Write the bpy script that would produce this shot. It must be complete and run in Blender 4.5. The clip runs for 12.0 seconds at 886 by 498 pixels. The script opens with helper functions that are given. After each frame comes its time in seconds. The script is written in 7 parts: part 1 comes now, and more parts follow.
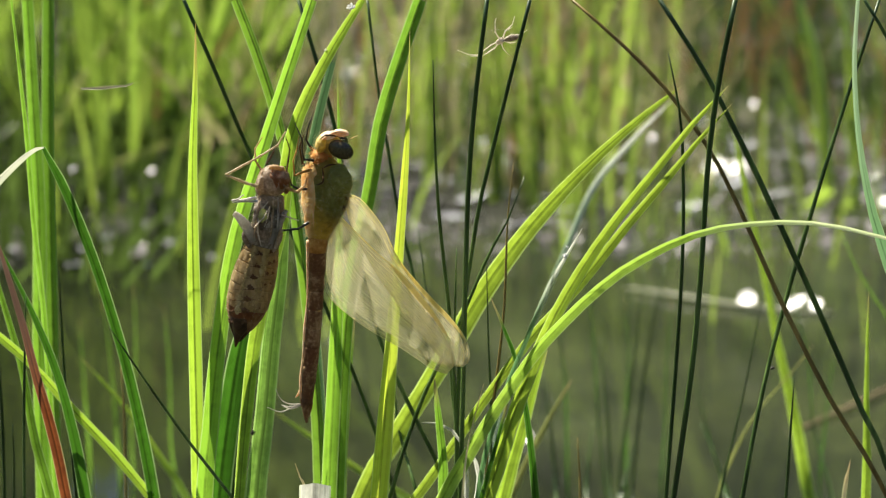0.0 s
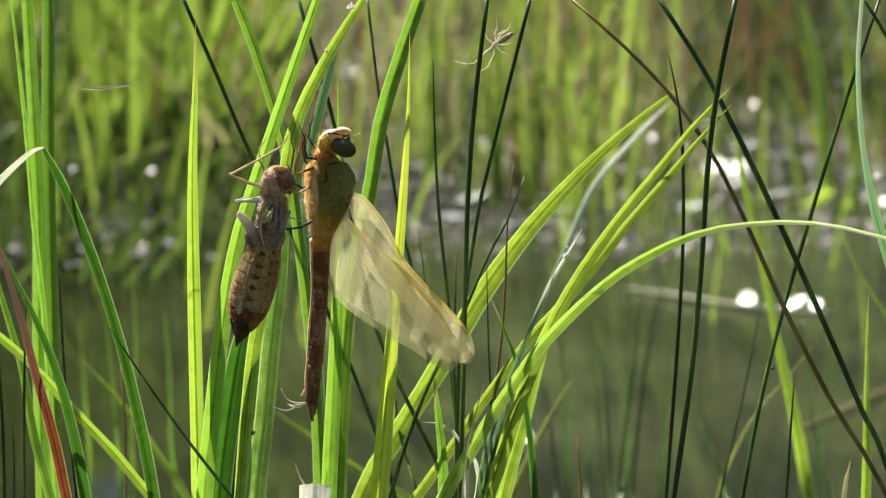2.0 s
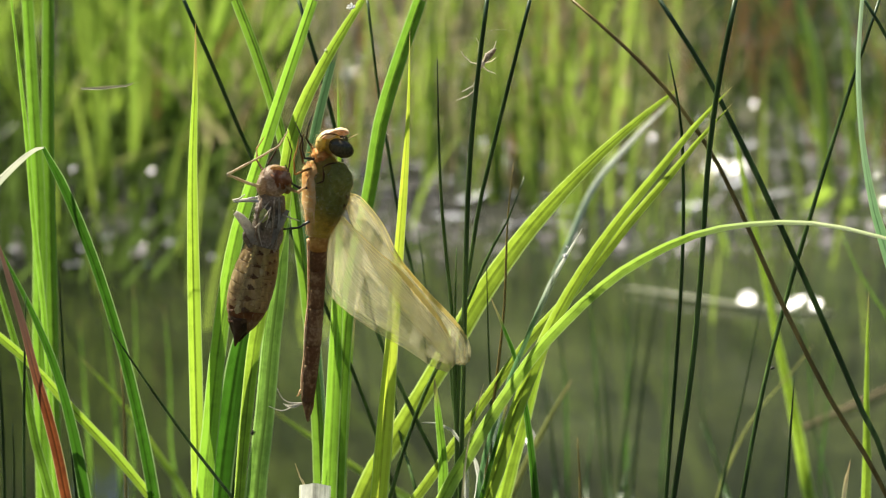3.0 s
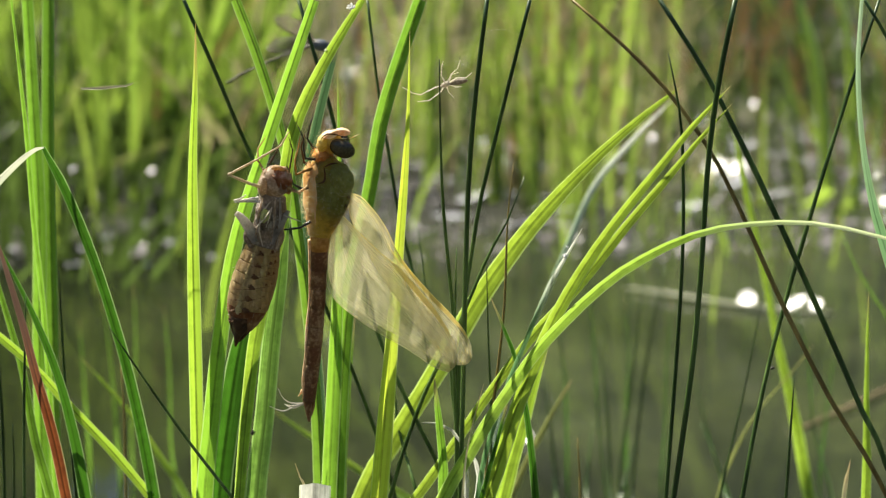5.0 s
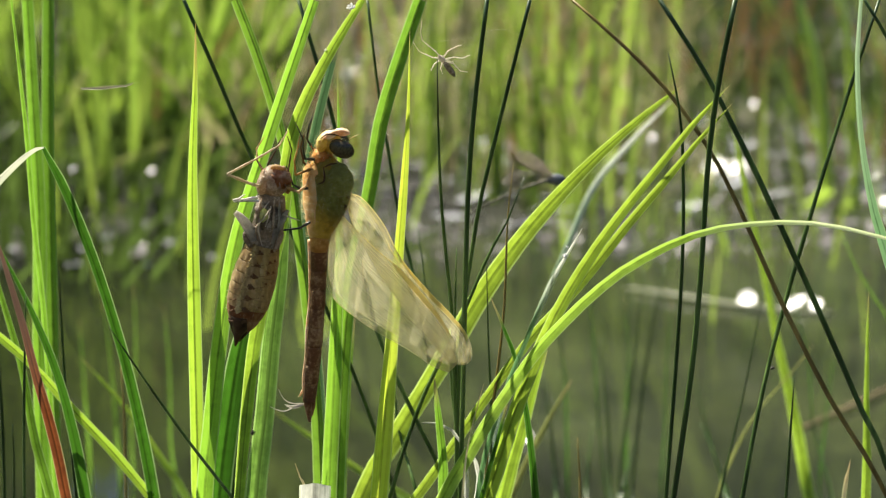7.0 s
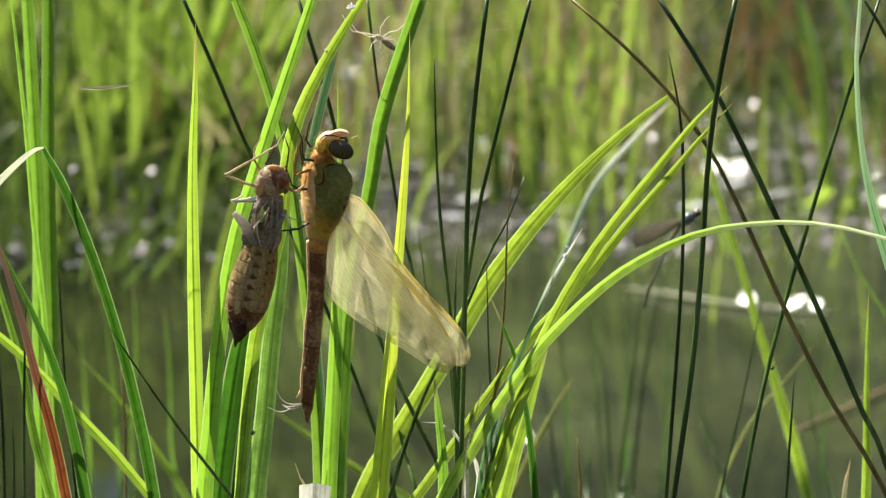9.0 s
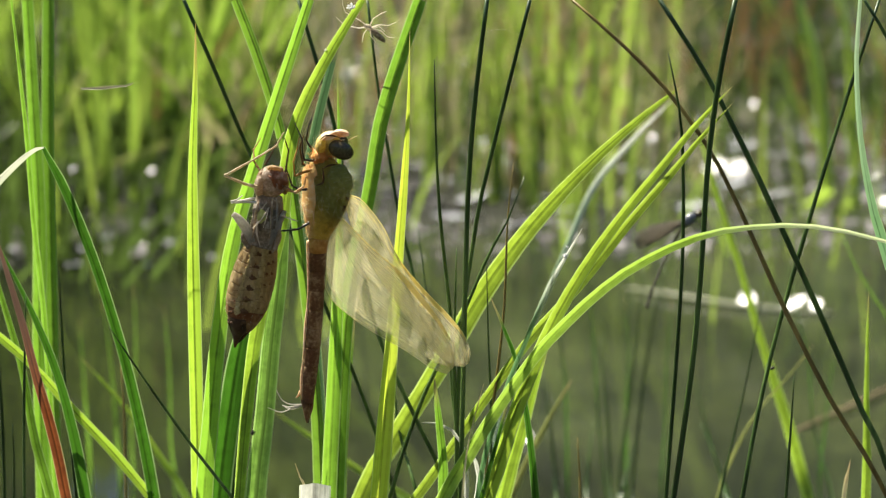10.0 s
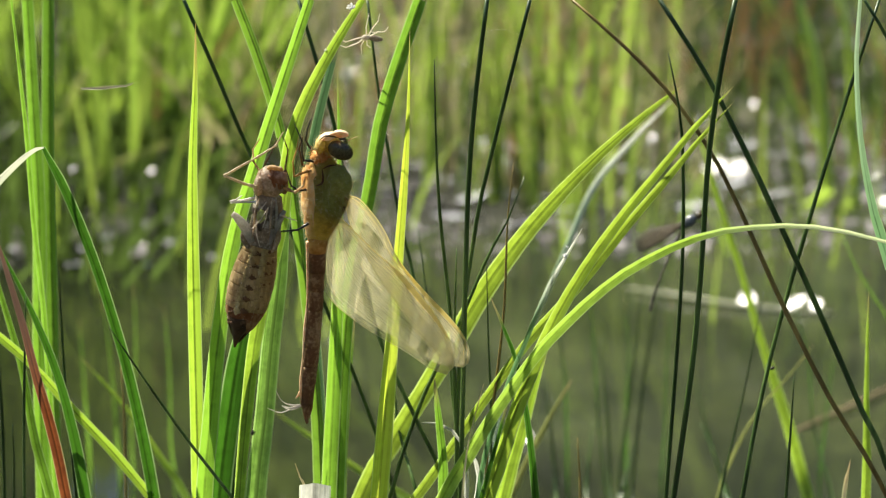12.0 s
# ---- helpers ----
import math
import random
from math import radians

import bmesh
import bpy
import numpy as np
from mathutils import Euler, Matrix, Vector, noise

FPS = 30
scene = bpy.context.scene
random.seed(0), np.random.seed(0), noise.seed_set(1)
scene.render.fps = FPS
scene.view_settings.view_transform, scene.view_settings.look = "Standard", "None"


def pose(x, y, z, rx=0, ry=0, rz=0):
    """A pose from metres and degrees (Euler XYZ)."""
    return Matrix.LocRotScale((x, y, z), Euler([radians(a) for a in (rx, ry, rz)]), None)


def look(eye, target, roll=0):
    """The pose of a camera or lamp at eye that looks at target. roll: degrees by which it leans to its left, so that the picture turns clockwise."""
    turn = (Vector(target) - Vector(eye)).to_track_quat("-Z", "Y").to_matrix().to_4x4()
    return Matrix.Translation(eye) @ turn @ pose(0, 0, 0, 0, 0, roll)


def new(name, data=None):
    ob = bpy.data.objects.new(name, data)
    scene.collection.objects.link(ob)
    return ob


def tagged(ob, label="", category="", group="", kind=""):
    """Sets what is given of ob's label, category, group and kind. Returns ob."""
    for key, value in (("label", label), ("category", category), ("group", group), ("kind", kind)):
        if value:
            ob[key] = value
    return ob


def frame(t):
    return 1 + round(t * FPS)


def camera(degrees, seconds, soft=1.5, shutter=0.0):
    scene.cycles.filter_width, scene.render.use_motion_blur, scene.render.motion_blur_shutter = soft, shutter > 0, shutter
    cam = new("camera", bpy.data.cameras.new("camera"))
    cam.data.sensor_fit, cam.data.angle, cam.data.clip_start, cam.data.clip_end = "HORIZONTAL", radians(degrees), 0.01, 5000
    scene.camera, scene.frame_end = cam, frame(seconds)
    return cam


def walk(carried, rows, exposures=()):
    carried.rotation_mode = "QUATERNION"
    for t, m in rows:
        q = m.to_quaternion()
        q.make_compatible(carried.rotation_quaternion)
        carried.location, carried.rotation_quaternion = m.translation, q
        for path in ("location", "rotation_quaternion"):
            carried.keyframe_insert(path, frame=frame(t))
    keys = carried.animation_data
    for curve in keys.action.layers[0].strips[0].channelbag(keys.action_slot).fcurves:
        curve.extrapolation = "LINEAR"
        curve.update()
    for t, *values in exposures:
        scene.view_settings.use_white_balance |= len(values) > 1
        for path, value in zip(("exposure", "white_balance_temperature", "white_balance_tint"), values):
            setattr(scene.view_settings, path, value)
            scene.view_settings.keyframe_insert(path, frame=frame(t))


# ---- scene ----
# A freshly hatched dragonfly beside its empty larval skin, among sedges and rushes at the edge of a pond.
cam = camera(20.0, 12.0, soft=1.25, shutter=0.3)
EYE, AIM = (0.0, -0.6307, 0.36), (0.0, 0.0, 0.20275)
walk(cam, [(0.0, look(EYE, AIM)), (12.0, look(EYE, AIM))], exposures=[(0.0, 1.44), (1.5, 1.43), (3.0, 1.46), (6.5, 1.51), (12.0, 1.54)])
cam.data.dof.use_dof = True
cam.data.dof.focus_distance = 0.648
cam.data.dof.aperture_fstop = 19.0

# ---- daylight: low back light from beyond the pond, to the left ----
SUN = Vector((-0.42, 0.38, 0.825)).normalized()
world = bpy.data.worlds.new("sky")
scene.world = world
world.use_nodes = True
wn = world.node_tree.nodes
sky = wn.new("ShaderNodeTexSky")
sky.sky_type = "NISHITA"
sky.sun_disc = False
sky.sun_elevation = math.asin(SUN.z)
sky.sun_rotation = math.atan2(SUN.x, SUN.y)
wn["Background"].inputs["Strength"].default_value = 0.058
world.node_tree.links.new(sky.outputs["Color"], wn["Background"].inputs["Color"])
sun = new("sun", bpy.data.lights.new("sun", "SUN"))
sun.data.energy = 4.75
sun.data.angle = radians(0.53)
sun.data.color = (1.0, 0.93, 0.80)
sun.matrix_basis = look((0, 0, 3), Vector((0, 0, 3)) - SUN)


# ---- materials ----
def material(name):
    m = bpy.data.materials.new(name)
    m.use_nodes = True
    m.node_tree.nodes.clear()
    return m, m.node_tree.nodes, m.node_tree.links


def node(nt, kind, **values):
    n = nt.new(kind)
    for key, v in values.items():
        n.inputs[key.replace("_", " ")].default_value = v
    return n


def ramp(nt, stops, interpolation="LINEAR"):
    n = nt.new("ShaderNodeValToRGB")
    n.color_ramp.interpolation = interpolation
    e = n.color_ramp.elements
    while len(e) < len(stops):
        e.new(0.5)
    for k, (at, c) in zip(e, stops):
        k.position, k.color = at, (*c, 1)
    return n


def leaf_material(name, dark, light, shine, through_it, rough=0.34, island=False, wither_or_glare=(0.001, 0.010, (0.34, 0.26, 0.14), (0.46, 0.34, 0.16))):
    """Thin plant tissue with lengthwise ribs, blotches and light passing through it."""
    m, n, l = material(name)
    uv = n.new("ShaderNodeTexCoord")
    sep = n.new("ShaderNodeSeparateXYZ")
    l.new(uv.outputs["UV"], sep.inputs[0])
    comb = n.new("ShaderNodeCombineXYZ")
    sx = n.new("ShaderNodeMath")
    sx.operation = "MULTIPLY"
    sx.inputs[1].default_value = 11.0
    sy = n.new("ShaderNodeMath")
    sy.operation = "MULTIPLY"
    sy.inputs[1].default_value = 5.0
    l.new(sep.outputs["X"], sx.inputs[0])
    l.new(sep.outputs["Y"], sy.inputs[0])
    l.new(sx.outputs[0], comb.inputs[0])
    l.new(sy.outputs[0], comb.inputs[1])
    rnd = n.new("ShaderNodeNewGeometry") if island else n.new("ShaderNodeObjectInfo")
    r_out = rnd.outputs["Random Per Island"] if island else rnd.outputs["Random"]
    l.new(r_out, comb.inputs[2])
    ribs = node(n, "ShaderNodeTexNoise", Scale=2.2, Detail=2.0)
    l.new(comb.outputs[0], ribs.inputs["Vector"])
    wide = n.new("ShaderNodeCombineXYZ")
    wu = n.new("ShaderNodeMath")
    wu.operation = "MULTIPLY"
    wu.inputs[1].default_value = 6.5
    l.new(sep.outputs["X"], wu.inputs[0])
    l.new(wu.outputs[0], wide.inputs[0])
    wy = n.new("ShaderNodeMath")
    wy.operation = "MULTIPLY"
    wy.inputs[1].default_value = 5.0
    l.new(sep.outputs["Y"], wy.inputs[0])
    l.new(wy.outputs[0], wide.inputs[1])
    l.new(r_out, wide.inputs[2])
    # Broad lighter and darker bands imitate the shading of a folded leaf.
    bands = node(n, "ShaderNodeTexNoise", Scale=1.0, Detail=1.0)
    l.new(wide.outputs[0], bands.inputs["Vector"])
    both = n.new("ShaderNodeMath")
    both.operation = "MULTIPLY_ADD"
    both.inputs[1].default_value = 0.5
    l.new(bands.outputs["Fac"], both.inputs[0])
    half_rib = n.new("ShaderNodeMath")
    half_rib.operation = "MULTIPLY_ADD"
    half_rib.inputs[1].default_value = 0.32
    half_rib.inputs[2].default_value = 0.09
    l.new(ribs.outputs["Fac"], half_rib.inputs[0])
    l.new(half_rib.outputs[0], both.inputs[2])
    blotch = node(n, "ShaderNodeTexNoise", Scale=240.0, Detail=6.0, Roughness=0.65)
    l.new(uv.outputs["Object"], blotch.inputs["Vector"])
    add = n.new("ShaderNodeMath")
    add.operation = "MULTIPLY_ADD"
    add.inputs[1].default_value = 0.6
    l.new(blotch.outputs["Fac"], add.inputs[0])
    l.new(both.outputs[0], add.inputs[2])
    add2 = n.new("ShaderNodeMath")
    add2.operation = "MULTIPLY_ADD"
    add2.inputs[1].default_value = 0.5 if island else 0.34
    l.new(r_out, add2.inputs[0])
    l.new(add.outputs[0], add2.inputs[2])
    fr = n.new("ShaderNodeMath")
    fr.operation = "FRACT"
    l.new(sep.outputs["X"], fr.inputs[0])
    ce = n.new("ShaderNodeMath")
    ce.operation = "SUBTRACT"
    ce.inputs[1].default_value = 0.5
    l.new(fr.outputs[0], ce.inputs[0])
    ab = n.new("ShaderNodeMath")
    ab.operation = "ABSOLUTE"
    l.new(ce.outputs[0], ab.inputs[0])
    # Dark midrib; edges brightened as though the sun caught them.
    rim = ramp(n, [(0.0, (0.1, 0.1, 0.1)), (0.05, (0.15, 0.15, 0.15)), (0.10, (0.5, 0.5, 0.5)), (0.40, (0.5, 0.5, 0.5)), (0.47, (1, 1, 1))])
    l.new(ab.outputs[0], rim.inputs[0])
    add3 = n.new("ShaderNodeMath")
    add3.operation = "MULTIPLY_ADD"
    add3.inputs[1].default_value = 0.75
    l.new(rim.outputs[0], add3.inputs[0])
    sh = n.new("ShaderNodeMath")
    sh.operation = "SUBTRACT"
    sh.inputs[1].default_value = 0.60 if island else 0.515
    l.new(add2.outputs[0], sh.inputs[0])
    l.new(sh.outputs[0], add3.inputs[2])
    add2 = add3
    base = ramp(n, [(0.50, dark), (0.92, light)])
    back = ramp(n, [(0.50, tuple(0.30 * c for c in through_it)), (0.92, through_it)])
    l.new(add2.outputs[0], base.inputs[0])
    l.new(add2.outputs[0], back.inputs[0])
    bump = node(n, "ShaderNodeBump", Strength=0.35, Distance=0.0004)
    l.new(ribs.outputs["Fac"], bump.inputs["Height"])
    p = node(n, "ShaderNodeBsdfPrincipled", Roughness=rough)
    p.inputs["Specular IOR Level"].default_value = shine
    l.new(base.outputs[0], p.inputs["Base Color"])
    l.new(bump.outputs[0], p.inputs["Normal"])
    t = n.new("ShaderNodeBsdfTranslucent")
    faded = n.new("ShaderNodeMapRange")
    faded.inputs["From Min"].default_value = wither_or_glare[0]
    faded.inputs["From Max"].default_value = wither_or_glare[1]
    faded.inputs["To Min"].default_value = 0.85
    faded.inputs["To Max"].default_value = 0.0
    l.new(sep.outputs["Y"], faded.inputs["Value"])
    # Pale edge colour painted in for sunlight along the leaf margins.
    margin = ramp(n, [(0.42, (0, 0, 0)), (0.46, (0, 0, 0) if island else (0.45, 0.45, 0.45))])
    l.new(ab.outputs[0], margin.inputs[0])
    for src, dst, straw, sunlit_hem in ((base, p.inputs["Base Color"], (*wither_or_glare[2], 1), (0.40, 0.48, 0.28, 1)), (back, t.inputs["Color"], (*wither_or_glare[3], 1), (0.48, 0.60, 0.30, 1))):
        edged = n.new("ShaderNodeMix")
        edged.data_type = "RGBA"
        edged.inputs[7].default_value = sunlit_hem
        l.new(margin.outputs[0], edged.inputs[0])
        l.new(src.outputs[0], edged.inputs[6])
        tan = n.new("ShaderNodeMix")
        tan.data_type = "RGBA"
        tan.inputs[7].default_value = straw
        l.new(faded.outputs[0], tan.inputs[0])
        l.new(edged.outputs[2], tan.inputs[6])
        l.new(tan.outputs[2], dst)
    l.new(bump.outputs[0], t.inputs["Normal"])
    mix = n.new("ShaderNodeMixShader")
    mix.inputs[0].default_value = 0.55
    l.new(p.outputs[0], mix.inputs[1])
    l.new(t.outputs[0], mix.inputs[2])
    o = n.new("ShaderNodeOutputMaterial")
    l.new(mix.outputs[0], o.inputs["Surface"])
    return m


def solid_material(name, stops, scale=400.0, rough=0.5, spec=0.4, bump=0.3, depth=0.0003, stretch=(1, 1, 1), metal=0.0, sheen=0.0):
    """Opaque matter coloured by two sizes of noise, with fine relief."""
    m, n, l = material(name)
    tc = n.new("ShaderNodeTexCoord")
    mp = n.new("ShaderNodeMapping")
    mp.inputs["Scale"].default_value = stretch
    l.new(tc.outputs["Object"], mp.inputs["Vector"])
    a = node(n, "ShaderNodeTexNoise", Scale=scale, Detail=5.0)
    b = node(n, "ShaderNodeTexNoise", Scale=scale * 0.18, Detail=3.0)
    l.new(mp.outputs[0], a.inputs["Vector"])
    l.new(mp.outputs[0], b.inputs["Vector"])
    mx = n.new("ShaderNodeMath")
    mx.operation = "ADD"
    l.new(a.outputs["Fac"], mx.inputs[0])
    l.new(b.outputs["Fac"], mx.inputs[1])
    hv = n.new("ShaderNodeMath")
    hv.operation = "MULTIPLY_ADD"
    hv.inputs[1].default_value = 0.95
    hv.inputs[2].default_value = -0.45
    l.new(mx.outputs[0], hv.inputs[0])
    col = ramp(n, stops)
    l.new(hv.outputs[0], col.inputs[0])
    bp = node(n, "ShaderNodeBump", Strength=bump, Distance=depth)
    l.new(a.outputs["Fac"], bp.inputs["Height"])
    p = node(n, "ShaderNodeBsdfPrincipled", Roughness=rough, Metallic=metal)
    p.inputs["Specular IOR Level"].default_value = spec
    p.inputs["Sheen Weight"].default_value = sheen
    l.new(col.outputs[0], p.inputs["Base Color"])
    l.new(bp.outputs[0], p.inputs["Normal"])
    o = n.new("ShaderNodeOutputMaterial")
    l.new(p.outputs[0], o.inputs["Surface"])
    return m


def skin_material(name, stops, through_it, share, scale=500.0, rough=0.4):
    """Thin horny skin: part of the light passes through."""
    m = solid_material(name, stops, scale=scale, rough=rough + 0.12, spec=0.22, bump=0.8, depth=0.0004)
    n, l = m.node_tree.nodes, m.node_tree.links
    o = next(k for k in n if k.type == "OUTPUT_MATERIAL")
    p = next(k for k in n if k.type == "BSDF_PRINCIPLED")
    t = node(n, "ShaderNodeBsdfTranslucent", Color=(*through_it, 1))
    mix = n.new("ShaderNodeMixShader")
    mix.inputs[0].default_value = share
    l.new(p.outputs[0], mix.inputs[1])
    l.new(t.outputs[0], mix.inputs[2])
    l.new(mix.outputs[0], o.inputs["Surface"])
    return m


def blend_skin(name, upper, lower, under, through_it, share, scale):
    """Horny skin whose colour passes from upper to lower along the body and to a pale underside, with ragged blotches."""
    m = skin_material(name, upper, through_it, share, scale)
    n, l = m.node_tree.nodes, m.node_tree.links
    p = next(k for k in n if k.type == "BSDF_PRINCIPLED")
    first = next(k for k in n if k.type == "VALTORGB")
    grain = next(k for k in n if k.type == "MATH" and k.operation == "MULTIPLY_ADD")
    second = ramp(n, lower)
    l.new(grain.outputs[0], second.inputs[0])
    tc = next(k for k in n if k.type == "TEX_COORD")
    sep = n.new("ShaderNodeSeparateXYZ")
    l.new(tc.outputs["Object"], sep.inputs[0])
    way = n.new("ShaderNodeMath")
    way.operation = "MULTIPLY_ADD"
    way.inputs[1].default_value = 0.9
    l.new(sep.outputs["X"], way.inputs[0])
    l.new(sep.outputs["Z"], way.inputs[2])
    nz = node(n, "ShaderNodeTexNoise", Scale=260.0, Detail=3.0)
    l.new(tc.outputs["Object"], nz.inputs["Vector"])
    rag = n.new("ShaderNodeMath")
    rag.operation = "MULTIPLY_ADD"
    rag.inputs[1].default_value = 0.006
    l.new(nz.outputs["Fac"], rag.inputs[0])
    l.new(way.outputs[0], rag.inputs[2])
    rng_ = n.new("ShaderNodeMapRange")
    rng_.inputs["From Min"].default_value = 0.0006
    rng_.inputs["From Max"].default_value = -0.0056
    l.new(rag.outputs[0], rng_.inputs["Value"])
    mx = n.new("ShaderNodeMix")
    mx.data_type = "RGBA"
    l.new(rng_.outputs[0], mx.inputs[0])
    l.new(first.outputs[0], mx.inputs[6])
    l.new(second.outputs[0], mx.inputs[7])
    third = ramp(n, under)
    l.new(grain.outputs[0], third.inputs[0])
    edge = n.new("ShaderNodeMath")
    edge.operation = "MULTIPLY_ADD"
    edge.inputs[1].default_value = 0.003
    l.new(nz.outputs["Fac"], edge.inputs[0])
    l.new(sep.outputs["X"], edge.inputs[2])
    low = n.new("ShaderNodeMapRange")
    low.inputs["From Min"].default_value = -0.0015
    low.inputs["From Max"].default_value = -0.0038
    l.new(edge.outputs[0], low.inputs["Value"])
    mw = n.new("ShaderNodeMix")
    mw.data_type = "RGBA"
    l.new(low.outputs[0], mw.inputs[0])
    l.new(mx.outputs[2], mw.inputs[6])
    l.new(third.outputs[0], mw.inputs[7])
    l.new(mw.outputs[2], p.inputs["Base Color"])
    return m


def membrane_material(name, tint, clear, gloss_rough, milky):
    """A thin see-through film, a little milky, that also shines."""
    m, n, l = material(name)
    tc = n.new("ShaderNodeTexCoord")
    nz = node(n, "ShaderNodeTexNoise", Scale=700.0, Detail=3.0)
    l.new(tc.outputs["Object"], nz.inputs["Vector"])
    bp = node(n, "ShaderNodeBump", Strength=0.5, Distance=0.0003)
    l.new(nz.outputs["Fac"], bp.inputs["Height"])
    tr = node(n, "ShaderNodeBsdfTransparent", Color=(*clear, 1))
    df = node(n, "ShaderNodeBsdfDiffuse", Color=(*tint, 1))
    tl = node(n, "ShaderNodeBsdfTranslucent", Color=(*tint, 1))
    gl = node(n, "ShaderNodeBsdfGlossy", Roughness=gloss_rough)
    gl.inputs["Color"].default_value = (1, 0.95, 0.8, 1)
    for k in (df, tl, gl):
        l.new(bp.outputs[0], k.inputs["Normal"])
    m1 = n.new("ShaderNodeMixShader")
    m1.inputs[0].default_value = 0.8
    l.new(df.outputs[0], m1.inputs[1])
    l.new(tl.outputs[0], m1.inputs[2])
    m2 = n.new("ShaderNodeMixShader")
    m2.inputs[0].default_value = milky
    l.new(tr.outputs[0], m2.inputs[1])
    l.new(m1.outputs[0], m2.inputs[2])
    fr = node(n, "ShaderNodeFresnel", IOR=1.4)
    m3 = n.new("ShaderNodeMixShader")
    l.new(fr.outputs[0], m3.inputs[0])
    l.new(m2.outputs[0], m3.inputs[1])
    l.new(gl.outputs[0], m3.inputs[2])
    o = n.new("ShaderNodeOutputMaterial")
    l.new(m3.outputs[0], o.inputs["Surface"])
    return m


def water_material():
    m, n, l = material("pond_water")
    tc = n.new("ShaderNodeTexCoord")
    mp = n.new("ShaderNodeMapping")
    mp.inputs["Scale"].default_value = (1.0, 0.8, 1.0)
    l.new(tc.outputs["Object"], mp.inputs["Vector"])
    a = node(n, "ShaderNodeTexNoise", Scale=9.0, Detail=2.0)
    l.new(mp.outputs[0], a.inputs["Vector"])
    bp = node(n, "ShaderNodeBump", Strength=0.02, Distance=0.01)
    l.new(a.outputs["Fac"], bp.inputs["Height"])
    tr = node(n, "ShaderNodeBsdfTransparent", Color=(0.38, 0.45, 0.31, 1))
    gl = node(n, "ShaderNodeBsdfGlossy", Roughness=0.03)
    l.new(bp.outputs[0], gl.inputs["Normal"])
    murk = node(n, "ShaderNodeTexNoise", Scale=17.0, Detail=5.0, Roughness=0.6)
    mq = n.new("ShaderNodeMapping")
    mq.inputs["Scale"].default_value = (1.0, 0.55, 1.0)
    l.new(tc.outputs["Object"], mq.inputs["Vector"])
    l.new(mq.outputs[0], murk.inputs["Vector"])
    tone = ramp(n, [(0.36, (0.028, 0.034, 0.024)), (0.52, (0.046, 0.055, 0.033)), (0.70, (0.080, 0.092, 0.045))])
    l.new(murk.outputs["Fac"], tone.inputs[0])
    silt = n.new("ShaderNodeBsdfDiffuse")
    # Silt painted lighter near the bay, darker outward, for mirrored light and plant shade.
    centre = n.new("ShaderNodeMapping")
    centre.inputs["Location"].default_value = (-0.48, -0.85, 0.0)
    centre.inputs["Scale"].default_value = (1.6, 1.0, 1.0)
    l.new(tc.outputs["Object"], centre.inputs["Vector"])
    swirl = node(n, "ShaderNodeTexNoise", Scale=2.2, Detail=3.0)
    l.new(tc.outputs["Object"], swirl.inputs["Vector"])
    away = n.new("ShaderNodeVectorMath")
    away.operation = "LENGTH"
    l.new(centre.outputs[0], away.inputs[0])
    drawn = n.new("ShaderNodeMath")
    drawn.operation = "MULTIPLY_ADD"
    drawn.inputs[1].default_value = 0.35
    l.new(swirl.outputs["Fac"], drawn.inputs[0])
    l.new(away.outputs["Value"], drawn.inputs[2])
    painted_light = n.new("ShaderNodeMapRange")
    painted_light.inputs["From Min"].default_value = 0.42
    painted_light.inputs["From Max"].default_value = 1.02
    painted_light.inputs["To Min"].default_value = 1.5
    painted_light.inputs["To Max"].default_value = 0.40
    l.new(drawn.outputs[0], painted_light.inputs["Value"])
    toned_silt = n.new("ShaderNodeVectorMath")
    toned_silt.operation = "SCALE"
    l.new(tone.outputs[0], toned_silt.inputs[0])
    l.new(painted_light.outputs[0], toned_silt.inputs["Scale"])
    l.new(toned_silt.outputs[0], silt.inputs["Color"])
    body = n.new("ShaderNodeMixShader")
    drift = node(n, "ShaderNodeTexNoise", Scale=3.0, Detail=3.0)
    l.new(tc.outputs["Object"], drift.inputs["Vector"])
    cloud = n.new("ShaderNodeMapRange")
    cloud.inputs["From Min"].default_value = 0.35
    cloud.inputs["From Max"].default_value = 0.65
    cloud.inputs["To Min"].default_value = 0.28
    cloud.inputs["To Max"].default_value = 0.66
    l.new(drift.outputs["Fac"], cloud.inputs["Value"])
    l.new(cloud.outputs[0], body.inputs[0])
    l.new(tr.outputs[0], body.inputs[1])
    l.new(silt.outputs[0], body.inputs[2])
    fr = node(n, "ShaderNodeFresnel", IOR=1.33)
    l.new(bp.outputs[0], fr.inputs["Normal"])
    mix = n.new("ShaderNodeMixShader")
    l.new(fr.outputs[0], mix.inputs[0])
    l.new(body.outputs[0], mix.inputs[1])
    l.new(gl.outputs[0], mix.inputs[2])
    o = n.new("ShaderNodeOutputMaterial")
    l.new(mix.outputs[0], o.inputs["Surface"])
    return m


leaf = leaf_material("sedge_leaf", (0.022, 0.075, 0.008), (0.10, 0.23, 0.02), 0.5, (0.31, 0.58, 0.05))
leaf_lime = leaf_material("sedge_leaf_young", (0.10, 0.20, 0.015), (0.17, 0.30, 0.03), 0.5, (0.47, 0.72, 0.06))
leaf_bright = leaf_material("sedge_leaf_bright", (0.15, 0.23, 0.015), (0.26, 0.36, 0.03), 0.5, (0.66, 0.82, 0.07))
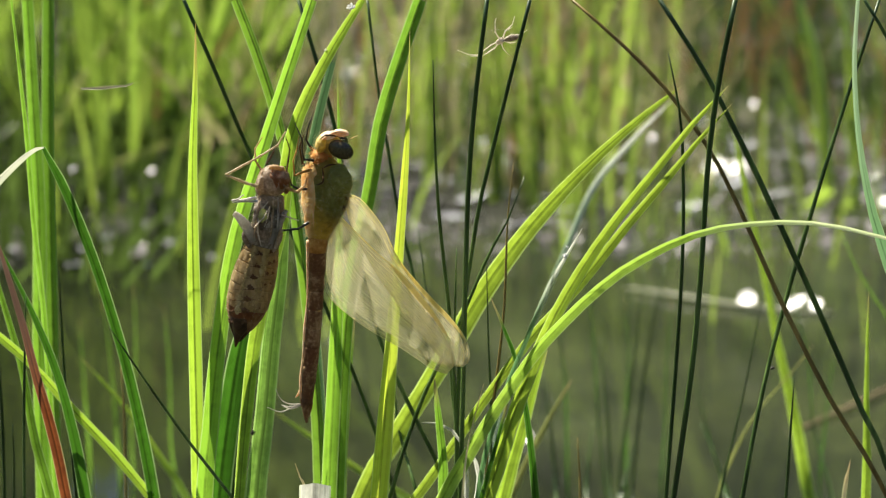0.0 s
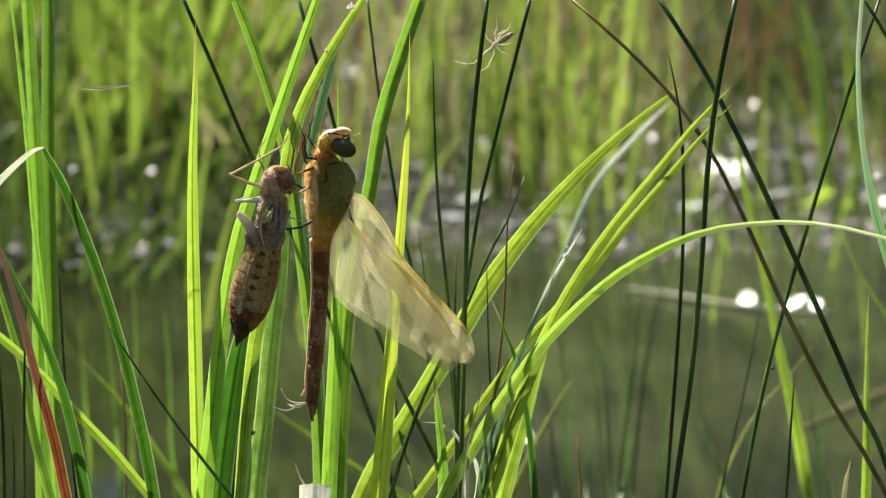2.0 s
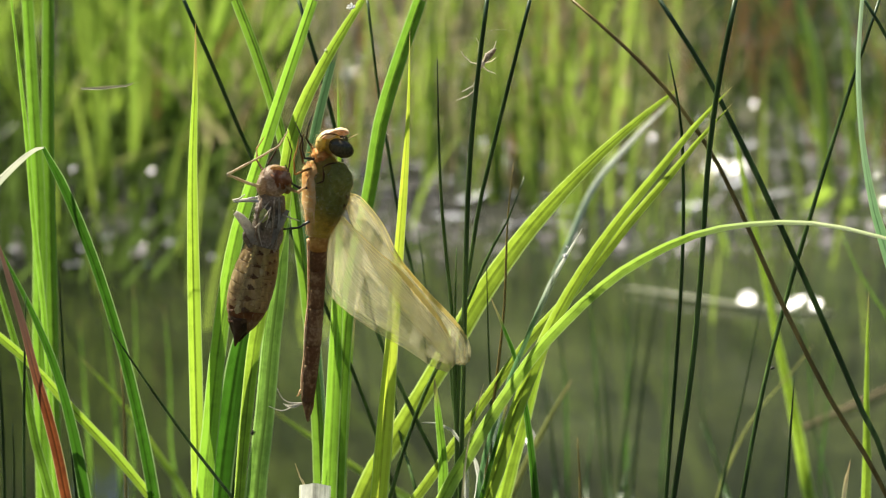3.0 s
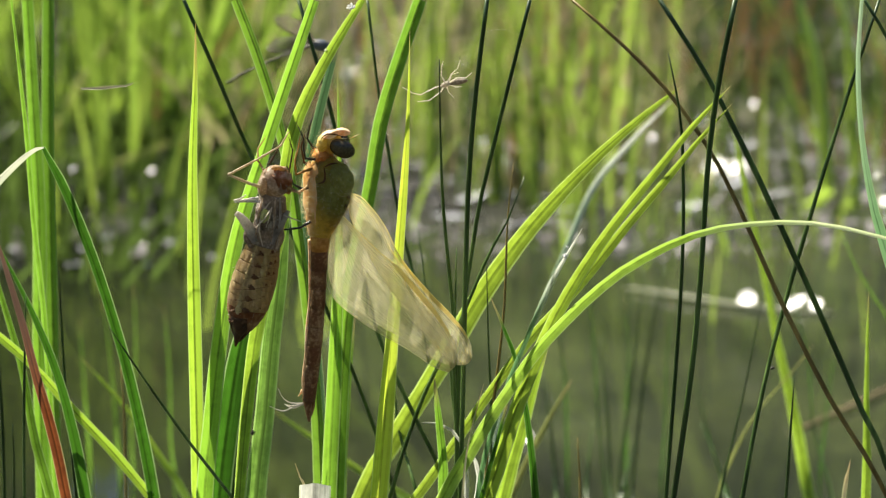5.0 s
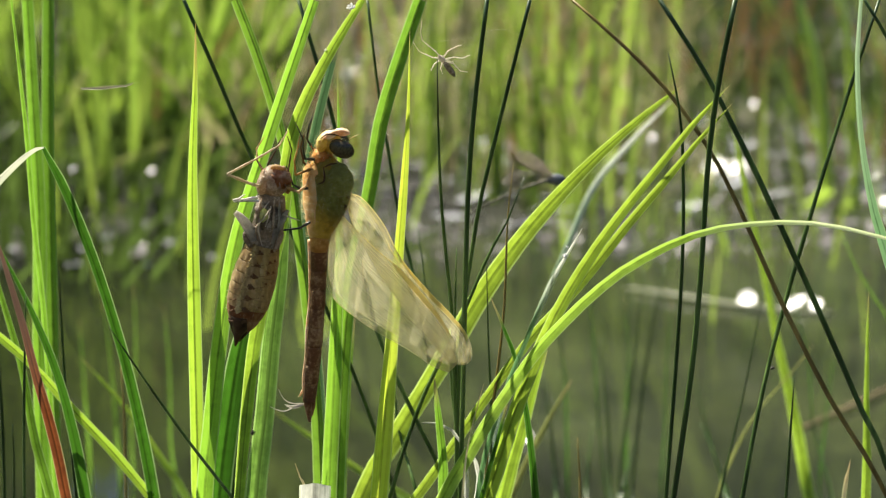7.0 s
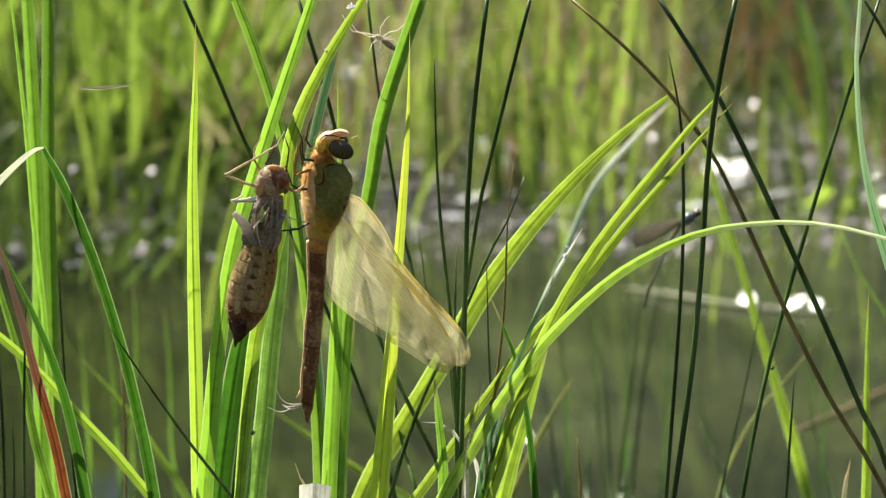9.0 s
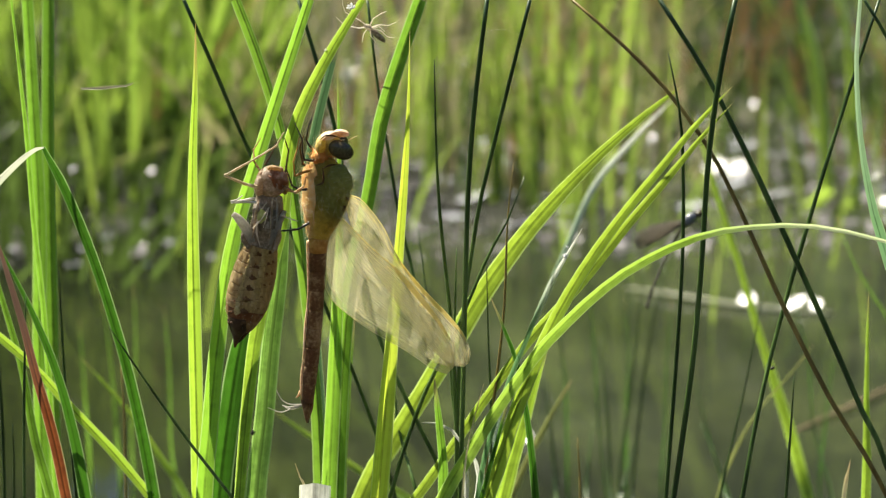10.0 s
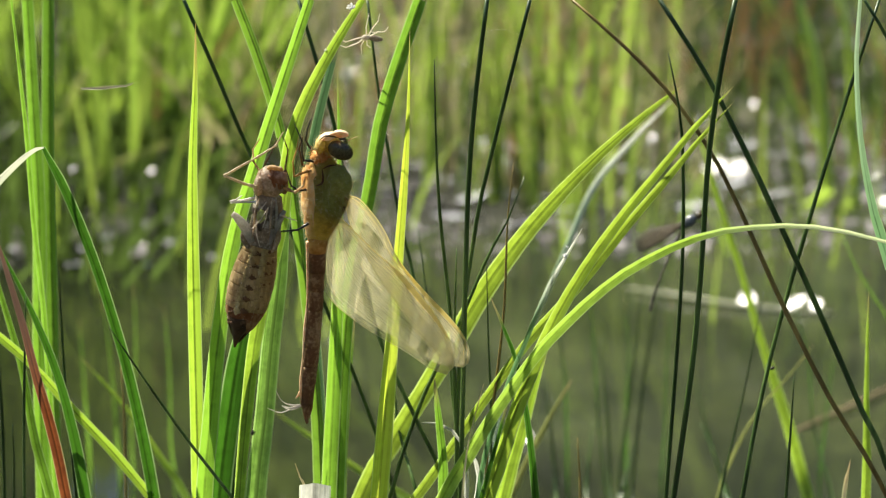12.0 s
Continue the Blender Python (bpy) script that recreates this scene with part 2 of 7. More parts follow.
leaf_tipped = leaf_material("sedge_leaf_rusty_tip", (0.10, 0.20, 0.015), (0.17, 0.30, 0.03), 0.5, (0.47, 0.72, 0.06), wither_or_glare=(0.005, 0.020, (0.30, 0.20, 0.09), (0.42, 0.27, 0.10)))
# Darker green version of the sedge leaf.
leaf_dark = leaf_material("sedge_leaf_dark", (0.014, 0.05, 0.006), (0.04, 0.12, 0.012), 0.4, (0.055, 0.17, 0.012))
leaf_yellow = leaf_material("sedge_leaf_sunned", (0.09, 0.155, 0.015), (0.20, 0.29, 0.035), 0.5, (0.36, 0.52, 0.045), wither_or_glare=(0.0005, 0.0035, (0.34, 0.30, 0.16), (0.46, 0.40, 0.18)))
leaf_blue = leaf_material("sedge_leaf_waxy", (0.10, 0.20, 0.09), (0.28, 0.40, 0.24), 0.6, (0.20, 0.40, 0.16), rough=0.3, wither_or_glare=(0.030, 0.080, (0.30, 0.42, 0.26), (0.34, 0.46, 0.28)))
# Two sedge leaf copies with shade put into their colour.
leaf_shadowed = leaf_material("sedge_leaf_shadowed", (0.035, 0.075, 0.032), (0.09, 0.15, 0.075), 0.5, (0.06, 0.13, 0.05), rough=0.4)
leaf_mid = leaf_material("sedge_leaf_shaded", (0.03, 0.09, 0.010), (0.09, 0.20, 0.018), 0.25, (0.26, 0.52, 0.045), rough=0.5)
leaf_teal = leaf_material("sedge_leaf_bluish", (0.05, 0.14, 0.03), (0.20, 0.36, 0.11), 0.5, (0.30, 0.56, 0.085), rough=0.35)
# Arching leaf: its gloss is put in as a pale far end.
leaf_pale = leaf_material("sedge_leaf_pale", (0.06, 0.14, 0.015), (0.18, 0.30, 0.05), 0.6, (0.33, 0.52, 0.06), rough=0.3, wither_or_glare=(0.040, 0.075, (0.60, 0.64, 0.46), (0.66, 0.74, 0.42)))
# The glare of sun on this leaf is painted as a near-white tip.
leaf_glare = leaf_material("sedge_leaf_glare_tip", (0.26, 0.33, 0.23), (0.46, 0.54, 0.42), 0.7, (0.34, 0.46, 0.30), rough=0.3, wither_or_glare=(0.020, 0.085, (0.82, 0.82, 0.76), (0.86, 0.86, 0.78)))
leaf_whitetip = leaf_material("sedge_leaf_white_tip", (0.05, 0.11, 0.05), (0.13, 0.23, 0.11), 0.5, (0.10, 0.22, 0.08), wither_or_glare=(0.008, 0.030, (0.80, 0.80, 0.72), (0.80, 0.80, 0.70)))
leaf_bent = leaf_material("bent_dry_leaf", (0.24, 0.25, 0.21), (0.62, 0.63, 0.56), 0.6, (0.46, 0.48, 0.36), rough=0.35, wither_or_glare=(-2.0, -1.0, (0.3, 0.3, 0.3), (0.3, 0.3, 0.3)))
leaf_dry = leaf_material("withered_leaf", (0.26, 0.24, 0.16), (0.52, 0.48, 0.34), 0.5, (0.42, 0.40, 0.22))
leaf_red = leaf_material("reddened_leaf", (0.035, 0.014, 0.007), (0.15, 0.050, 0.018), 0.5, (0.24, 0.070, 0.022), wither_or_glare=(0.042, 0.070, (0.10, 0.075, 0.06), (0.09, 0.06, 0.045)))
bank_leaf = leaf_material("bank_grass", (0.035, 0.09, 0.015), (0.12, 0.22, 0.04), 0.35, (0.42, 0.58, 0.09), island=True)
lush_leaf = leaf_material("lush_grass", (0.03, 0.085, 0.012), (0.11, 0.21, 0.03), 0.35, (0.37, 0.56, 0.075), island=True)
tuft_leaf = leaf_material("bank_tuft_leaf", (0.04, 0.11, 0.015), (0.13, 0.25, 0.04), 0.35, (0.43, 0.62, 0.08), rough=0.5)
tuft_dull = leaf_material("bank_tuft_faded", (0.10, 0.10, 0.035), (0.22, 0.22, 0.08), 0.3, (0.32, 0.36, 0.10), rough=0.6)
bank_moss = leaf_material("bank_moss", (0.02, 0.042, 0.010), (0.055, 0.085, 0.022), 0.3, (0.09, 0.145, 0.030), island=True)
bank_dull = leaf_material("bank_grass_faded", (0.09, 0.10, 0.03), (0.20, 0.21, 0.07), 0.3, (0.30, 0.36, 0.09), island=True)
bank_rust = leaf_material("bank_grass_rusty", (0.10, 0.05, 0.025), (0.22, 0.12, 0.06), 0.3, (0.28, 0.15, 0.07), island=True)
bank_straw = leaf_material("bank_straw", (0.20, 0.18, 0.10), (0.44, 0.41, 0.27), 0.4, (0.42, 0.38, 0.20), island=True)
rush_green = solid_material("rush_green", [(0.35, (0.016, 0.040, 0.008)), (0.55, (0.040, 0.085, 0.016)), (0.72, (0.10, 0.17, 0.04))], 420, 0.36, 0.45, 0.3, 0.0002, (1, 1, 0.06))
rush_brown = solid_material("rush_brown", [(0.3, (0.11, 0.078, 0.018)), (0.7, (0.30, 0.22, 0.06))], 300, 0.45, 0.3, 0.3, 0.0002, (1, 1, 0.06))
mud = solid_material("wet_mud", [(0.3, (0.009, 0.010, 0.005)), (0.55, (0.024, 0.027, 0.012)), (0.75, (0.065, 0.066, 0.034))], 26, 0.85, 0.25, 1.0, 0.012)
litter_mat = solid_material("sodden_litter", [(0.3, (0.05, 0.045, 0.038)), (0.7, (0.16, 0.15, 0.135))], 120, 0.22, 0.6, 0.4, 0.001)
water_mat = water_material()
wood_mat = leaf_material("far_foliage", (0.03, 0.07, 0.012), (0.08, 0.14, 0.03), 0.2, (0.20, 0.32, 0.04), island=True, wither_or_glare=(-2.0, -1.0, (0.1, 0.1, 0.1), (0.1, 0.1, 0.1)))


# ---- geometry helpers ----
def spline(points, count):
    """Even samples along a smooth curve through points."""
    p = np.array(points, float)
    q = np.vstack([2 * p[0] - p[1], p, 2 * p[-1] - p[-2]])
    out = []
    for i in range(len(p) - 1):
        a, b, c, d = q[i:i + 4]
        for s in np.linspace(0, 1, 16, endpoint=False):
            out.append(0.5 * (2 * b + (c - a) * s + (2 * a - 5 * b + 4 * c - d) * s * s + (3 * b - a - 3 * c + d) * s ** 3))
    out.append(p[-1])
    out = np.array(out)
    arc = np.concatenate([[0], np.cumsum(np.linalg.norm(np.diff(out[:, :3], axis=0), axis=1))])
    at = np.linspace(0, arc[-1], count)
    return np.array([np.interp(at, arc, out[:, k]) for k in range(out.shape[1])]).T


def link(name, verts, faces, mat, parent=None, label="", smooth=True, uvs=None):
    me = bpy.data.meshes.new(name)
    me.from_pydata([tuple(v) for v in verts], [], faces)
    me.materials.append(mat)
    if smooth:
        me.shade_smooth()
    if uvs is not None:
        layer = me.uv_layers.new(name="uv")
        idx = np.empty(len(me.loops), int)
        me.loops.foreach_get("vertex_index", idx)
        layer.data.foreach_set("uv", np.array(uvs, float)[idx].ravel())
    ob = new(name, me)
    if parent is not None:
        ob.parent = parent
    if label:
        tagged(ob, label)
    return ob


def part(name, bm, mat, parent, label=""):
    me = bpy.data.meshes.new(name)
    bm.to_mesh(me)
    bm.free()
    me.materials.append(mat)
    me.shade_smooth()
    ob = new(name, me)
    ob.parent = parent
    if label:
        tagged(ob, label)
    return ob


rng = np.random.default_rng(4)


def blade_mesh(points, widths, tip, roll, segments=44):
    """A keeled sedge leaf: a folded ribbon along a curve; widths in mm from the top end down."""
    c = spline([(*q, w) for q, w in zip(points, widths)], segments)
    w = np.maximum(c[:, 3], 0.3) * 0.001
    c = c[:, :3]
    n = len(c)
    t = np.gradient(c, axis=0)
    t /= np.linalg.norm(t, axis=1)[:, None]
    w *= 1 + 0.05 * np.interp(np.arange(n), np.linspace(0, n, 9), rng.normal(size=9))
    if tip:
        w[0] = 0.00008
    view = np.array([0.0, -1.0, 0.1])
    side = np.cross(t, view)
    side /= np.linalg.norm(side, axis=1)[:, None]
    out = np.cross(side, t)
    ang = radians(roll) + 0.12 * np.sin(np.linspace(0, 5, n) + rng.uniform(0, 6))
    s2 = side * np.cos(ang)[:, None] + out * np.sin(ang)[:, None]
    o2 = np.cross(s2, t)
    verts, uvs = [], []
    arc = np.concatenate([[0], np.cumsum(np.linalg.norm(np.diff(c, axis=0), axis=1))])
    across = ((-0.5, 0.07), (-0.44, 0.035), (-0.24, -0.03), (-0.05, -0.12), (0.05, -0.12), (0.24, -0.03), (0.44, 0.035), (0.5, 0.07))
    u0 = rng.integers(0, 30) + 0.5
    for i in range(n):
        for a, k in across:
            verts.append(c[i] + s2[i] * a * w[i] + o2[i] * k * w[i])
            uvs.append((u0 + a * 0.999, arc[i] + (0 if tip else 0.02)))
    m = len(across)
    faces = [(i * m + j, i * m + j + 1, (i + 1) * m + j + 1, (i + 1) * m + j) for i in range(n - 1) for j in range(m - 1)]
    return verts, faces, uvs


def blade(clump, mat, widths, points, tip=1, roll=12):
    v, f, uv = blade_mesh(points, widths, tip, roll)
    return link("blade", v, f, mat, clump, uvs=uv)


def tube_mesh(points, radii, ring=8, segments=30, flat=1.0):
    c = spline([(*q, r) for q, r in zip(points, radii)], segments)
    r = np.maximum(c[:, 3], 1e-6)
    c = c[:, :3]
    n = len(c)
    t = np.gradient(c, axis=0)
    t /= np.linalg.norm(t, axis=1)[:, None]
    ref = np.array([0.0, -1.0, 0.05]) if abs(t[:, 1]).max() < 0.9 else np.array([0.3, 0.2, 1.0])
    side = np.cross(t, ref)
    side /= np.linalg.norm(side, axis=1)[:, None]
    out = np.cross(side, t)
    verts = []
    for i in range(n):
        for k in range(ring):
            a = 2 * math.pi * k / ring
            verts.append(c[i] + (side[i] * math.cos(a) + out[i] * math.sin(a) * flat) * r[i])
    faces = [(i * ring + k, (i + 1) * ring + k, (i + 1) * ring + (k + 1) % ring, i * ring + (k + 1) % ring) for i in range(n - 1) for k in range(ring)]
    faces.append(tuple(range(ring)))
    faces.append(tuple((n - 1) * ring + k for k in reversed(range(ring))))
    return verts, faces


def stem(clump, mat, widths, points, tip=1, roll=0):
    """A round rush stem; widths in mm from the top end down."""
    radii = [0.0005 * w for w in widths]
    if tip:
        radii[0] = 0.00012
    v, f = tube_mesh(points, radii, 8, 40)
    return link("stem", v, f, mat, clump)


def clump(name, label, x, y):
    e = new(name)
    e.location = (x, y, 0.0)
    return tagged(e, label, "sedge" if "sedge" in name else "rush", "plants at the water's edge")


# ---- ground, water, far bank ----
def shore(x):
    """How far off the waterline lies: a muddy point on one side, a shallow bay on the other."""
    s = max(0.0, min(1.0, (x + 0.04) / 0.22))
    return 0.80 + 0.33 * s * s * (3 - 2 * s)


def ground_height(x, y):
    edge = shore(x)
    bank = 0.055 * max(0.0, min(1.0, (y - edge) / 0.8)) - 0.05 * max(0.0, min(1.0, (edge - 0.03 - y) / 0.3))
    far = max(0.0, math.hypot(x, y) - 2.5) * 0.05
    lump = noise.noise(Vector((x * 6, y * 6, 0))) * 0.012 + noise.noise(Vector((x * 22, y * 22, 3))) * 0.006
    return bank + (far if y > 0 else -min(far, 0.1)) + lump - 0.006


def graded(a, b, near, fine, coarse):
    """Grid lines from a to b: close together within near, wider apart beyond."""
    v = list(np.arange(near[0], near[1], fine))
    s, k = fine, near[1]
    while k < b:
        v.append(k)
        s = min(s * coarse, 4)
        k += s
    v.append(b)
    s, k = fine, near[0]
    while k > a:
        s = min(s * coarse, 4)
        k -= s
        v.insert(0, max(k, a))
    return v


gx = graded(-40, 40, (-0.7, 0.7), 0.016, 1.3)
gy = graded(-40, 60, (0.2, 2.4), 0.018, 1.3)
gv = [(x, y, ground_height(x, y)) for y in gy for x in gx]
gf = [(j * len(gx) + i, j * len(gx) + i + 1, (j + 1) * len(gx) + i + 1, (j + 1) * len(gx) + i) for j in range(len(gy) - 1) for i in range(len(gx) - 1)]
ground = tagged(link("ground", gv, gf, mud), "dark wet mud of a pond bed and bank", "ground", kind="structure")
wx = graded(-40, 40, (-1, 1), 0.2, 1.5)
wv = [(x, y, 0.0) for y in wx for x in wx]
wf = [(j * len(wx) + i, j * len(wx) + i + 1, (j + 1) * len(wx) + i + 1, (j + 1) * len(wx) + i) for j in range(len(wx) - 1) for i in range(len(wx) - 1)]
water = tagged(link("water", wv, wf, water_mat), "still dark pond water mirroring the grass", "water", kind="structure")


def scatter_grass(name, label, mat, count, xs, ys, height, width, lean, seed, thin=None, tufts=0):
    """Many upright leaves, each a bowed keeled ribbon, in one mesh. tufts: how many roots they fan out from."""
    r = np.random.default_rng(seed)
    verts, faces, uvs = [], [], []
    roots = [(r.uniform(*xs), r.uniform(*ys), r.normal(0, 0.16), r.uniform(0.6, 1.15)) for k in range(tufts)]
    for k in range(count):
        x, y, slant, vigour = r.uniform(*xs), r.uniform(*ys), 0.0, 1.0
        if tufts:
            rx, ry, slant, vigour = roots[r.integers(tufts)]
            off = r.normal(0, 0.014, 2)
            x, y, slant = rx + off[0], ry + off[1], slant + 9.0 * off[0]
        if thin is not None and r.uniform() > thin(x, y):
            continue
        h = r.uniform(*height) * vigour
        w = r.uniform(*width) * (1.0 if x < -0.12 else 0.6)
        a = r.uniform(0, 2 * math.pi)
        l = r.normal(0, lean) * h
        d = np.array([math.cos(a) * l + slant * h + (0.12 * h if x < 0 else 0.0), math.sin(a) * l * 0.6])
        face = r.uniform(-0.9, 0.9)
        sx, sy = math.cos(face), math.sin(face)
        z0 = ground_height(x, y) - 0.01
        b = len(verts)
        u0 = r.integers(0, 40) + 0.5
        for i in range(8):
            s = i / 7
            cx, cy = x + d[0] * s ** 1.8, y + d[1] * s ** 1.8
            cz = z0 + h * (s - 0.12 * abs(l / h) * s ** 3)
            ww = w * (0.75 + 0.6 * s - 1.33 * s ** 3 + 0.02)
            for j, off in ((-0.5, 0.0), (0.0, 0.18), (0.5, 0.0)):
                verts.append((cx + sx * j * ww + sy * off * ww, cy + sy * j * ww - sx * off * ww, cz))
                uvs.append((u0 + j * 0.999, 0.02 + (1 - s) * h))
        for i in range(7):
            for j in range(2):
                q = b + i * 3 + j
                faces.append((q, q + 1, q + 4, q + 3))
    return tagged(link(name, verts, faces, mat, uvs=uvs), label, "grass", kind="stuff")


def glade(x, y):
    """A gap in the grass that runs up the bank behind the bay."""
    return abs(x - 0.115 * (y + 0.66)) < 0.035 + 0.02 * noise.noise(Vector((x * 9, y * 5, 8)))


def bare(x, y):
    """A strip of open mud strewn with rotting leaves between the point and the bay."""
    return abs(x + 0.045 + 0.05 * (y - 1.2)) < 0.045 + 0.03 * noise.noise(Vector((x * 8, y * 7, 9))) and 0.84 < y < 1.62


def left_bias(x, y):
    if y < shore(x) - 0.02:
        return 0.0
    if glade(x, y) or bare(x, y):
        return 0.03
    v = max(0.04, 0.42 + 1.1 * noise.noise(Vector((x * 7, y * 4, 7))))
    return min(1.0, v * (0.62 if x < -0.14 else 0.25 if x < -0.05 else 0.30 if x < 0.16 else 0.24))


def patchy(x, y):
    if y < shore(x) - 0.02:
        return 0.0
    if glade(x, y) or bare(x, y):
        return 0.10
    v = max(0.0, min(1.0, 0.5 + 1.3 * noise.noise(Vector((x * 6, y * 5, 1)))))
    return v * (1.0 if x < 0.14 else 0.6)


def off_mud(x, y):
    return 0.12 if bare(x, y) else 1.0


def beyond(x, y):
    """The bank on either side, past the stretch behind the tussocks."""
    return 1.0 if abs(x) > 0.62 and y > shore(x) else 0.0


def on_point(x, y):
    return 0.0 if y < shore(x) or x > -0.11 else (0.25 if y < 0.99 else 1.0) * max(0.2, min(1.0, 0.66 + 1.1 * noise.noise(Vector((x * 12, y * 6, 2)))))


def round_bay(x, y):
    return 0.0 if y < shore(x) or glade(x, y) else max(0.06, min(1.0, 0.40 + 1.5 * noise.noise(Vector((x * 10, y * 6, 4)))))


scatter_grass("bank_grass", "bright green grass standing along the far bank", bank_leaf, 1300, (-0.6, 0.5), (0.86, 2.1), (0.08, 0.30), (0.0022, 0.0085), 0.30, 11, left_bias, 170)
scatter_grass("faded_grass", "dull olive and straw grass on the bank", bank_dull, 1100, (-0.55, 0.55), (0.95, 2.3), (0.08, 0.28), (0.0014, 0.0045), 0.34, 12, patchy, 160)
scatter_grass("rusty_grass", "rusty brown dead stalks among the grass", bank_rust, 170, (-0.22, 0.36), (0.98, 1.9), (0.04, 0.22), (0.002, 0.006), 0.30, 13, None, 40)
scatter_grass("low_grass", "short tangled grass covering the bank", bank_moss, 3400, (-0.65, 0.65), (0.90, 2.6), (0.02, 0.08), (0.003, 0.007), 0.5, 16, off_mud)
scatter_grass("low_straw", "short tangled straw covering the bank", bank_dull, 1500, (-0.6, 0.6), (0.88, 2.5), (0.02, 0.08), (0.002, 0.005), 0.8, 17, patchy)
scatter_grass("shallows_grass", "thin green shoots standing in the shallows", bank_leaf, 95, (-0.4, 0.4), (0.6, 1.0), (0.05, 0.16), (0.002, 0.005), 0.2, 15)
scatter_grass("shallows_grass", "soft yellow-green shoots at the edge of the bay", lush_leaf, 70, (0.06, 0.34), (0.74, 1.08), (0.04, 0.12), (0.002, 0.0055), 0.2, 29, None, 16)
scatter_grass("meadow", "tall green grass beyond the pond", bank_leaf, 5200, (-5, 5), (2.25, 4.6), (0.4, 1.15), (0.010, 0.022), 0.2, 14, None, 850)
scatter_grass("sward", "green grass running on along the shore", bank_leaf, 5500, (-4, 4), (1.0, 2.4), (0.08, 0.32), (0.004, 0.010), 0.3, 30, beyond, 900)
scatter_grass("lush_grass", "lush bright green grass on the muddy point", lush_leaf, 230, (-0.42, -0.09), (0.90, 1.34), (0.07, 0.32), (0.004, 0.0085), 0.22, 23, on_point, 34)
scatter_grass("bay_grass", "sparse yellow-green grass round the shallow bay", bank_leaf, 310, (-0.04, 0.50), (0.90, 1.7), (0.08, 0.30), (0.002, 0.0056), 0.16, 24, round_bay, 80)
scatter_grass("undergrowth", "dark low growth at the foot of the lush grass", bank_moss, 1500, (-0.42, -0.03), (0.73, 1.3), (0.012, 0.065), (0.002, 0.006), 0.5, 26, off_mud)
# Dark growth added to stand in for shade in the gap.
scatter_grass("glade_growth", "dark low growth put in for shade in the gap up the bank", bank_moss, 1100, (0.14, 0.34), (1.18, 2.0), (0.015, 0.05), (0.003, 0.007), 0.5, 28)
scatter_grass("fore_grass", "slender yellow-green shoots at the head of the bay", bank_leaf, 70, (-0.03, 0.10), (0.90, 1.18), (0.06, 0.26), (0.004, 0.008), 0.12, 27, None, 14)
scatter_grass("dry_straw", "pale dry straw lying across the bank", bank_straw, 800, (-0.16, 0.18), (0.94, 1.7), (0.02, 0.13), (0.0014, 0.0045), 0.9, 19)


def far_woods():
    """A belt of leafy trees all round: it shades the low sky that the water mirrors."""
    r = np.random.default_rng(21)
    verts, faces = [], []
    for k in range(18000):
        a = r.uniform(0, 2 * math.pi)
        d = r.uniform(16, 22)
        top = 8.6 + 1.6 * math.sin(a * 7) + 1.2 * math.sin(a * 17 + 1)
        z = top * r.uniform(0, 1) ** 0.8
        c = np.array([d * math.sin(a), d * math.cos(a), z])
        u = r.normal(size=3)
        u /= np.linalg.norm(u)
        v = np.cross(u, r.normal(size=3))
        v /= np.linalg.norm(v)
        s = r.uniform(0.5, 1.1)
        b = len(verts)
        verts += [c + u * s, c + v * s * 0.5, c - u * s, c - v * s * 0.5]
        faces.append((b, b + 1, b + 2, b + 3))
    return tagged(link("woods", verts, faces, wood_mat, smooth=False), "dark leafy woods far beyond the pond", "trees", kind="stuff")


far_woods()


def floating_leaf(name, label, at, length, width, yaw, tilt, mat=litter_mat, curl=0.15):
    """A dead leaf scrap lying on the water, cupped, with a midrib."""
    verts, faces = [], []
    n, m = 9, 5
    for i in range(n):
        s = i / (n - 1)
        ww = width * (math.sin(math.pi * min(0.97, 0.06 + 0.9 * s)) ** 0.7)
        for j in range(m):
            a = j / (m - 1) - 0.5
            verts.append(((s - 0.5) * length, a * ww, abs(a) * ww * curl + 0.06 * length * (s - 0.5) ** 2))
    faces = [(i * m + j, (i + 1) * m + j, (i + 1) * m + j + 1, i * m + j + 1) for i in range(n - 1) for j in range(m - 1)]
    ob = link(name, verts, faces, mat)
    ob.matrix_basis = Matrix.Translation(at) @ tilt @ pose(0, 0, 0, 0, 0, yaw)
    return tagged(ob, label, "leaf", "scraps on the water")


# ---- plants ----
left_clump = clump("sedge_clump", "green sedge tussock with reddened and bent leaves", -0.105, 0.03)
middle_clump = clump("sedge_clump", "bright green sedge tussock holding the dragonfly", -0.040, 0.02)
right_clump = clump("sedge_clump", "yellow-green sedge tussock with arching leaves", 0.004, 0.0)
rush_clump = clump("rush_clump", "dark green round-stemmed rushes with pointed tips", 0.004, 0.02)
far_rushes = clump("rush_clump", "crossing dark green and brown rush stems", 0.078, 0.03)
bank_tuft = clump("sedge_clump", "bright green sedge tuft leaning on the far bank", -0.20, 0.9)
bank_tuft_thin = clump("sedge_clump", "thin upright grass tuft on the far bank", 0.12, 0.95)
CLUMPS = (bank_tuft, bank_tuft_thin, left_clump, middle_clump, right_clump, rush_clump, far_rushes)
for e in CLUMPS:
    e.location = (0.0, 0.0, 0.0)
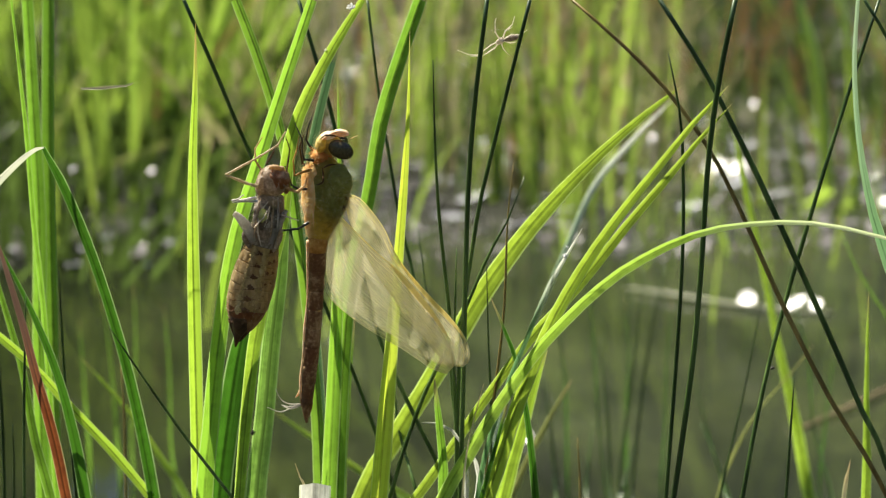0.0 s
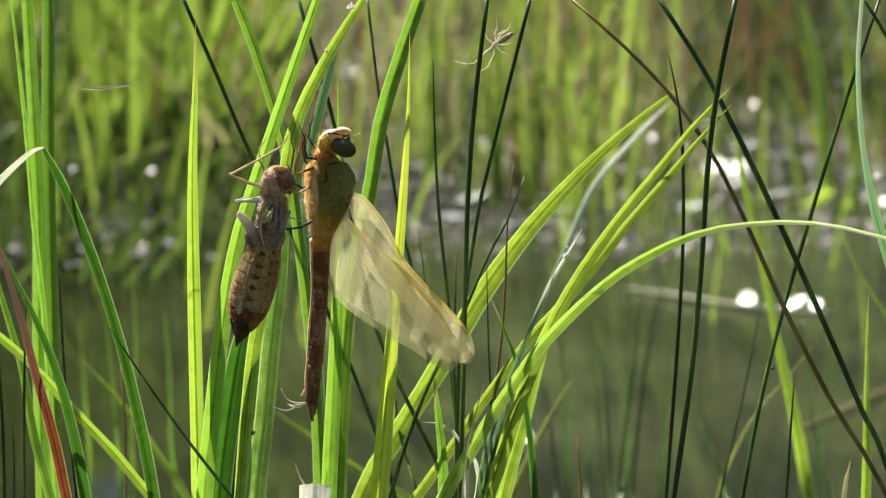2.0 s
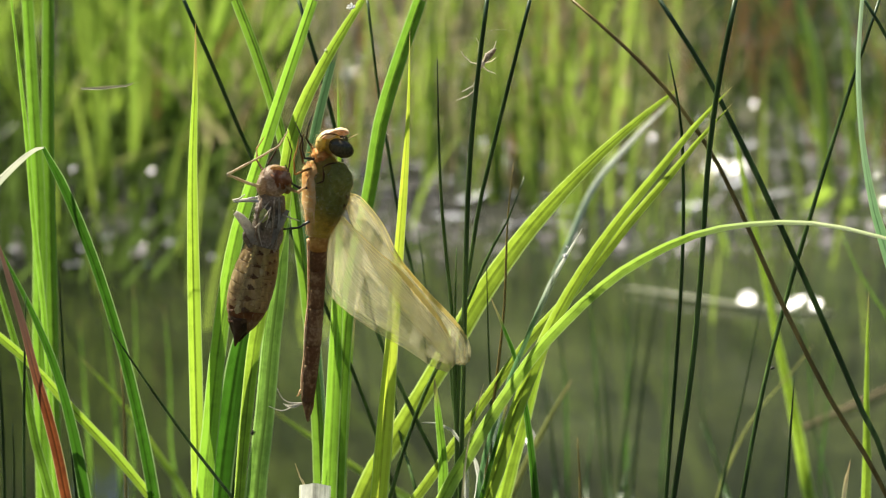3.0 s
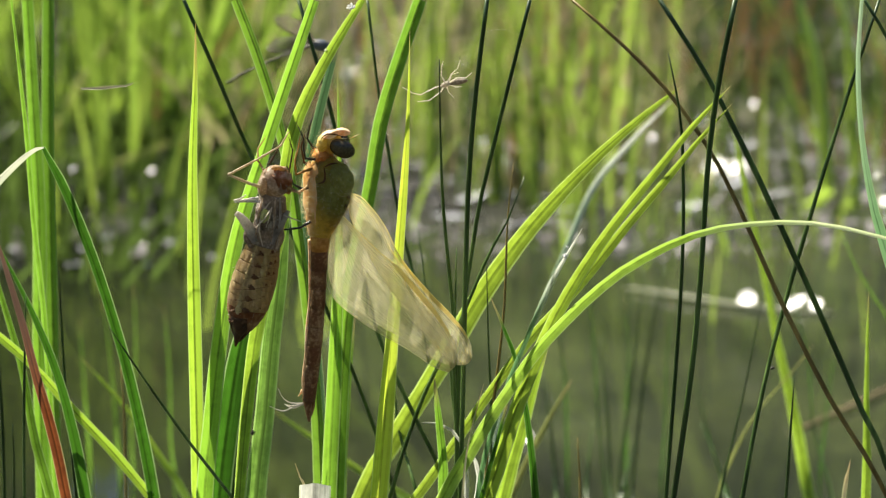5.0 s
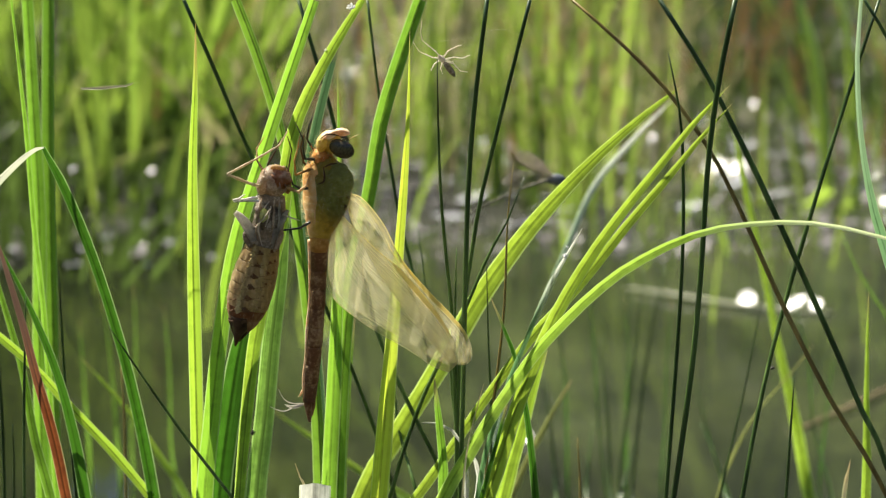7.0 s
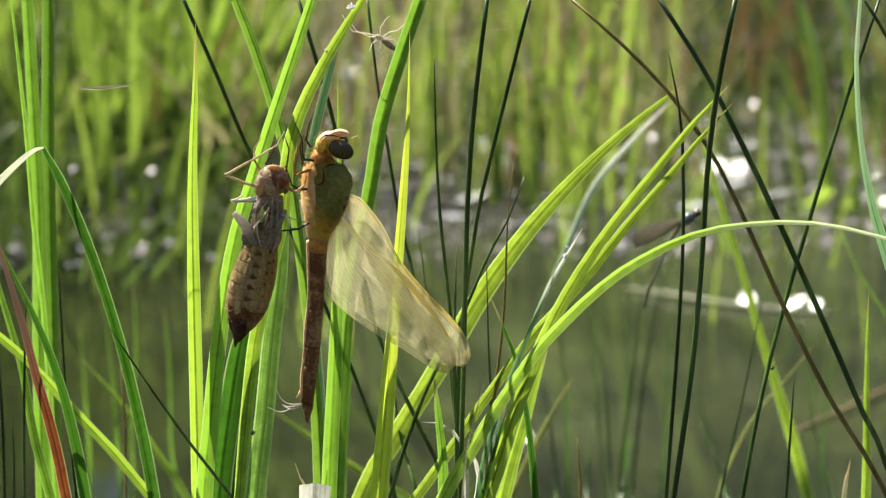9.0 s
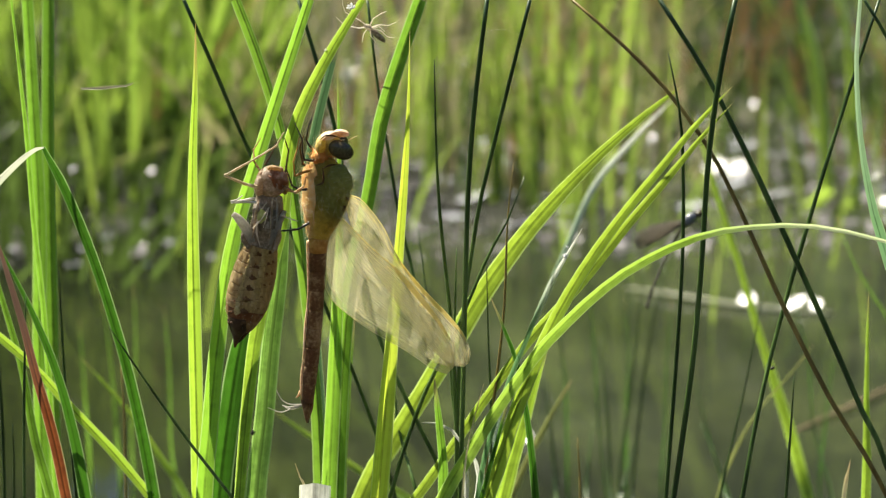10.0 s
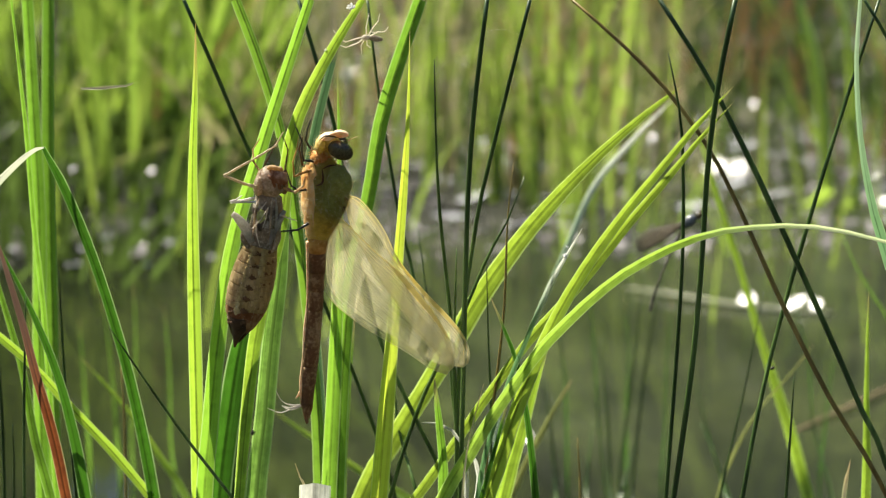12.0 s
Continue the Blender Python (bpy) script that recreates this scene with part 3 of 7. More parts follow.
swing_b = blade(middle_clump, leaf, (2.6, 3.1, 3.5, 3.7, 4.0, 4.4, 4.7, 4.7, 4.2,), ((-0.0330, -0.001, 0.2677), (-0.0405, -0.001, 0.2460), (-0.0474, 0.000, 0.2253), (-0.0540, 0.001, 0.2043), (-0.0585, 0.001, 0.1783), (-0.0615, 0.002, 0.1533), (-0.0635, 0.002, 0.1339), (-0.0684, 0.006, 0.0670), (-0.0641, 0.009, -0.0300)), tip=0, roll=12)
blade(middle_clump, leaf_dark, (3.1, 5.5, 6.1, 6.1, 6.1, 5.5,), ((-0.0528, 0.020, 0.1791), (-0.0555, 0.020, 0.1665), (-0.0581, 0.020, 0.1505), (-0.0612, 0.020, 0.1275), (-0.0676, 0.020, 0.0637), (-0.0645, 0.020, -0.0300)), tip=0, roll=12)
blade(middle_clump, leaf_lime, (1.8, 2.7, 3.3, 3.7, 3.9, 3.9, 3.6, 3.2, 3.0, 3.0, 2.7,), ((-0.0209, 0.020, 0.2647), (-0.0284, 0.019, 0.2529), (-0.0360, 0.018, 0.2388), (-0.0405, 0.018, 0.2258), (-0.0425, 0.017, 0.2079), (-0.0460, 0.016, 0.1927), (-0.0502, 0.015, 0.1741), (-0.0530, 0.015, 0.1522), (-0.0552, 0.014, 0.1296), (-0.0599, 0.015, 0.0648), (-0.0577, 0.016, -0.0300)), tip=0, roll=12)
blade(middle_clump, leaf_teal, (0.9, 3.0, 4.3, 4.9, 5.3, 5.5, 5.5, 4.9,), ((-0.0410, 0.024, 0.2140), (-0.0426, 0.022, 0.2020), (-0.0439, 0.021, 0.1899), (-0.0461, 0.019, 0.1731), (-0.0485, 0.018, 0.1497), (-0.0510, 0.016, 0.1289), (-0.0570, 0.017, 0.0645), (-0.0566, 0.018, -0.0300)), tip=1, roll=6)
blade(middle_clump, leaf, (3.0, 3.3, 3.3, 3.4, 3.6, 3.8, 4.0, 4.3, 4.3, 3.8,), ((-0.0548, 0.030, 0.2632), (-0.0498, 0.029, 0.2498), (-0.0450, 0.027, 0.2349), (-0.0411, 0.026, 0.2183), (-0.0385, 0.024, 0.1984), (-0.0360, 0.023, 0.1752), (-0.0341, 0.021, 0.1500), (-0.0334, 0.020, 0.1275), (-0.0319, 0.020, 0.0637), (-0.0331, 0.020, -0.0300)), tip=0, roll=-20)
blade(middle_clump, leaf_tipped, (0.1, 1.3, 2.4, 3.1, 3.7, 4.0, 4.0, 3.6,), ((-0.0626, 0.000, 0.2616), (-0.0633, 0.002, 0.2455), (-0.0647, 0.004, 0.2230), (-0.0653, 0.006, 0.1999), (-0.0656, 0.008, 0.1685), (-0.0658, 0.010, 0.1310), (-0.0656, 0.012, 0.0655), (-0.0584, 0.014, -0.0300)), tip=1, roll=8)
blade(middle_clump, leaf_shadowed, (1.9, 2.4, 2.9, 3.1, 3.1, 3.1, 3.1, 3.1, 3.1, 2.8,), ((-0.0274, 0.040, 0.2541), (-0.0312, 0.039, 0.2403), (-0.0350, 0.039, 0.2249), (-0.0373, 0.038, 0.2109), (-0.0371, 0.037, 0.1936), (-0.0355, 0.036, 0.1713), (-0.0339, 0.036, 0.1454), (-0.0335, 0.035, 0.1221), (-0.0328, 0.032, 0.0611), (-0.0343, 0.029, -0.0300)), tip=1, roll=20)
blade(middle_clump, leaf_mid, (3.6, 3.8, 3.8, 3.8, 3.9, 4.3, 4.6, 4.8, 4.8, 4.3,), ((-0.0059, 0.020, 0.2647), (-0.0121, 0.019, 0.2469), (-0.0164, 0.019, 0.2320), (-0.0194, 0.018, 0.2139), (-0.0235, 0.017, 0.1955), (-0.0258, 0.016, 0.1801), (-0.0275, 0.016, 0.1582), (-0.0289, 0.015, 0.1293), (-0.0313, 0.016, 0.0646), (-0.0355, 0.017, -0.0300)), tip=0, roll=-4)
blade(middle_clump, leaf_bright, (0.1, 1.0, 2.1, 2.7, 3.7, 4.7, 5.3, 5.3, 4.8), ((-0.0085, 0.008, 0.2585), (-0.0090, 0.007, 0.2372), (-0.0101, 0.007, 0.2195), (-0.0115, 0.006, 0.2014), (-0.0135, 0.005, 0.1770), (-0.0150, 0.005, 0.1587), (-0.0172, 0.004, 0.1332), (-0.0198, 0.003, 0.1032), (-0.0245, 0.000, -0.0300)), tip=1, roll=26)
blade(middle_clump, leaf, (0.2, 0.8, 1.8, 3.0, 3.9, 4.2, 4.2, 3.8,), ((-0.0277, 0.020, 0.2460), (-0.0274, 0.018, 0.2305), (-0.0274, 0.017, 0.2049), (-0.0282, 0.015, 0.1836), (-0.0294, 0.014, 0.1589), (-0.0309, 0.012, 0.1303), (-0.0336, 0.014, 0.0652), (-0.0373, 0.015, -0.0300)), tip=1, roll=10)
stem(middle_clump, rush_green, (1.1, 1.1, 1.1, 1.1, 1.1, 1.1, 1.1, 1.1, 1.0,), ((-0.0696, 0.040, 0.2617), (-0.0616, 0.042, 0.2415), (-0.0532, 0.043, 0.2200), (-0.0413, 0.045, 0.1949), (-0.0291, 0.047, 0.1652), (-0.0202, 0.048, 0.1405), (-0.0136, 0.050, 0.1168), (-0.0014, 0.044, 0.0584), (-0.0034, 0.038, -0.0300)), tip=0, roll=12)
stem(middle_clump, rush_green, (1.0, 1.1, 1.1, 1.2, 1.2, 1.2, 1.2, 1.2, 1.1,), ((-0.0394, 0.050, 0.2603), (-0.0345, 0.047, 0.2437), (-0.0299, 0.043, 0.2279), (-0.0245, 0.040, 0.1993), (-0.0181, 0.037, 0.1697), (-0.0069, 0.033, 0.1446), (0.0025, 0.030, 0.1239), (0.0238, 0.028, 0.0620), (0.0213, 0.026, -0.0300)), tip=0, roll=12)
stem(middle_clump, rush_green, (0.8, 0.8, 0.9, 0.9, 1.0, 1.0, 1.0, 1.0, 1.0, 0.9,), ((-0.0212, 0.070, 0.2573), (-0.0184, 0.066, 0.2340), (-0.0156, 0.061, 0.2171), (-0.0121, 0.057, 0.1969), (-0.0086, 0.053, 0.1832), (-0.0051, 0.049, 0.1646), (-0.0014, 0.044, 0.1427), (0.0010, 0.040, 0.1203), (0.0053, 0.036, 0.0602), (-0.0041, 0.032, -0.0300)), tip=0, roll=12)
stem(middle_clump, rush_green, (0.5, 1.4, 1.7, 1.7, 1.6,), ((-0.0507, 0.030, 0.1764), (-0.0548, 0.030, 0.1505), (-0.0590, 0.030, 0.1239), (-0.0665, 0.028, 0.0620), (-0.0645, 0.026, -0.0300)), tip=1, roll=12)
blade(middle_clump, leaf_dry, (0.1, 0.4, 0.7, 0.7, 0.7,), ((-0.0391, 0.000, 0.1444), (-0.0377, 0.000, 0.1400), (-0.0358, 0.000, 0.1346), (-0.0177, 0.004, 0.0673), (-0.0108, 0.008, -0.0300)), tip=1, roll=12)
blade(middle_clump, leaf_lime, (0.4, 1.7, 2.5, 2.8, 2.8, 2.5,), ((-0.0629, 0.220, 0.0907), (-0.0447, 0.213, 0.0799), (-0.0246, 0.207, 0.0675), (-0.0126, 0.200, 0.0632), (0.0548, 0.164, 0.0316), (0.0770, 0.128, -0.0300)), tip=1, roll=10)
stem(middle_clump, rush_green, (0.6, 0.8, 0.9, 1.0, 1.0, 0.9,), ((-0.0142, 0.050, 0.1576), (-0.0127, 0.043, 0.1413), (-0.0098, 0.037, 0.1319), (-0.0069, 0.030, 0.1239), (0.0100, 0.028, 0.0620), (0.0083, 0.026, -0.0300)), tip=1, roll=12)
blade(right_clump, leaf_yellow, (0.2, 1.7, 3.0, 4.2, 4.9, 5.5, 5.9, 5.8, 5.7, 5.6, 5.6, 5.0,), ((0.0631, 0.020, 0.2421), (0.0547, 0.023, 0.2348), (0.0416, 0.026, 0.2222), (0.0298, 0.028, 0.2092), (0.0201, 0.031, 0.1964), (0.0102, 0.034, 0.1809), (0.0017, 0.037, 0.1648), (-0.0061, 0.039, 0.1508), (-0.0150, 0.042, 0.1350), (-0.0231, 0.045, 0.1185), (-0.0456, 0.036, 0.0593), (-0.0479, 0.027, -0.0300)), tip=1, roll=10)
blade(right_clump, leaf_glare, (0.6, 2.2, 2.9, 2.7, 1.9, 1.5, 1.3, 1.1, 1.1, 1.0,), ((0.0849, 0.280, 0.1902), (0.0666, 0.254, 0.1781), (0.0527, 0.229, 0.1680), (0.0429, 0.203, 0.1544), (0.0335, 0.177, 0.1413), (0.0267, 0.151, 0.1331), (0.0189, 0.126, 0.1202), (0.0115, 0.100, 0.0989), (-0.0020, 0.080, 0.0494), (-0.0101, 0.060, -0.0300)), tip=1, roll=28)
swing_a = blade(right_clump, leaf_yellow, (0.1, 1.5, 2.2, 2.6, 3.0, 3.4, 3.6, 3.8, 4.0, 4.0, 4.0, 4.0, 3.6), ((0.0728, 0.000, 0.2457), (0.0643, 0.001, 0.2359), (0.0564, 0.002, 0.2252), (0.0478, 0.003, 0.2137), (0.0391, 0.004, 0.2009), (0.0320, 0.004, 0.1888), (0.0269, 0.005, 0.1778), (0.0226, 0.006, 0.1667), (0.0186, 0.007, 0.1546), (0.0153, 0.008, 0.1424), (0.0119, 0.009, 0.1314), (0.0026, 0.011, 0.1014), (-0.0137, 0.009, -0.0300)), tip=1, roll=14)
blade(right_clump, leaf_yellow, (0.1, 1.2, 2.1, 2.6, 3.0, 3.0, 2.9, 2.8, 2.8, 2.9, 3.0, 3.0, 3.0, 2.7), ((0.0745, 0.006, 0.2399), (0.0668, 0.008, 0.2304), (0.0587, 0.010, 0.2194), (0.0486, 0.012, 0.2064), (0.0398, 0.014, 0.1941), (0.0318, 0.016, 0.1835), (0.0236, 0.017, 0.1740), (0.0166, 0.019, 0.1635), (0.0101, 0.021, 0.1536), (0.0037, 0.023, 0.1430), (-0.0022, 0.025, 0.1334), (-0.0075, 0.027, 0.1250), (-0.0265, 0.034, 0.0950), (-0.0582, 0.025, -0.0300)), tip=1, roll=14)
arch = blade(right_clump, leaf_pale, (0.8, 1.1, 1.3, 1.6, 2.0, 2.4, 2.7, 2.9, 3.1, 3.3, 3.4, 3.5, 3.6, 3.7, 3.8, 3.8, 3.4), ((0.1134, -0.030, 0.2118), (0.0969, -0.028, 0.2155), (0.0847, -0.026, 0.2161), (0.0725, -0.023, 0.2144), (0.0659, -0.020, 0.2123), (0.0591, -0.017, 0.2090), (0.0524, -0.013, 0.2044), (0.0456, -0.009, 0.1990), (0.0388, -0.005, 0.1921), (0.0318, -0.001, 0.1838), (0.0246, 0.002, 0.1746), (0.0180, 0.003, 0.1646), (0.0117, 0.003, 0.1546), (0.0066, 0.003, 0.1454), (0.0012, 0.003, 0.1356), (-0.0130, 0.004, 0.1000), (-0.0420, 0.004, -0.0300)), tip=0, roll=12)
blade(right_clump, leaf_whitetip, (0.1, 0.9, 1.2, 1.3, 1.4, 1.5, 1.5, 1.5, 1.3,), ((0.0365, 0.010, 0.2058), (0.0323, 0.010, 0.1981), (0.0277, 0.010, 0.1897), (0.0222, 0.010, 0.1757), (0.0167, 0.010, 0.1616), (0.0115, 0.010, 0.1442), (0.0093, 0.010, 0.1310), (0.0006, 0.008, 0.0655), (-0.0048, 0.006, -0.0300)), tip=1, roll=12)
blade(right_clump, leaf_dark, (0.1, 0.9, 1.4, 1.7, 2.0, 2.2, 2.2, 2.0), ((0.0125, 0.016, 0.1859), (0.0163, 0.016, 0.1768), (0.0199, 0.016, 0.1669), (0.0222, 0.016, 0.1550), (0.0239, 0.016, 0.1422), (0.0252, 0.016, 0.1289), (0.0282, 0.016, 0.0989), (0.0335, 0.016, -0.0300)), tip=1, roll=12)
blade(right_clump, leaf_lime, (0.8, 2.6, 3.6, 4.2, 4.4, 4.4, 4.0), ((0.0295, 0.040, 0.1671), (0.0264, 0.040, 0.1573), (0.0231, 0.040, 0.1449), (0.0197, 0.040, 0.1324), (0.0169, 0.040, 0.1203), (0.0100, 0.040, 0.0903), (-0.0011, 0.030, -0.0300)), tip=1, roll=26)
blade(right_clump, leaf_lime, (0.6, 2.2, 3.0, 3.4, 3.6, 3.6, 3.2), ((0.0255, 0.032, 0.1629), (0.0220, 0.032, 0.1523), (0.0185, 0.032, 0.1409), (0.0157, 0.032, 0.1318), (0.0135, 0.032, 0.1232), (0.0060, 0.032, 0.0932), (-0.0063, 0.030, -0.0300)), tip=1, roll=30)
blade(right_clump, tuft_dull, (0.4, 1.9, 2.3, 2.3, 2.0,), ((0.0436, 0.180, 0.1129), (0.0336, 0.170, 0.0982), (0.0227, 0.160, 0.0774), (0.0067, 0.128, 0.0387), (-0.0056, 0.096, -0.0300)), tip=1, roll=12)
blade(right_clump, leaf_dry, (0.1, 0.3, 0.5, 0.7, 0.7, 0.7,), ((0.0105, -0.010, 0.1693), (0.0079, -0.010, 0.1594), (0.0062, -0.010, 0.1509), (0.0050, -0.010, 0.1382), (0.0001, -0.008, 0.0691), (-0.0023, -0.006, -0.0300)), tip=1, roll=12)
stem(right_clump, rush_brown, (0.3, 0.5, 0.6, 0.6, 0.6,), ((0.0383, 0.050, 0.1349), (0.0389, 0.050, 0.1256), (0.0393, 0.050, 0.1168), (0.0410, 0.040, 0.0584), (0.0320, 0.030, -0.0300)), tip=1, roll=12)
blade(right_clump, leaf_mid, (0.6, 1.8, 2.4, 2.7, 2.7, 2.5,), ((-0.0024, 0.010, 0.1655), (-0.0012, 0.011, 0.1535), (0.0000, 0.011, 0.1405), (0.0000, 0.012, 0.1303), (0.0001, 0.010, 0.0652), (0.0012, 0.007, -0.0300)), tip=1, roll=12)
blade(right_clump, leaf_dark, (0.3, 0.9, 1.2, 1.3, 2.2, 2.0), ((0.0178, 0.006, 0.1625), (0.0153, 0.006, 0.1522), (0.0127, 0.006, 0.1420), (0.0103, 0.006, 0.1325), (0.0028, 0.006, 0.1025), (-0.0103, 0.006, -0.0300)), tip=1, roll=8)
laden = stem(rush_clump, rush_green, (0.2, 0.6, 0.9, 1.0, 1.0, 1.1, 1.1, 1.1, 1.0,), ((-0.0026, 0.010, 0.2506), (-0.0021, 0.013, 0.2285), (-0.0013, 0.017, 0.2111), (0.0000, 0.020, 0.1964), (0.0018, 0.023, 0.1782), (0.0034, 0.027, 0.1516), (0.0038, 0.030, 0.1239), (0.0044, 0.028, 0.0620), (0.0047, 0.026, -0.0300)), tip=1, roll=12)
stem(rush_clump, rush_green, (1.1, 1.3, 1.3, 1.3, 1.3, 1.4, 1.4, 1.3,), ((0.0112, 0.005, 0.2669), (0.0079, 0.006, 0.2374), (0.0065, 0.007, 0.2148), (0.0059, 0.008, 0.1917), (0.0053, 0.009, 0.1603), (0.0047, 0.010, 0.1310), (0.0038, 0.012, 0.0655), (0.0031, 0.014, -0.0300)), tip=0, roll=12)
stem(rush_clump, rush_green, (1.0, 1.0, 1.1, 1.1, 1.1, 1.1, 1.1, 1.1, 1.1, 1.0,), ((0.0223, 0.010, 0.2661), (0.0184, 0.011, 0.2497), (0.0142, 0.013, 0.2316), (0.0100, 0.014, 0.2131), (0.0078, 0.016, 0.1990), (0.0057, 0.017, 0.1831), (0.0043, 0.019, 0.1637), (0.0034, 0.020, 0.1275), (0.0022, 0.020, 0.0637), (0.0019, 0.020, -0.0300)), tip=0, roll=12)
stem(rush_clump, rush_green, (0.1, 0.5, 0.8, 0.9, 1.0, 1.1, 1.1, 1.1, 1.1, 1.0,), ((0.0216, 0.020, 0.2175), (0.0168, 0.019, 0.2049), (0.0126, 0.019, 0.1974), (0.0077, 0.018, 0.1859), (0.0033, 0.018, 0.1754), (-0.0027, 0.017, 0.1634), (-0.0075, 0.017, 0.1516), (-0.0144, 0.016, 0.1289), (-0.0295, 0.017, 0.0645), (-0.0311, 0.018, -0.0300)), tip=1, roll=12)
stem(rush_clump, rush_brown, (0.2, 0.4, 0.6, 0.7, 0.8, 0.8, 0.8, 0.8, 0.8,), ((0.0187, 0.020, 0.2213), (0.0173, 0.020, 0.2072), (0.0169, 0.020, 0.1964), (0.0164, 0.020, 0.1807), (0.0147, 0.020, 0.1633), (0.0126, 0.020, 0.1457), (0.0114, 0.020, 0.1275), (0.0082, 0.020, 0.0637), (0.0047, 0.020, -0.0300)), tip=1, roll=12)
stem(rush_clump, rush_green, (0.2, 0.5, 0.7, 0.7, 0.7, 0.7,), ((0.0118, 0.030, 0.1923), (0.0124, 0.030, 0.1699), (0.0131, 0.030, 0.1538), (0.0135, 0.030, 0.1239), (0.0141, 0.028, 0.0620), (0.0117, 0.026, -0.0300)), tip=1, roll=12)
stem(rush_clump, rush_green, (0.3, 0.4, 0.5, 0.6, 0.7, 0.7, 0.6,), ((-0.0076, 0.080, 0.1906), (-0.0056, 0.075, 0.1775), (-0.0033, 0.070, 0.1584), (-0.0007, 0.065, 0.1360), (0.0018, 0.060, 0.1132), (0.0066, 0.052, 0.0566), (0.0093, 0.044, -0.0300)), tip=1, roll=12)
stem(rush_clump, rush_green, (0.2, 0.7, 1.0, 1.1, 1.1, 1.0,), ((0.0036, 0.020, 0.1979), (0.0032, 0.020, 0.1791), (0.0024, 0.020, 0.1601), (0.0065, 0.020, 0.1275), (0.0126, 0.020, 0.0637), (0.0146, 0.020, -0.0300)), tip=1, roll=12)
stem(rush_clump, rush_green, (0.2, 0.7, 1.0, 1.1, 1.1, 1.0,), ((0.0020, 0.016, 0.1803), (0.0027, 0.017, 0.1673), (0.0034, 0.019, 0.1509), (0.0043, 0.020, 0.1275), (0.0064, 0.020, 0.0637), (0.0072, 0.020, -0.0300)), tip=1, roll=12)
stem(far_rushes, rush_brown, (0.7, 1.0, 1.1, 1.1, 1.2, 1.3, 1.3, 1.3, 1.3, 1.2,), ((0.0341, 0.030, 0.2632), (0.0471, 0.026, 0.2521), (0.0592, 0.021, 0.2402), (0.0711, 0.017, 0.2238), (0.0805, 0.013, 0.2051), (0.0896, 0.009, 0.1854), (0.1025, 0.004, 0.1606), (0.1175, 0.000, 0.1356), (0.1484, 0.006, 0.0678), (0.1511, 0.012, -0.0300)), tip=0, roll=12)
stem(far_rushes, rush_green, (1.2, 1.3, 1.5, 1.5, 1.5, 1.5, 1.5, 1.5, 1.4,), ((0.0564, 0.020, 0.2647), (0.0687, 0.017, 0.2456), (0.0808, 0.013, 0.2225), (0.0918, 0.010, 0.1996), (0.1031, 0.007, 0.1751), (0.1115, 0.003, 0.1562), (0.1171, 0.000, 0.1441), (0.1426, 0.006, 0.0720), (0.1430, 0.012, -0.0300)), tip=0, roll=12)
stem(far_rushes, rush_green, (1.3, 1.4, 1.4, 1.4, 1.5, 1.5, 1.5, 1.5, 1.4,), ((0.0738, 0.000, 0.2676), (0.0701, 0.000, 0.2459), (0.0680, 0.000, 0.2253), (0.0671, 0.000, 0.2014), (0.0656, 0.000, 0.1755), (0.0629, 0.000, 0.1491), (0.0612, 0.000, 0.1346), (0.0550, 0.006, 0.0673), (0.0570, 0.012, -0.0300)), tip=0, roll=12)
stem(far_rushes, rush_green, (0.2, 0.7, 0.9, 1.0, 1.1, 1.1, 1.1, 1.0,), ((0.0590, 0.020, 0.2505), (0.0622, 0.018, 0.2351), (0.0632, 0.016, 0.2204), (0.0634, 0.014, 0.1979), (0.0622, 0.012, 0.1689), (0.0601, 0.010, 0.1310), (0.0576, 0.014, 0.0655), (0.0615, 0.018, -0.0300)), tip=1, roll=12)
stem(far_rushes, rush_green, (0.8, 1.0, 1.1, 1.2, 1.2, 1.2, 1.2, 1.2, 1.1,), ((0.1154, 0.030, 0.2632), (0.1075, 0.027, 0.2380), (0.1003, 0.023, 0.2142), (0.0932, 0.020, 0.1886), (0.0881, 0.017, 0.1691), (0.0838, 0.013, 0.1495), (0.0807, 0.010, 0.1310), (0.0722, 0.014, 0.0655), (0.0677, 0.018, -0.0300)), tip=0, roll=12)
stem(far_rushes, rush_green, (0.9, 0.9, 0.9, 0.9, 0.9, 0.9, 0.9, 0.9,), ((0.1081, 0.010, 0.2661), (0.1140, 0.010, 0.2568), (0.1255, 0.010, 0.2352), (0.1342, 0.010, 0.2065), (0.1373, 0.010, 0.1757), (0.1380, 0.010, 0.1310), (0.1379, 0.014, 0.0655), (0.1211, 0.018, -0.0300)), tip=0, roll=12)
pale = blade(far_rushes, leaf_blue, (1.0, 1.3, 1.6, 2.5, 3.5, 4.1, 4.1, 4.1, 3.7,), ((0.1047, 0.000, 0.2676), (0.1045, 0.000, 0.2503), (0.1065, 0.000, 0.2312), (0.1104, 0.000, 0.2134), (0.1150, 0.000, 0.1999), (0.1221, 0.000, 0.1786), (0.1268, 0.000, 0.1346), (0.1316, 0.006, 0.0673), (0.1202, 0.012, -0.0300)), tip=0, roll=20)
blade(far_rushes, leaf_lime, (0.2, 1.5, 2.3, 2.8, 2.8, 2.5,), ((0.1211, 0.060, 0.1755), (0.1211, 0.057, 0.1488), (0.1211, 0.053, 0.1330), (0.1210, 0.050, 0.1168), (0.1202, 0.046, 0.0584), (0.1079, 0.042, -0.0300)), tip=1, roll=12)
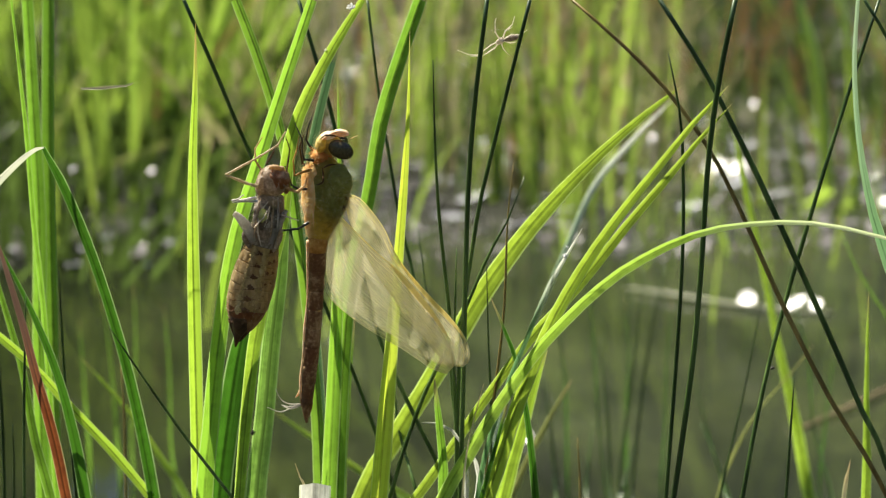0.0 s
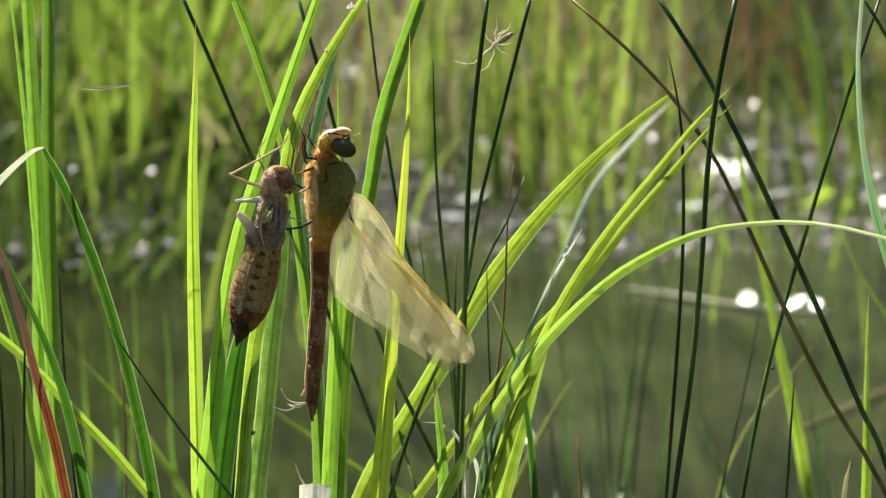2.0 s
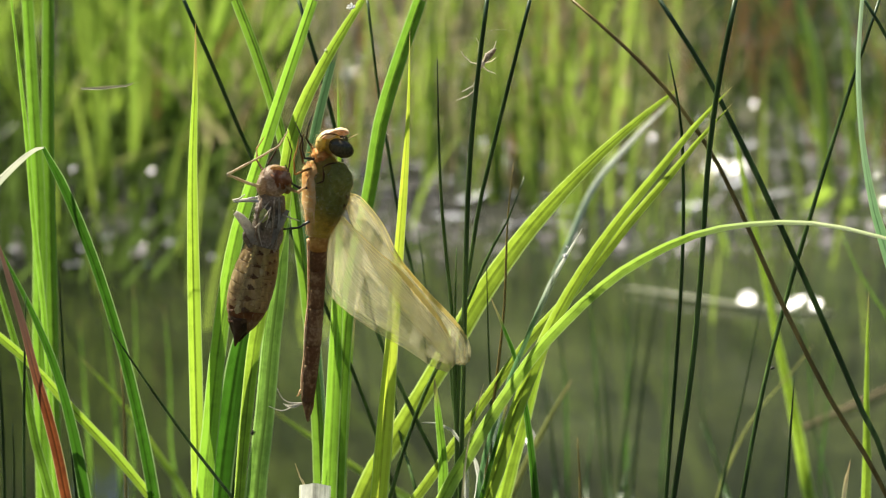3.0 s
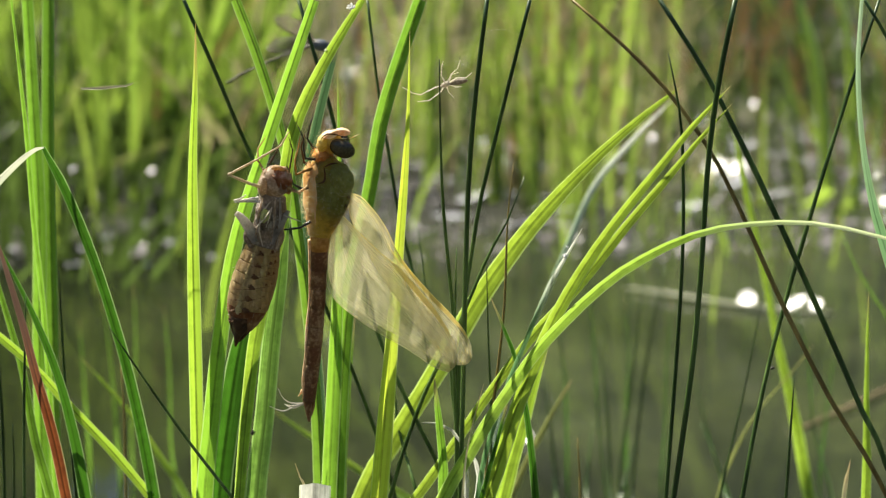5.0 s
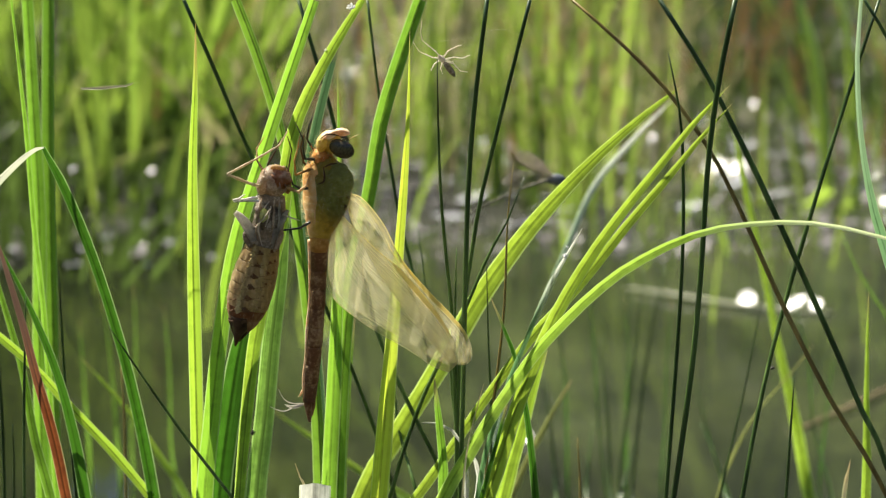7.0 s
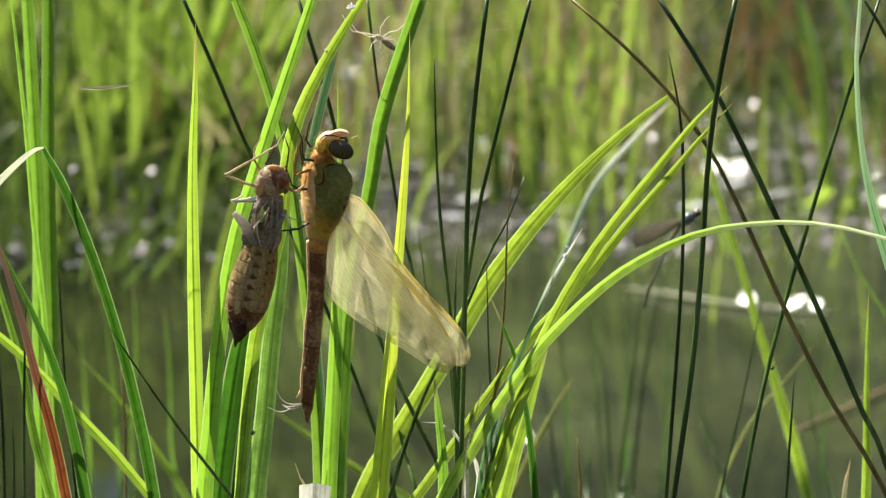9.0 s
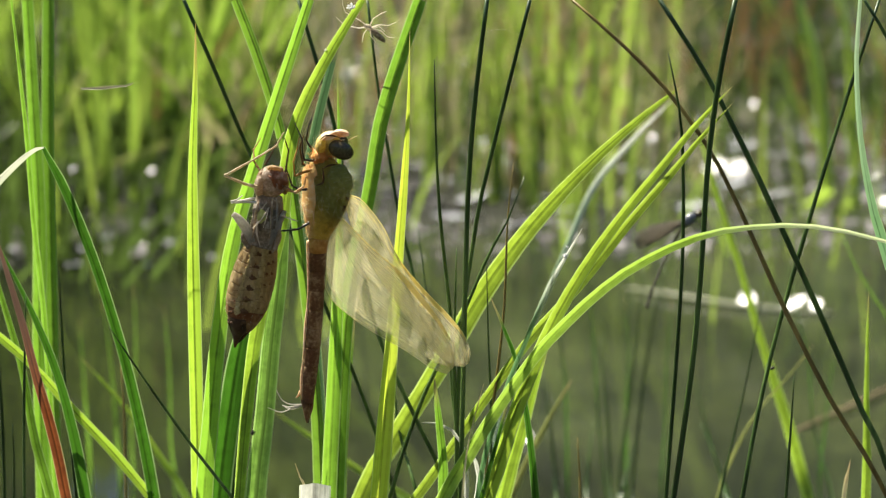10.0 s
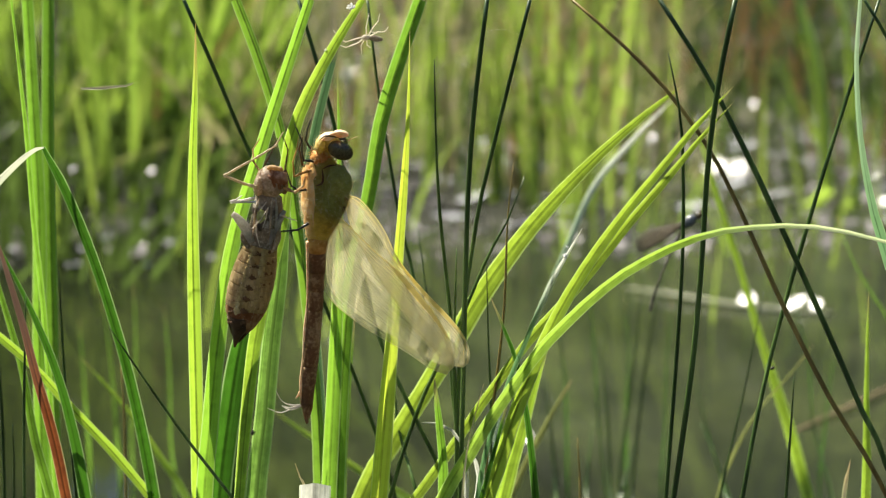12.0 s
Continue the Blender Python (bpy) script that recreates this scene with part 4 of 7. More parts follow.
stem(far_rushes, rush_green, (0.2, 0.7, 0.9, 0.9, 0.8,), ((0.0950, 0.020, 0.1627), (0.0944, 0.020, 0.1440), (0.0939, 0.020, 0.1275), (0.0921, 0.022, 0.0637), (0.0868, 0.024, -0.0300)), tip=1, roll=12)
stem(far_rushes, rush_green, (0.3, 0.5, 0.7, 0.8, 0.8, 0.7,), ((0.0966, 0.100, 0.1648), (0.0916, 0.097, 0.1366), (0.0870, 0.093, 0.1161), (0.0838, 0.090, 0.1025), (0.0742, 0.078, 0.0512), (0.0684, 0.066, -0.0300)), tip=1, roll=12)
bent = blade(far_rushes, leaf_lime, (0.4, 2.1, 2.5, 3.1, 4.4, 5.0, 5.0, 4.5,), ((0.1047, 0.275, 0.1898), (0.1108, 0.270, 0.1592), (0.1165, 0.265, 0.1348), (0.1231, 0.260, 0.1038), (0.1304, 0.255, 0.0726), (0.1356, 0.250, 0.0453), (0.1382, 0.206, 0.0226), (0.1232, 0.162, -0.0300)), tip=1, roll=10)
blade(far_rushes, leaf_dry, (0.2, 0.9, 1.2, 1.2, 1.1,), ((0.1111, 0.020, 0.1385), (0.1102, 0.020, 0.1327), (0.1096, 0.020, 0.1275), (0.1038, 0.022, 0.0637), (0.0924, 0.024, -0.0300)), tip=1, roll=12)
blade(left_clump, leaf_bent, (2.7, 3.2, 2.9, 2.2, 0.9,), ((-0.1184, 0.000, 0.2164), (-0.1143, 0.003, 0.2206), (-0.1094, 0.005, 0.2251), (-0.1061, 0.007, 0.2273), (-0.1038, 0.010, 0.2275)), tip=0, roll=-55)
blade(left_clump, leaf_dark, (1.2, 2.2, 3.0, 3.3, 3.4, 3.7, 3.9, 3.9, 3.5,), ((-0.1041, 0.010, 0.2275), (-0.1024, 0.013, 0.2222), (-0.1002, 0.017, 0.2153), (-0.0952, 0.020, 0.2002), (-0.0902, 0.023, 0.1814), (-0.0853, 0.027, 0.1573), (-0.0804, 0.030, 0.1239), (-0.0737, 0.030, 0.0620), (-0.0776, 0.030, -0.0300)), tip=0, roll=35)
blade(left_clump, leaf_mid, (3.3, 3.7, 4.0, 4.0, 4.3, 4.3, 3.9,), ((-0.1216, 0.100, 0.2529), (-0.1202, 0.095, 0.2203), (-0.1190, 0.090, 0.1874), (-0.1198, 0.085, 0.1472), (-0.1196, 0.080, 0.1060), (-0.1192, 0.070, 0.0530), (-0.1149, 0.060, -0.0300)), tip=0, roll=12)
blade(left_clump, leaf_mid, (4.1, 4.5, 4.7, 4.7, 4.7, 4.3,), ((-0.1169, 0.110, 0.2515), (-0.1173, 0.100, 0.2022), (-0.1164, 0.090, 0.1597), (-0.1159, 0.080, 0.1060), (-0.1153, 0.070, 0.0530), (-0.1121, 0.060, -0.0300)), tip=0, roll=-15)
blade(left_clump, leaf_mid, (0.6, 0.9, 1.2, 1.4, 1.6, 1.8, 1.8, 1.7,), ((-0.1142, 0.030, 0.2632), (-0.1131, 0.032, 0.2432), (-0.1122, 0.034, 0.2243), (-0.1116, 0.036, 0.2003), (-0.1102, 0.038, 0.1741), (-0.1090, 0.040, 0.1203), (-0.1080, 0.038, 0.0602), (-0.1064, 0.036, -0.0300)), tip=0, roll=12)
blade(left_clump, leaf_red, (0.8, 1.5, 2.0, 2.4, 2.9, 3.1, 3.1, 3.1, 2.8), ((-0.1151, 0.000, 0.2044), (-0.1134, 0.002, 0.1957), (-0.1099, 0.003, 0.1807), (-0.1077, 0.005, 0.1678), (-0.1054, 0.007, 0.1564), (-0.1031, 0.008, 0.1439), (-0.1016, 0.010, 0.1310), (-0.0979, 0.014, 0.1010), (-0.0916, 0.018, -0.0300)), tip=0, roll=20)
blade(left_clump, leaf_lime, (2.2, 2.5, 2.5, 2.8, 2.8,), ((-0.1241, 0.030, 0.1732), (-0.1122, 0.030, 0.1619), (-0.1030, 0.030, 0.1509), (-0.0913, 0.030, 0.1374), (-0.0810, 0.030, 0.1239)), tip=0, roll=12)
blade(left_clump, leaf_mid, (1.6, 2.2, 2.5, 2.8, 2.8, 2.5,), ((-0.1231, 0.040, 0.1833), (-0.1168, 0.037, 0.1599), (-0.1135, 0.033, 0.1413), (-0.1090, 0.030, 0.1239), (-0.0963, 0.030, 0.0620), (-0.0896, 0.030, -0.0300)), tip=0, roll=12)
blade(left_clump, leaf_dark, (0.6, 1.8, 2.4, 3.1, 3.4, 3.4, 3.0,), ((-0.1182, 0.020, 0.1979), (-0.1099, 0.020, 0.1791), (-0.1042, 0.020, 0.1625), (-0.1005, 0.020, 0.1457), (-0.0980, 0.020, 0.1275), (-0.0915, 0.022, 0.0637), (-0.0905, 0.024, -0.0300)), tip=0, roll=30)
stem(left_clump, rush_green, (0.5, 0.8, 0.8, 0.8, 0.8,), ((-0.1101, 0.010, 0.1881), (-0.1117, 0.010, 0.1600), (-0.1128, 0.010, 0.1310), (-0.1148, 0.014, 0.0655), (-0.1134, 0.018, -0.0300)), tip=1, roll=12)
stem(left_clump, rush_green, (0.4, 0.5, 0.6, 0.6, 0.6,), ((-0.1206, 0.040, 0.1424), (-0.1205, 0.040, 0.1324), (-0.1210, 0.040, 0.1203), (-0.1227, 0.038, 0.0602), (-0.1190, 0.036, -0.0300)), tip=1, roll=12)
stem(left_clump, rush_green, (0.6, 0.9, 1.0, 1.0, 0.9,), ((-0.1258, 0.050, 0.1642), (-0.1252, 0.050, 0.1442), (-0.1255, 0.050, 0.1168), (-0.1258, 0.046, 0.0584), (-0.1202, 0.042, -0.0300)), tip=1, roll=12)
stem(left_clump, rush_green, (0.5, 0.7, 0.8, 1.0, 1.0, 0.9,), ((-0.1044, 0.030, 0.1891), (-0.1041, 0.030, 0.1699), (-0.1035, 0.030, 0.1505), (-0.1018, 0.030, 0.1239), (-0.0987, 0.030, 0.0620), (-0.0983, 0.030, -0.0300)), tip=1, roll=12)
stem(left_clump, rush_green, (0.4, 0.6, 0.8, 0.9,), ((-0.0856, -0.010, 0.1845), (-0.0760, -0.011, 0.1695), (-0.0661, -0.011, 0.1544), (-0.0547, -0.012, 0.1389)), tip=1, roll=12)
blade(left_clump, leaf_lime, (0.4, 1.7, 2.5, 2.7, 2.7, 2.4,), ((-0.1253, 0.200, 0.1150), (-0.1085, 0.193, 0.0977), (-0.0956, 0.187, 0.0806), (-0.0875, 0.180, 0.0703), (-0.0662, 0.150, 0.0352), (-0.0616, 0.120, -0.0300)), tip=1, roll=5)
stem(left_clump, rush_brown, (0.4, 0.7, 0.7, 0.7, 0.6,), ((-0.0950, 0.080, 0.1486), (-0.0938, 0.075, 0.1328), (-0.0934, 0.070, 0.1096), (-0.0929, 0.062, 0.0548), (-0.0958, 0.054, -0.0300)), tip=1, roll=12)
stem(far_rushes, rush_green, (0.5, 0.9, 1.1, 1.2, 1.2, 1.1,), ((0.0770, 0.300, 0.1193), (0.0732, 0.293, 0.0852), (0.0690, 0.287, 0.0510), (0.0673, 0.280, 0.0346), (0.0661, 0.230, 0.0173), (0.0685, 0.180, -0.0300)), tip=1, roll=12)
stem(far_rushes, rush_green, (0.5, 0.9, 1.1, 1.2, 1.2, 1.1,), ((0.0851, 0.300, 0.1215), (0.0791, 0.293, 0.0942), (0.0749, 0.287, 0.0601), (0.0727, 0.280, 0.0346), (0.0717, 0.230, 0.0173), (0.0726, 0.180, -0.0300)), tip=1, roll=12)
stem(far_rushes, rush_green, (0.5, 1.0, 1.2, 1.2, 1.1,), ((0.0605, 0.300, 0.0923), (0.0632, 0.290, 0.0636), (0.0645, 0.280, 0.0346), (0.0653, 0.230, 0.0173), (0.0694, 0.180, -0.0300)), tip=1, roll=12)
stem(far_rushes, rush_green, (0.5, 1.0, 1.2, 1.2, 1.1,), ((0.0996, 0.300, 0.0592), (0.1041, 0.290, 0.0499), (0.1084, 0.280, 0.0350), (0.1119, 0.230, 0.0175), (0.1050, 0.180, -0.0300)), tip=1, roll=12)
stem(far_rushes, rush_green, (0.5, 1.0, 1.2, 1.2, 1.1,), ((0.0760, 0.300, 0.0557), (0.0716, 0.290, 0.0430), (0.0684, 0.280, 0.0346), (0.0635, 0.230, 0.0173), (0.0640, 0.180, -0.0300)), tip=1, roll=12)
stem(far_rushes, rush_green, (0.5, 1.0, 1.2, 1.2, 1.1,), ((0.0384, 0.300, 0.0787), (0.0415, 0.290, 0.0590), (0.0435, 0.280, 0.0346), (0.0451, 0.230, 0.0173), (0.0554, 0.180, -0.0300)), tip=1, roll=12)
stem(far_rushes, rush_green, (0.5, 1.0, 1.2, 1.2, 1.1,), ((0.0584, 0.300, 0.0603), (0.0564, 0.290, 0.0476), (0.0550, 0.280, 0.0346), (0.0538, 0.230, 0.0173), (0.0597, 0.180, -0.0300)), tip=1, roll=12)
blade(far_rushes, tuft_dull, (0.3, 0.6, 0.8, 1.3, 1.4, 1.4, 1.2,), ((0.1275, 0.200, 0.1190), (0.1194, 0.195, 0.1104), (0.1075, 0.190, 0.0978), (0.0996, 0.185, 0.0852), (0.0936, 0.180, 0.0703), (0.0826, 0.150, 0.0352), (0.0733, 0.120, -0.0300)), tip=1, roll=12)
blade(far_rushes, leaf_mid, (0.4, 0.6, 0.8, 0.9, 1.0,), ((0.1416, 0.250, 0.1532), (0.1462, 0.250, 0.1406), (0.1528, 0.250, 0.1280), (0.1611, 0.250, 0.1152), (0.1685, 0.250, 0.0981)), tip=1, roll=12)
blade(middle_clump, leaf, (0.3, 1.1, 1.6, 1.9, 1.9, 1.8,), ((-0.0251, 0.060, 0.1680), (-0.0268, 0.057, 0.1488), (-0.0282, 0.053, 0.1296), (-0.0288, 0.050, 0.1168), (-0.0312, 0.044, 0.0584), (-0.0354, 0.038, -0.0300)), tip=1, roll=12)
blade(far_rushes, leaf_dark, (0.5, 1.4, 1.8, 1.8, 1.6,), ((0.0577, 0.360, 0.1061), (0.0602, 0.345, 0.0841), (0.0621, 0.330, 0.0507), (0.0634, 0.270, 0.0253), (0.0684, 0.210, -0.0300)), tip=1, roll=50)
blade(far_rushes, leaf_dark, (0.5, 1.1, 1.5, 1.8, 1.8, 1.7,), ((0.0740, 0.360, 0.0942), (0.0753, 0.350, 0.0731), (0.0741, 0.340, 0.0523), (0.0744, 0.330, 0.0167), (0.0746, 0.270, 0.0083), (0.0756, 0.210, -0.0300)), tip=1, roll=50)
blade(far_rushes, leaf_dark, (0.5, 1.4, 1.8, 1.8, 1.7,), ((0.1024, 0.360, 0.0654), (0.1073, 0.345, 0.0410), (0.1155, 0.330, 0.0167), (0.1172, 0.270, 0.0083), (0.1074, 0.210, -0.0300)), tip=1, roll=50)
blade(far_rushes, leaf_dark, (0.5, 1.1, 1.5, 1.8, 1.8, 1.6,), ((0.1395, 0.360, 0.1156), (0.1419, 0.350, 0.0945), (0.1470, 0.340, 0.0713), (0.1487, 0.330, 0.0459), (0.1489, 0.270, 0.0230), (0.1293, 0.210, -0.0300)), tip=1, roll=50)
blade(far_rushes, leaf_dark, (0.5, 1.1, 1.5, 1.8, 1.8, 1.7,), ((0.0936, 0.360, 0.0942), (0.0910, 0.350, 0.0683), (0.0898, 0.340, 0.0427), (0.0881, 0.330, 0.0167), (0.0876, 0.270, 0.0083), (0.0845, 0.210, -0.0300)), tip=1, roll=50)
blade(far_rushes, leaf_dark, (0.5, 1.4, 1.8, 1.8, 1.7,), ((0.0465, 0.360, 0.0846), (0.0495, 0.345, 0.0603), (0.0505, 0.330, 0.0167), (0.0510, 0.270, 0.0083), (0.0589, 0.210, -0.0300)), tip=1, roll=50)
blade(far_rushes, leaf_dark, (0.5, 1.4, 1.8, 1.8, 1.7,), ((0.1613, 0.360, 0.0750), (0.1559, 0.345, 0.0459), (0.1521, 0.330, 0.0167), (0.1501, 0.270, 0.0083), (0.1286, 0.210, -0.0300)), tip=1, roll=50)
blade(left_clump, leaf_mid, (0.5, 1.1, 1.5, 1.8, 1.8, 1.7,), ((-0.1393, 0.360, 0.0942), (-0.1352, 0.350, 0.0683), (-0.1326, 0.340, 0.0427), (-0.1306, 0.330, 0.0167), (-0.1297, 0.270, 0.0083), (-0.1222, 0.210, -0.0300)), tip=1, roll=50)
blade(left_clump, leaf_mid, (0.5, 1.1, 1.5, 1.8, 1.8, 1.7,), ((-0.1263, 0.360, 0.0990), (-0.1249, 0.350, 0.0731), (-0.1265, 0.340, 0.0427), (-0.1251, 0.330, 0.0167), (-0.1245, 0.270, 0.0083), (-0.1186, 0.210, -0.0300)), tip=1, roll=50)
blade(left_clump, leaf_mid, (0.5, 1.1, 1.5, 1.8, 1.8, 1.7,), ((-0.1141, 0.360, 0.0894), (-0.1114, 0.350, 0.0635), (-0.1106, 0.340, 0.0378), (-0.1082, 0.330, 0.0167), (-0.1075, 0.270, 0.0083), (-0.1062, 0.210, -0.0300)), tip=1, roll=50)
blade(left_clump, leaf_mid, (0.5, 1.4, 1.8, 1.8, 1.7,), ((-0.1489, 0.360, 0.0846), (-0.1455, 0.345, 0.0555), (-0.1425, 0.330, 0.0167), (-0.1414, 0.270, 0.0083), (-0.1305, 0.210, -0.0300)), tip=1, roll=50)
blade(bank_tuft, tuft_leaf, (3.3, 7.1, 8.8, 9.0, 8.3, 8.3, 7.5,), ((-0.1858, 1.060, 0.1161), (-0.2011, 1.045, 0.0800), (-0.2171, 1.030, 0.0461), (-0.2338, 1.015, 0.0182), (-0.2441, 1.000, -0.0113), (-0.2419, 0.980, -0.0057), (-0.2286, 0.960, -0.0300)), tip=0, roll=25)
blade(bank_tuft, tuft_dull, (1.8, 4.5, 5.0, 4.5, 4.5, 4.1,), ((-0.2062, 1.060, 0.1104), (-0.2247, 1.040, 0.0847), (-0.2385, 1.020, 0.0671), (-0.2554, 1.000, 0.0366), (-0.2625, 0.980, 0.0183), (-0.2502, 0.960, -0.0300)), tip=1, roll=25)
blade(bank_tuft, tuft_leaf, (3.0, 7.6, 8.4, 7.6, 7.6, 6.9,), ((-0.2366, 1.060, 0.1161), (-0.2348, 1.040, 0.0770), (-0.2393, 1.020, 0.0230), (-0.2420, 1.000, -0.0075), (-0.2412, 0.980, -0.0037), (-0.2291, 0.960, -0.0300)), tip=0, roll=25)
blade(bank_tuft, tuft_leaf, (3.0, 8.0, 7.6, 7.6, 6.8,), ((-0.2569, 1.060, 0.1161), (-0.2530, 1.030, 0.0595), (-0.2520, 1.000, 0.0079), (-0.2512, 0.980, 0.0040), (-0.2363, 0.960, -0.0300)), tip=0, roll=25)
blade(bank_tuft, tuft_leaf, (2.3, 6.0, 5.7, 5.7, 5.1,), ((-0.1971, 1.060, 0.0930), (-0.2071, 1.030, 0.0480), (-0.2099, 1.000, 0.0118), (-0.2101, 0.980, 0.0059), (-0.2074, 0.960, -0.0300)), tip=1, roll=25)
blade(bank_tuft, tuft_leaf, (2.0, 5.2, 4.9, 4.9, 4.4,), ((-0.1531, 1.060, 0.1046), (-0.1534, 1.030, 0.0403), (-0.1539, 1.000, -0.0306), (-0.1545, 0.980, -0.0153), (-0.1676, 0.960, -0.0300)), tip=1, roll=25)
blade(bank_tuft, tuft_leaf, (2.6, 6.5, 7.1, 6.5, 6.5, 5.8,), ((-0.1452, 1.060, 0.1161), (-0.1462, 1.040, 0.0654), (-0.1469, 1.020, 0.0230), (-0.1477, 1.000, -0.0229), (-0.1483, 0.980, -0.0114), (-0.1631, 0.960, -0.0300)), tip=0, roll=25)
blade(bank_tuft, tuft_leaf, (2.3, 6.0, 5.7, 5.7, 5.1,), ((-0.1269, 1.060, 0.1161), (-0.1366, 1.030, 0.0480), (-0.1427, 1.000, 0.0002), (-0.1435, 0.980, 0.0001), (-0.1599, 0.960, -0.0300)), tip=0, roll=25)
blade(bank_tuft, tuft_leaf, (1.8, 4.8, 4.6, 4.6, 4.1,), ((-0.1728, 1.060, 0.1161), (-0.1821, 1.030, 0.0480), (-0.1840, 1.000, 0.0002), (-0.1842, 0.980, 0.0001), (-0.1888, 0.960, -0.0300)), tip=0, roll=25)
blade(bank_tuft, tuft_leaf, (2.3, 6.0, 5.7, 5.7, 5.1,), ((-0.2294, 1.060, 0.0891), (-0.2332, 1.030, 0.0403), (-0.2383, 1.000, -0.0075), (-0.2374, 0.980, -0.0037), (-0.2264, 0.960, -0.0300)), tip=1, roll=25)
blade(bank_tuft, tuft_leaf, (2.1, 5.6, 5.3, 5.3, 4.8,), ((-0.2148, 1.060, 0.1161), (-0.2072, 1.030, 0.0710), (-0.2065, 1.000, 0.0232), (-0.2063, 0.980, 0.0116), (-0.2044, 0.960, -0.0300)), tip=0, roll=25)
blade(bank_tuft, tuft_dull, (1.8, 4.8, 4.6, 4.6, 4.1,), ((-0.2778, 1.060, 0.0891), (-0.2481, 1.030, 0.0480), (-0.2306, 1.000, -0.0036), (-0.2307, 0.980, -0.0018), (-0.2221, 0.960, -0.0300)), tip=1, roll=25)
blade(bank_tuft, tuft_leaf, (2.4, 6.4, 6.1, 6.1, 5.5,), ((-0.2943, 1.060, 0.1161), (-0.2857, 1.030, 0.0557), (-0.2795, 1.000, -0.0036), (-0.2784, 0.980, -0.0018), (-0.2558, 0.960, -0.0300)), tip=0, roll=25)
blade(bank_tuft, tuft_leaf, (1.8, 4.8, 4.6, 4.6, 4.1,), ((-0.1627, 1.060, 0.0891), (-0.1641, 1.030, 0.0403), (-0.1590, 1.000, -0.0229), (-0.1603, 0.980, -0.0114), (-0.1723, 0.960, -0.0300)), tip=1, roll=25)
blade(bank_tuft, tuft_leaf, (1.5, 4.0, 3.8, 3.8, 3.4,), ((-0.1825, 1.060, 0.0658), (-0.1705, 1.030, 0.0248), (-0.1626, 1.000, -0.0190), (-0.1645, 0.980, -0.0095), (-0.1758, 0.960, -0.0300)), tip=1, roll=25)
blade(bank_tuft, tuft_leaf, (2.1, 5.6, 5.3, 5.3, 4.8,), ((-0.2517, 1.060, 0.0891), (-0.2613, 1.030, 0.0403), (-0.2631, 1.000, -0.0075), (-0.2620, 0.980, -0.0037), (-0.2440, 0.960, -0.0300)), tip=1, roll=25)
blade(bank_tuft_thin, tuft_leaf, (2.9, 7.3, 8.0, 7.3, 7.3, 6.6,), ((-0.0059, 1.000, 0.1248), (-0.0073, 0.973, 0.0809), (-0.0087, 0.947, 0.0342), (-0.0100, 0.920, -0.0041), (-0.0080, 0.926, -0.0021), (0.0291, 0.932, -0.0300)), tip=0, roll=25)
blade(bank_tuft_thin, tuft_dull, (1.7, 4.6, 4.4, 4.4, 3.9,), ((0.0041, 1.000, 0.1099), (0.0022, 0.960, 0.0538), (0.0007, 0.920, 0.0032), (0.0025, 0.926, 0.0016), (0.0364, 0.932, -0.0300)), tip=1, roll=25)
blade(bank_tuft_thin, tuft_leaf, (2.0, 5.3, 5.1, 5.1, 4.6,), ((0.0391, 1.000, 0.1136), (0.0364, 0.960, 0.0538), (0.0344, 0.920, 0.0032), (0.0356, 0.926, 0.0016), (0.0600, 0.932, -0.0300)), tip=1, roll=25)
blade(bank_tuft_thin, tuft_dull, (1.3, 3.4, 3.3, 3.3, 2.9,), ((0.0447, 1.000, 0.1136), (0.0487, 0.960, 0.0538), (0.0494, 0.920, 0.0032), (0.0505, 0.926, 0.0016), (0.0706, 0.932, -0.0300)), tip=1, roll=25)
blade(bank_tuft_thin, tuft_leaf, (2.2, 5.7, 5.4, 5.4, 4.9,), ((0.0656, 1.000, 0.1248), (0.0610, 0.960, 0.0685), (0.0594, 0.920, 0.0032), (0.0603, 0.926, 0.0016), (0.0775, 0.932, -0.0300)), tip=0, roll=25)
blade(bank_tuft_thin, tuft_leaf, (1.6, 4.2, 4.0, 4.0, 3.6,), ((0.0814, 1.000, 0.0987), (0.0786, 0.960, 0.0538), (0.0765, 0.920, 0.0069), (0.0771, 0.926, 0.0035), (0.0894, 0.932, -0.0300)), tip=1, roll=25)
blade(bank_tuft_thin, tuft_leaf, (2.3, 6.1, 5.8, 5.8, 5.2,), ((0.0995, 1.000, 0.1248), (0.0966, 0.960, 0.0685), (0.0937, 0.920, 0.0069), (0.0940, 0.926, 0.0035), (0.1014, 0.932, -0.0300)), tip=0, roll=25)
blade(bank_tuft_thin, tuft_dull, (1.4, 3.8, 3.6, 3.6, 3.3,), ((0.1128, 1.000, 0.1248), (0.1116, 0.960, 0.0832), (0.1093, 0.920, 0.0142), (0.1093, 0.926, 0.0071), (0.1123, 0.932, -0.0300)), tip=0, roll=25)
blade(bank_tuft_thin, tuft_leaf, (1.6, 4.2, 4.0, 4.0, 3.6,), ((0.1268, 1.000, 0.1248), (0.1218, 0.960, 0.0795), (0.1173, 0.920, 0.0069), (0.1172, 0.926, 0.0035), (0.1179, 0.932, -0.0300)), tip=0, roll=25)
blade(bank_tuft_thin, tuft_leaf, (3.5, 8.7, 9.6, 8.7, 8.7, 7.9,), ((0.2308, 1.000, 0.1248), (0.2369, 0.973, 0.0957), (0.2421, 0.947, 0.0563), (0.2422, 0.920, 0.0142), (0.2404, 0.926, 0.0071), (0.2056, 0.932, -0.0300)), tip=0, roll=25)
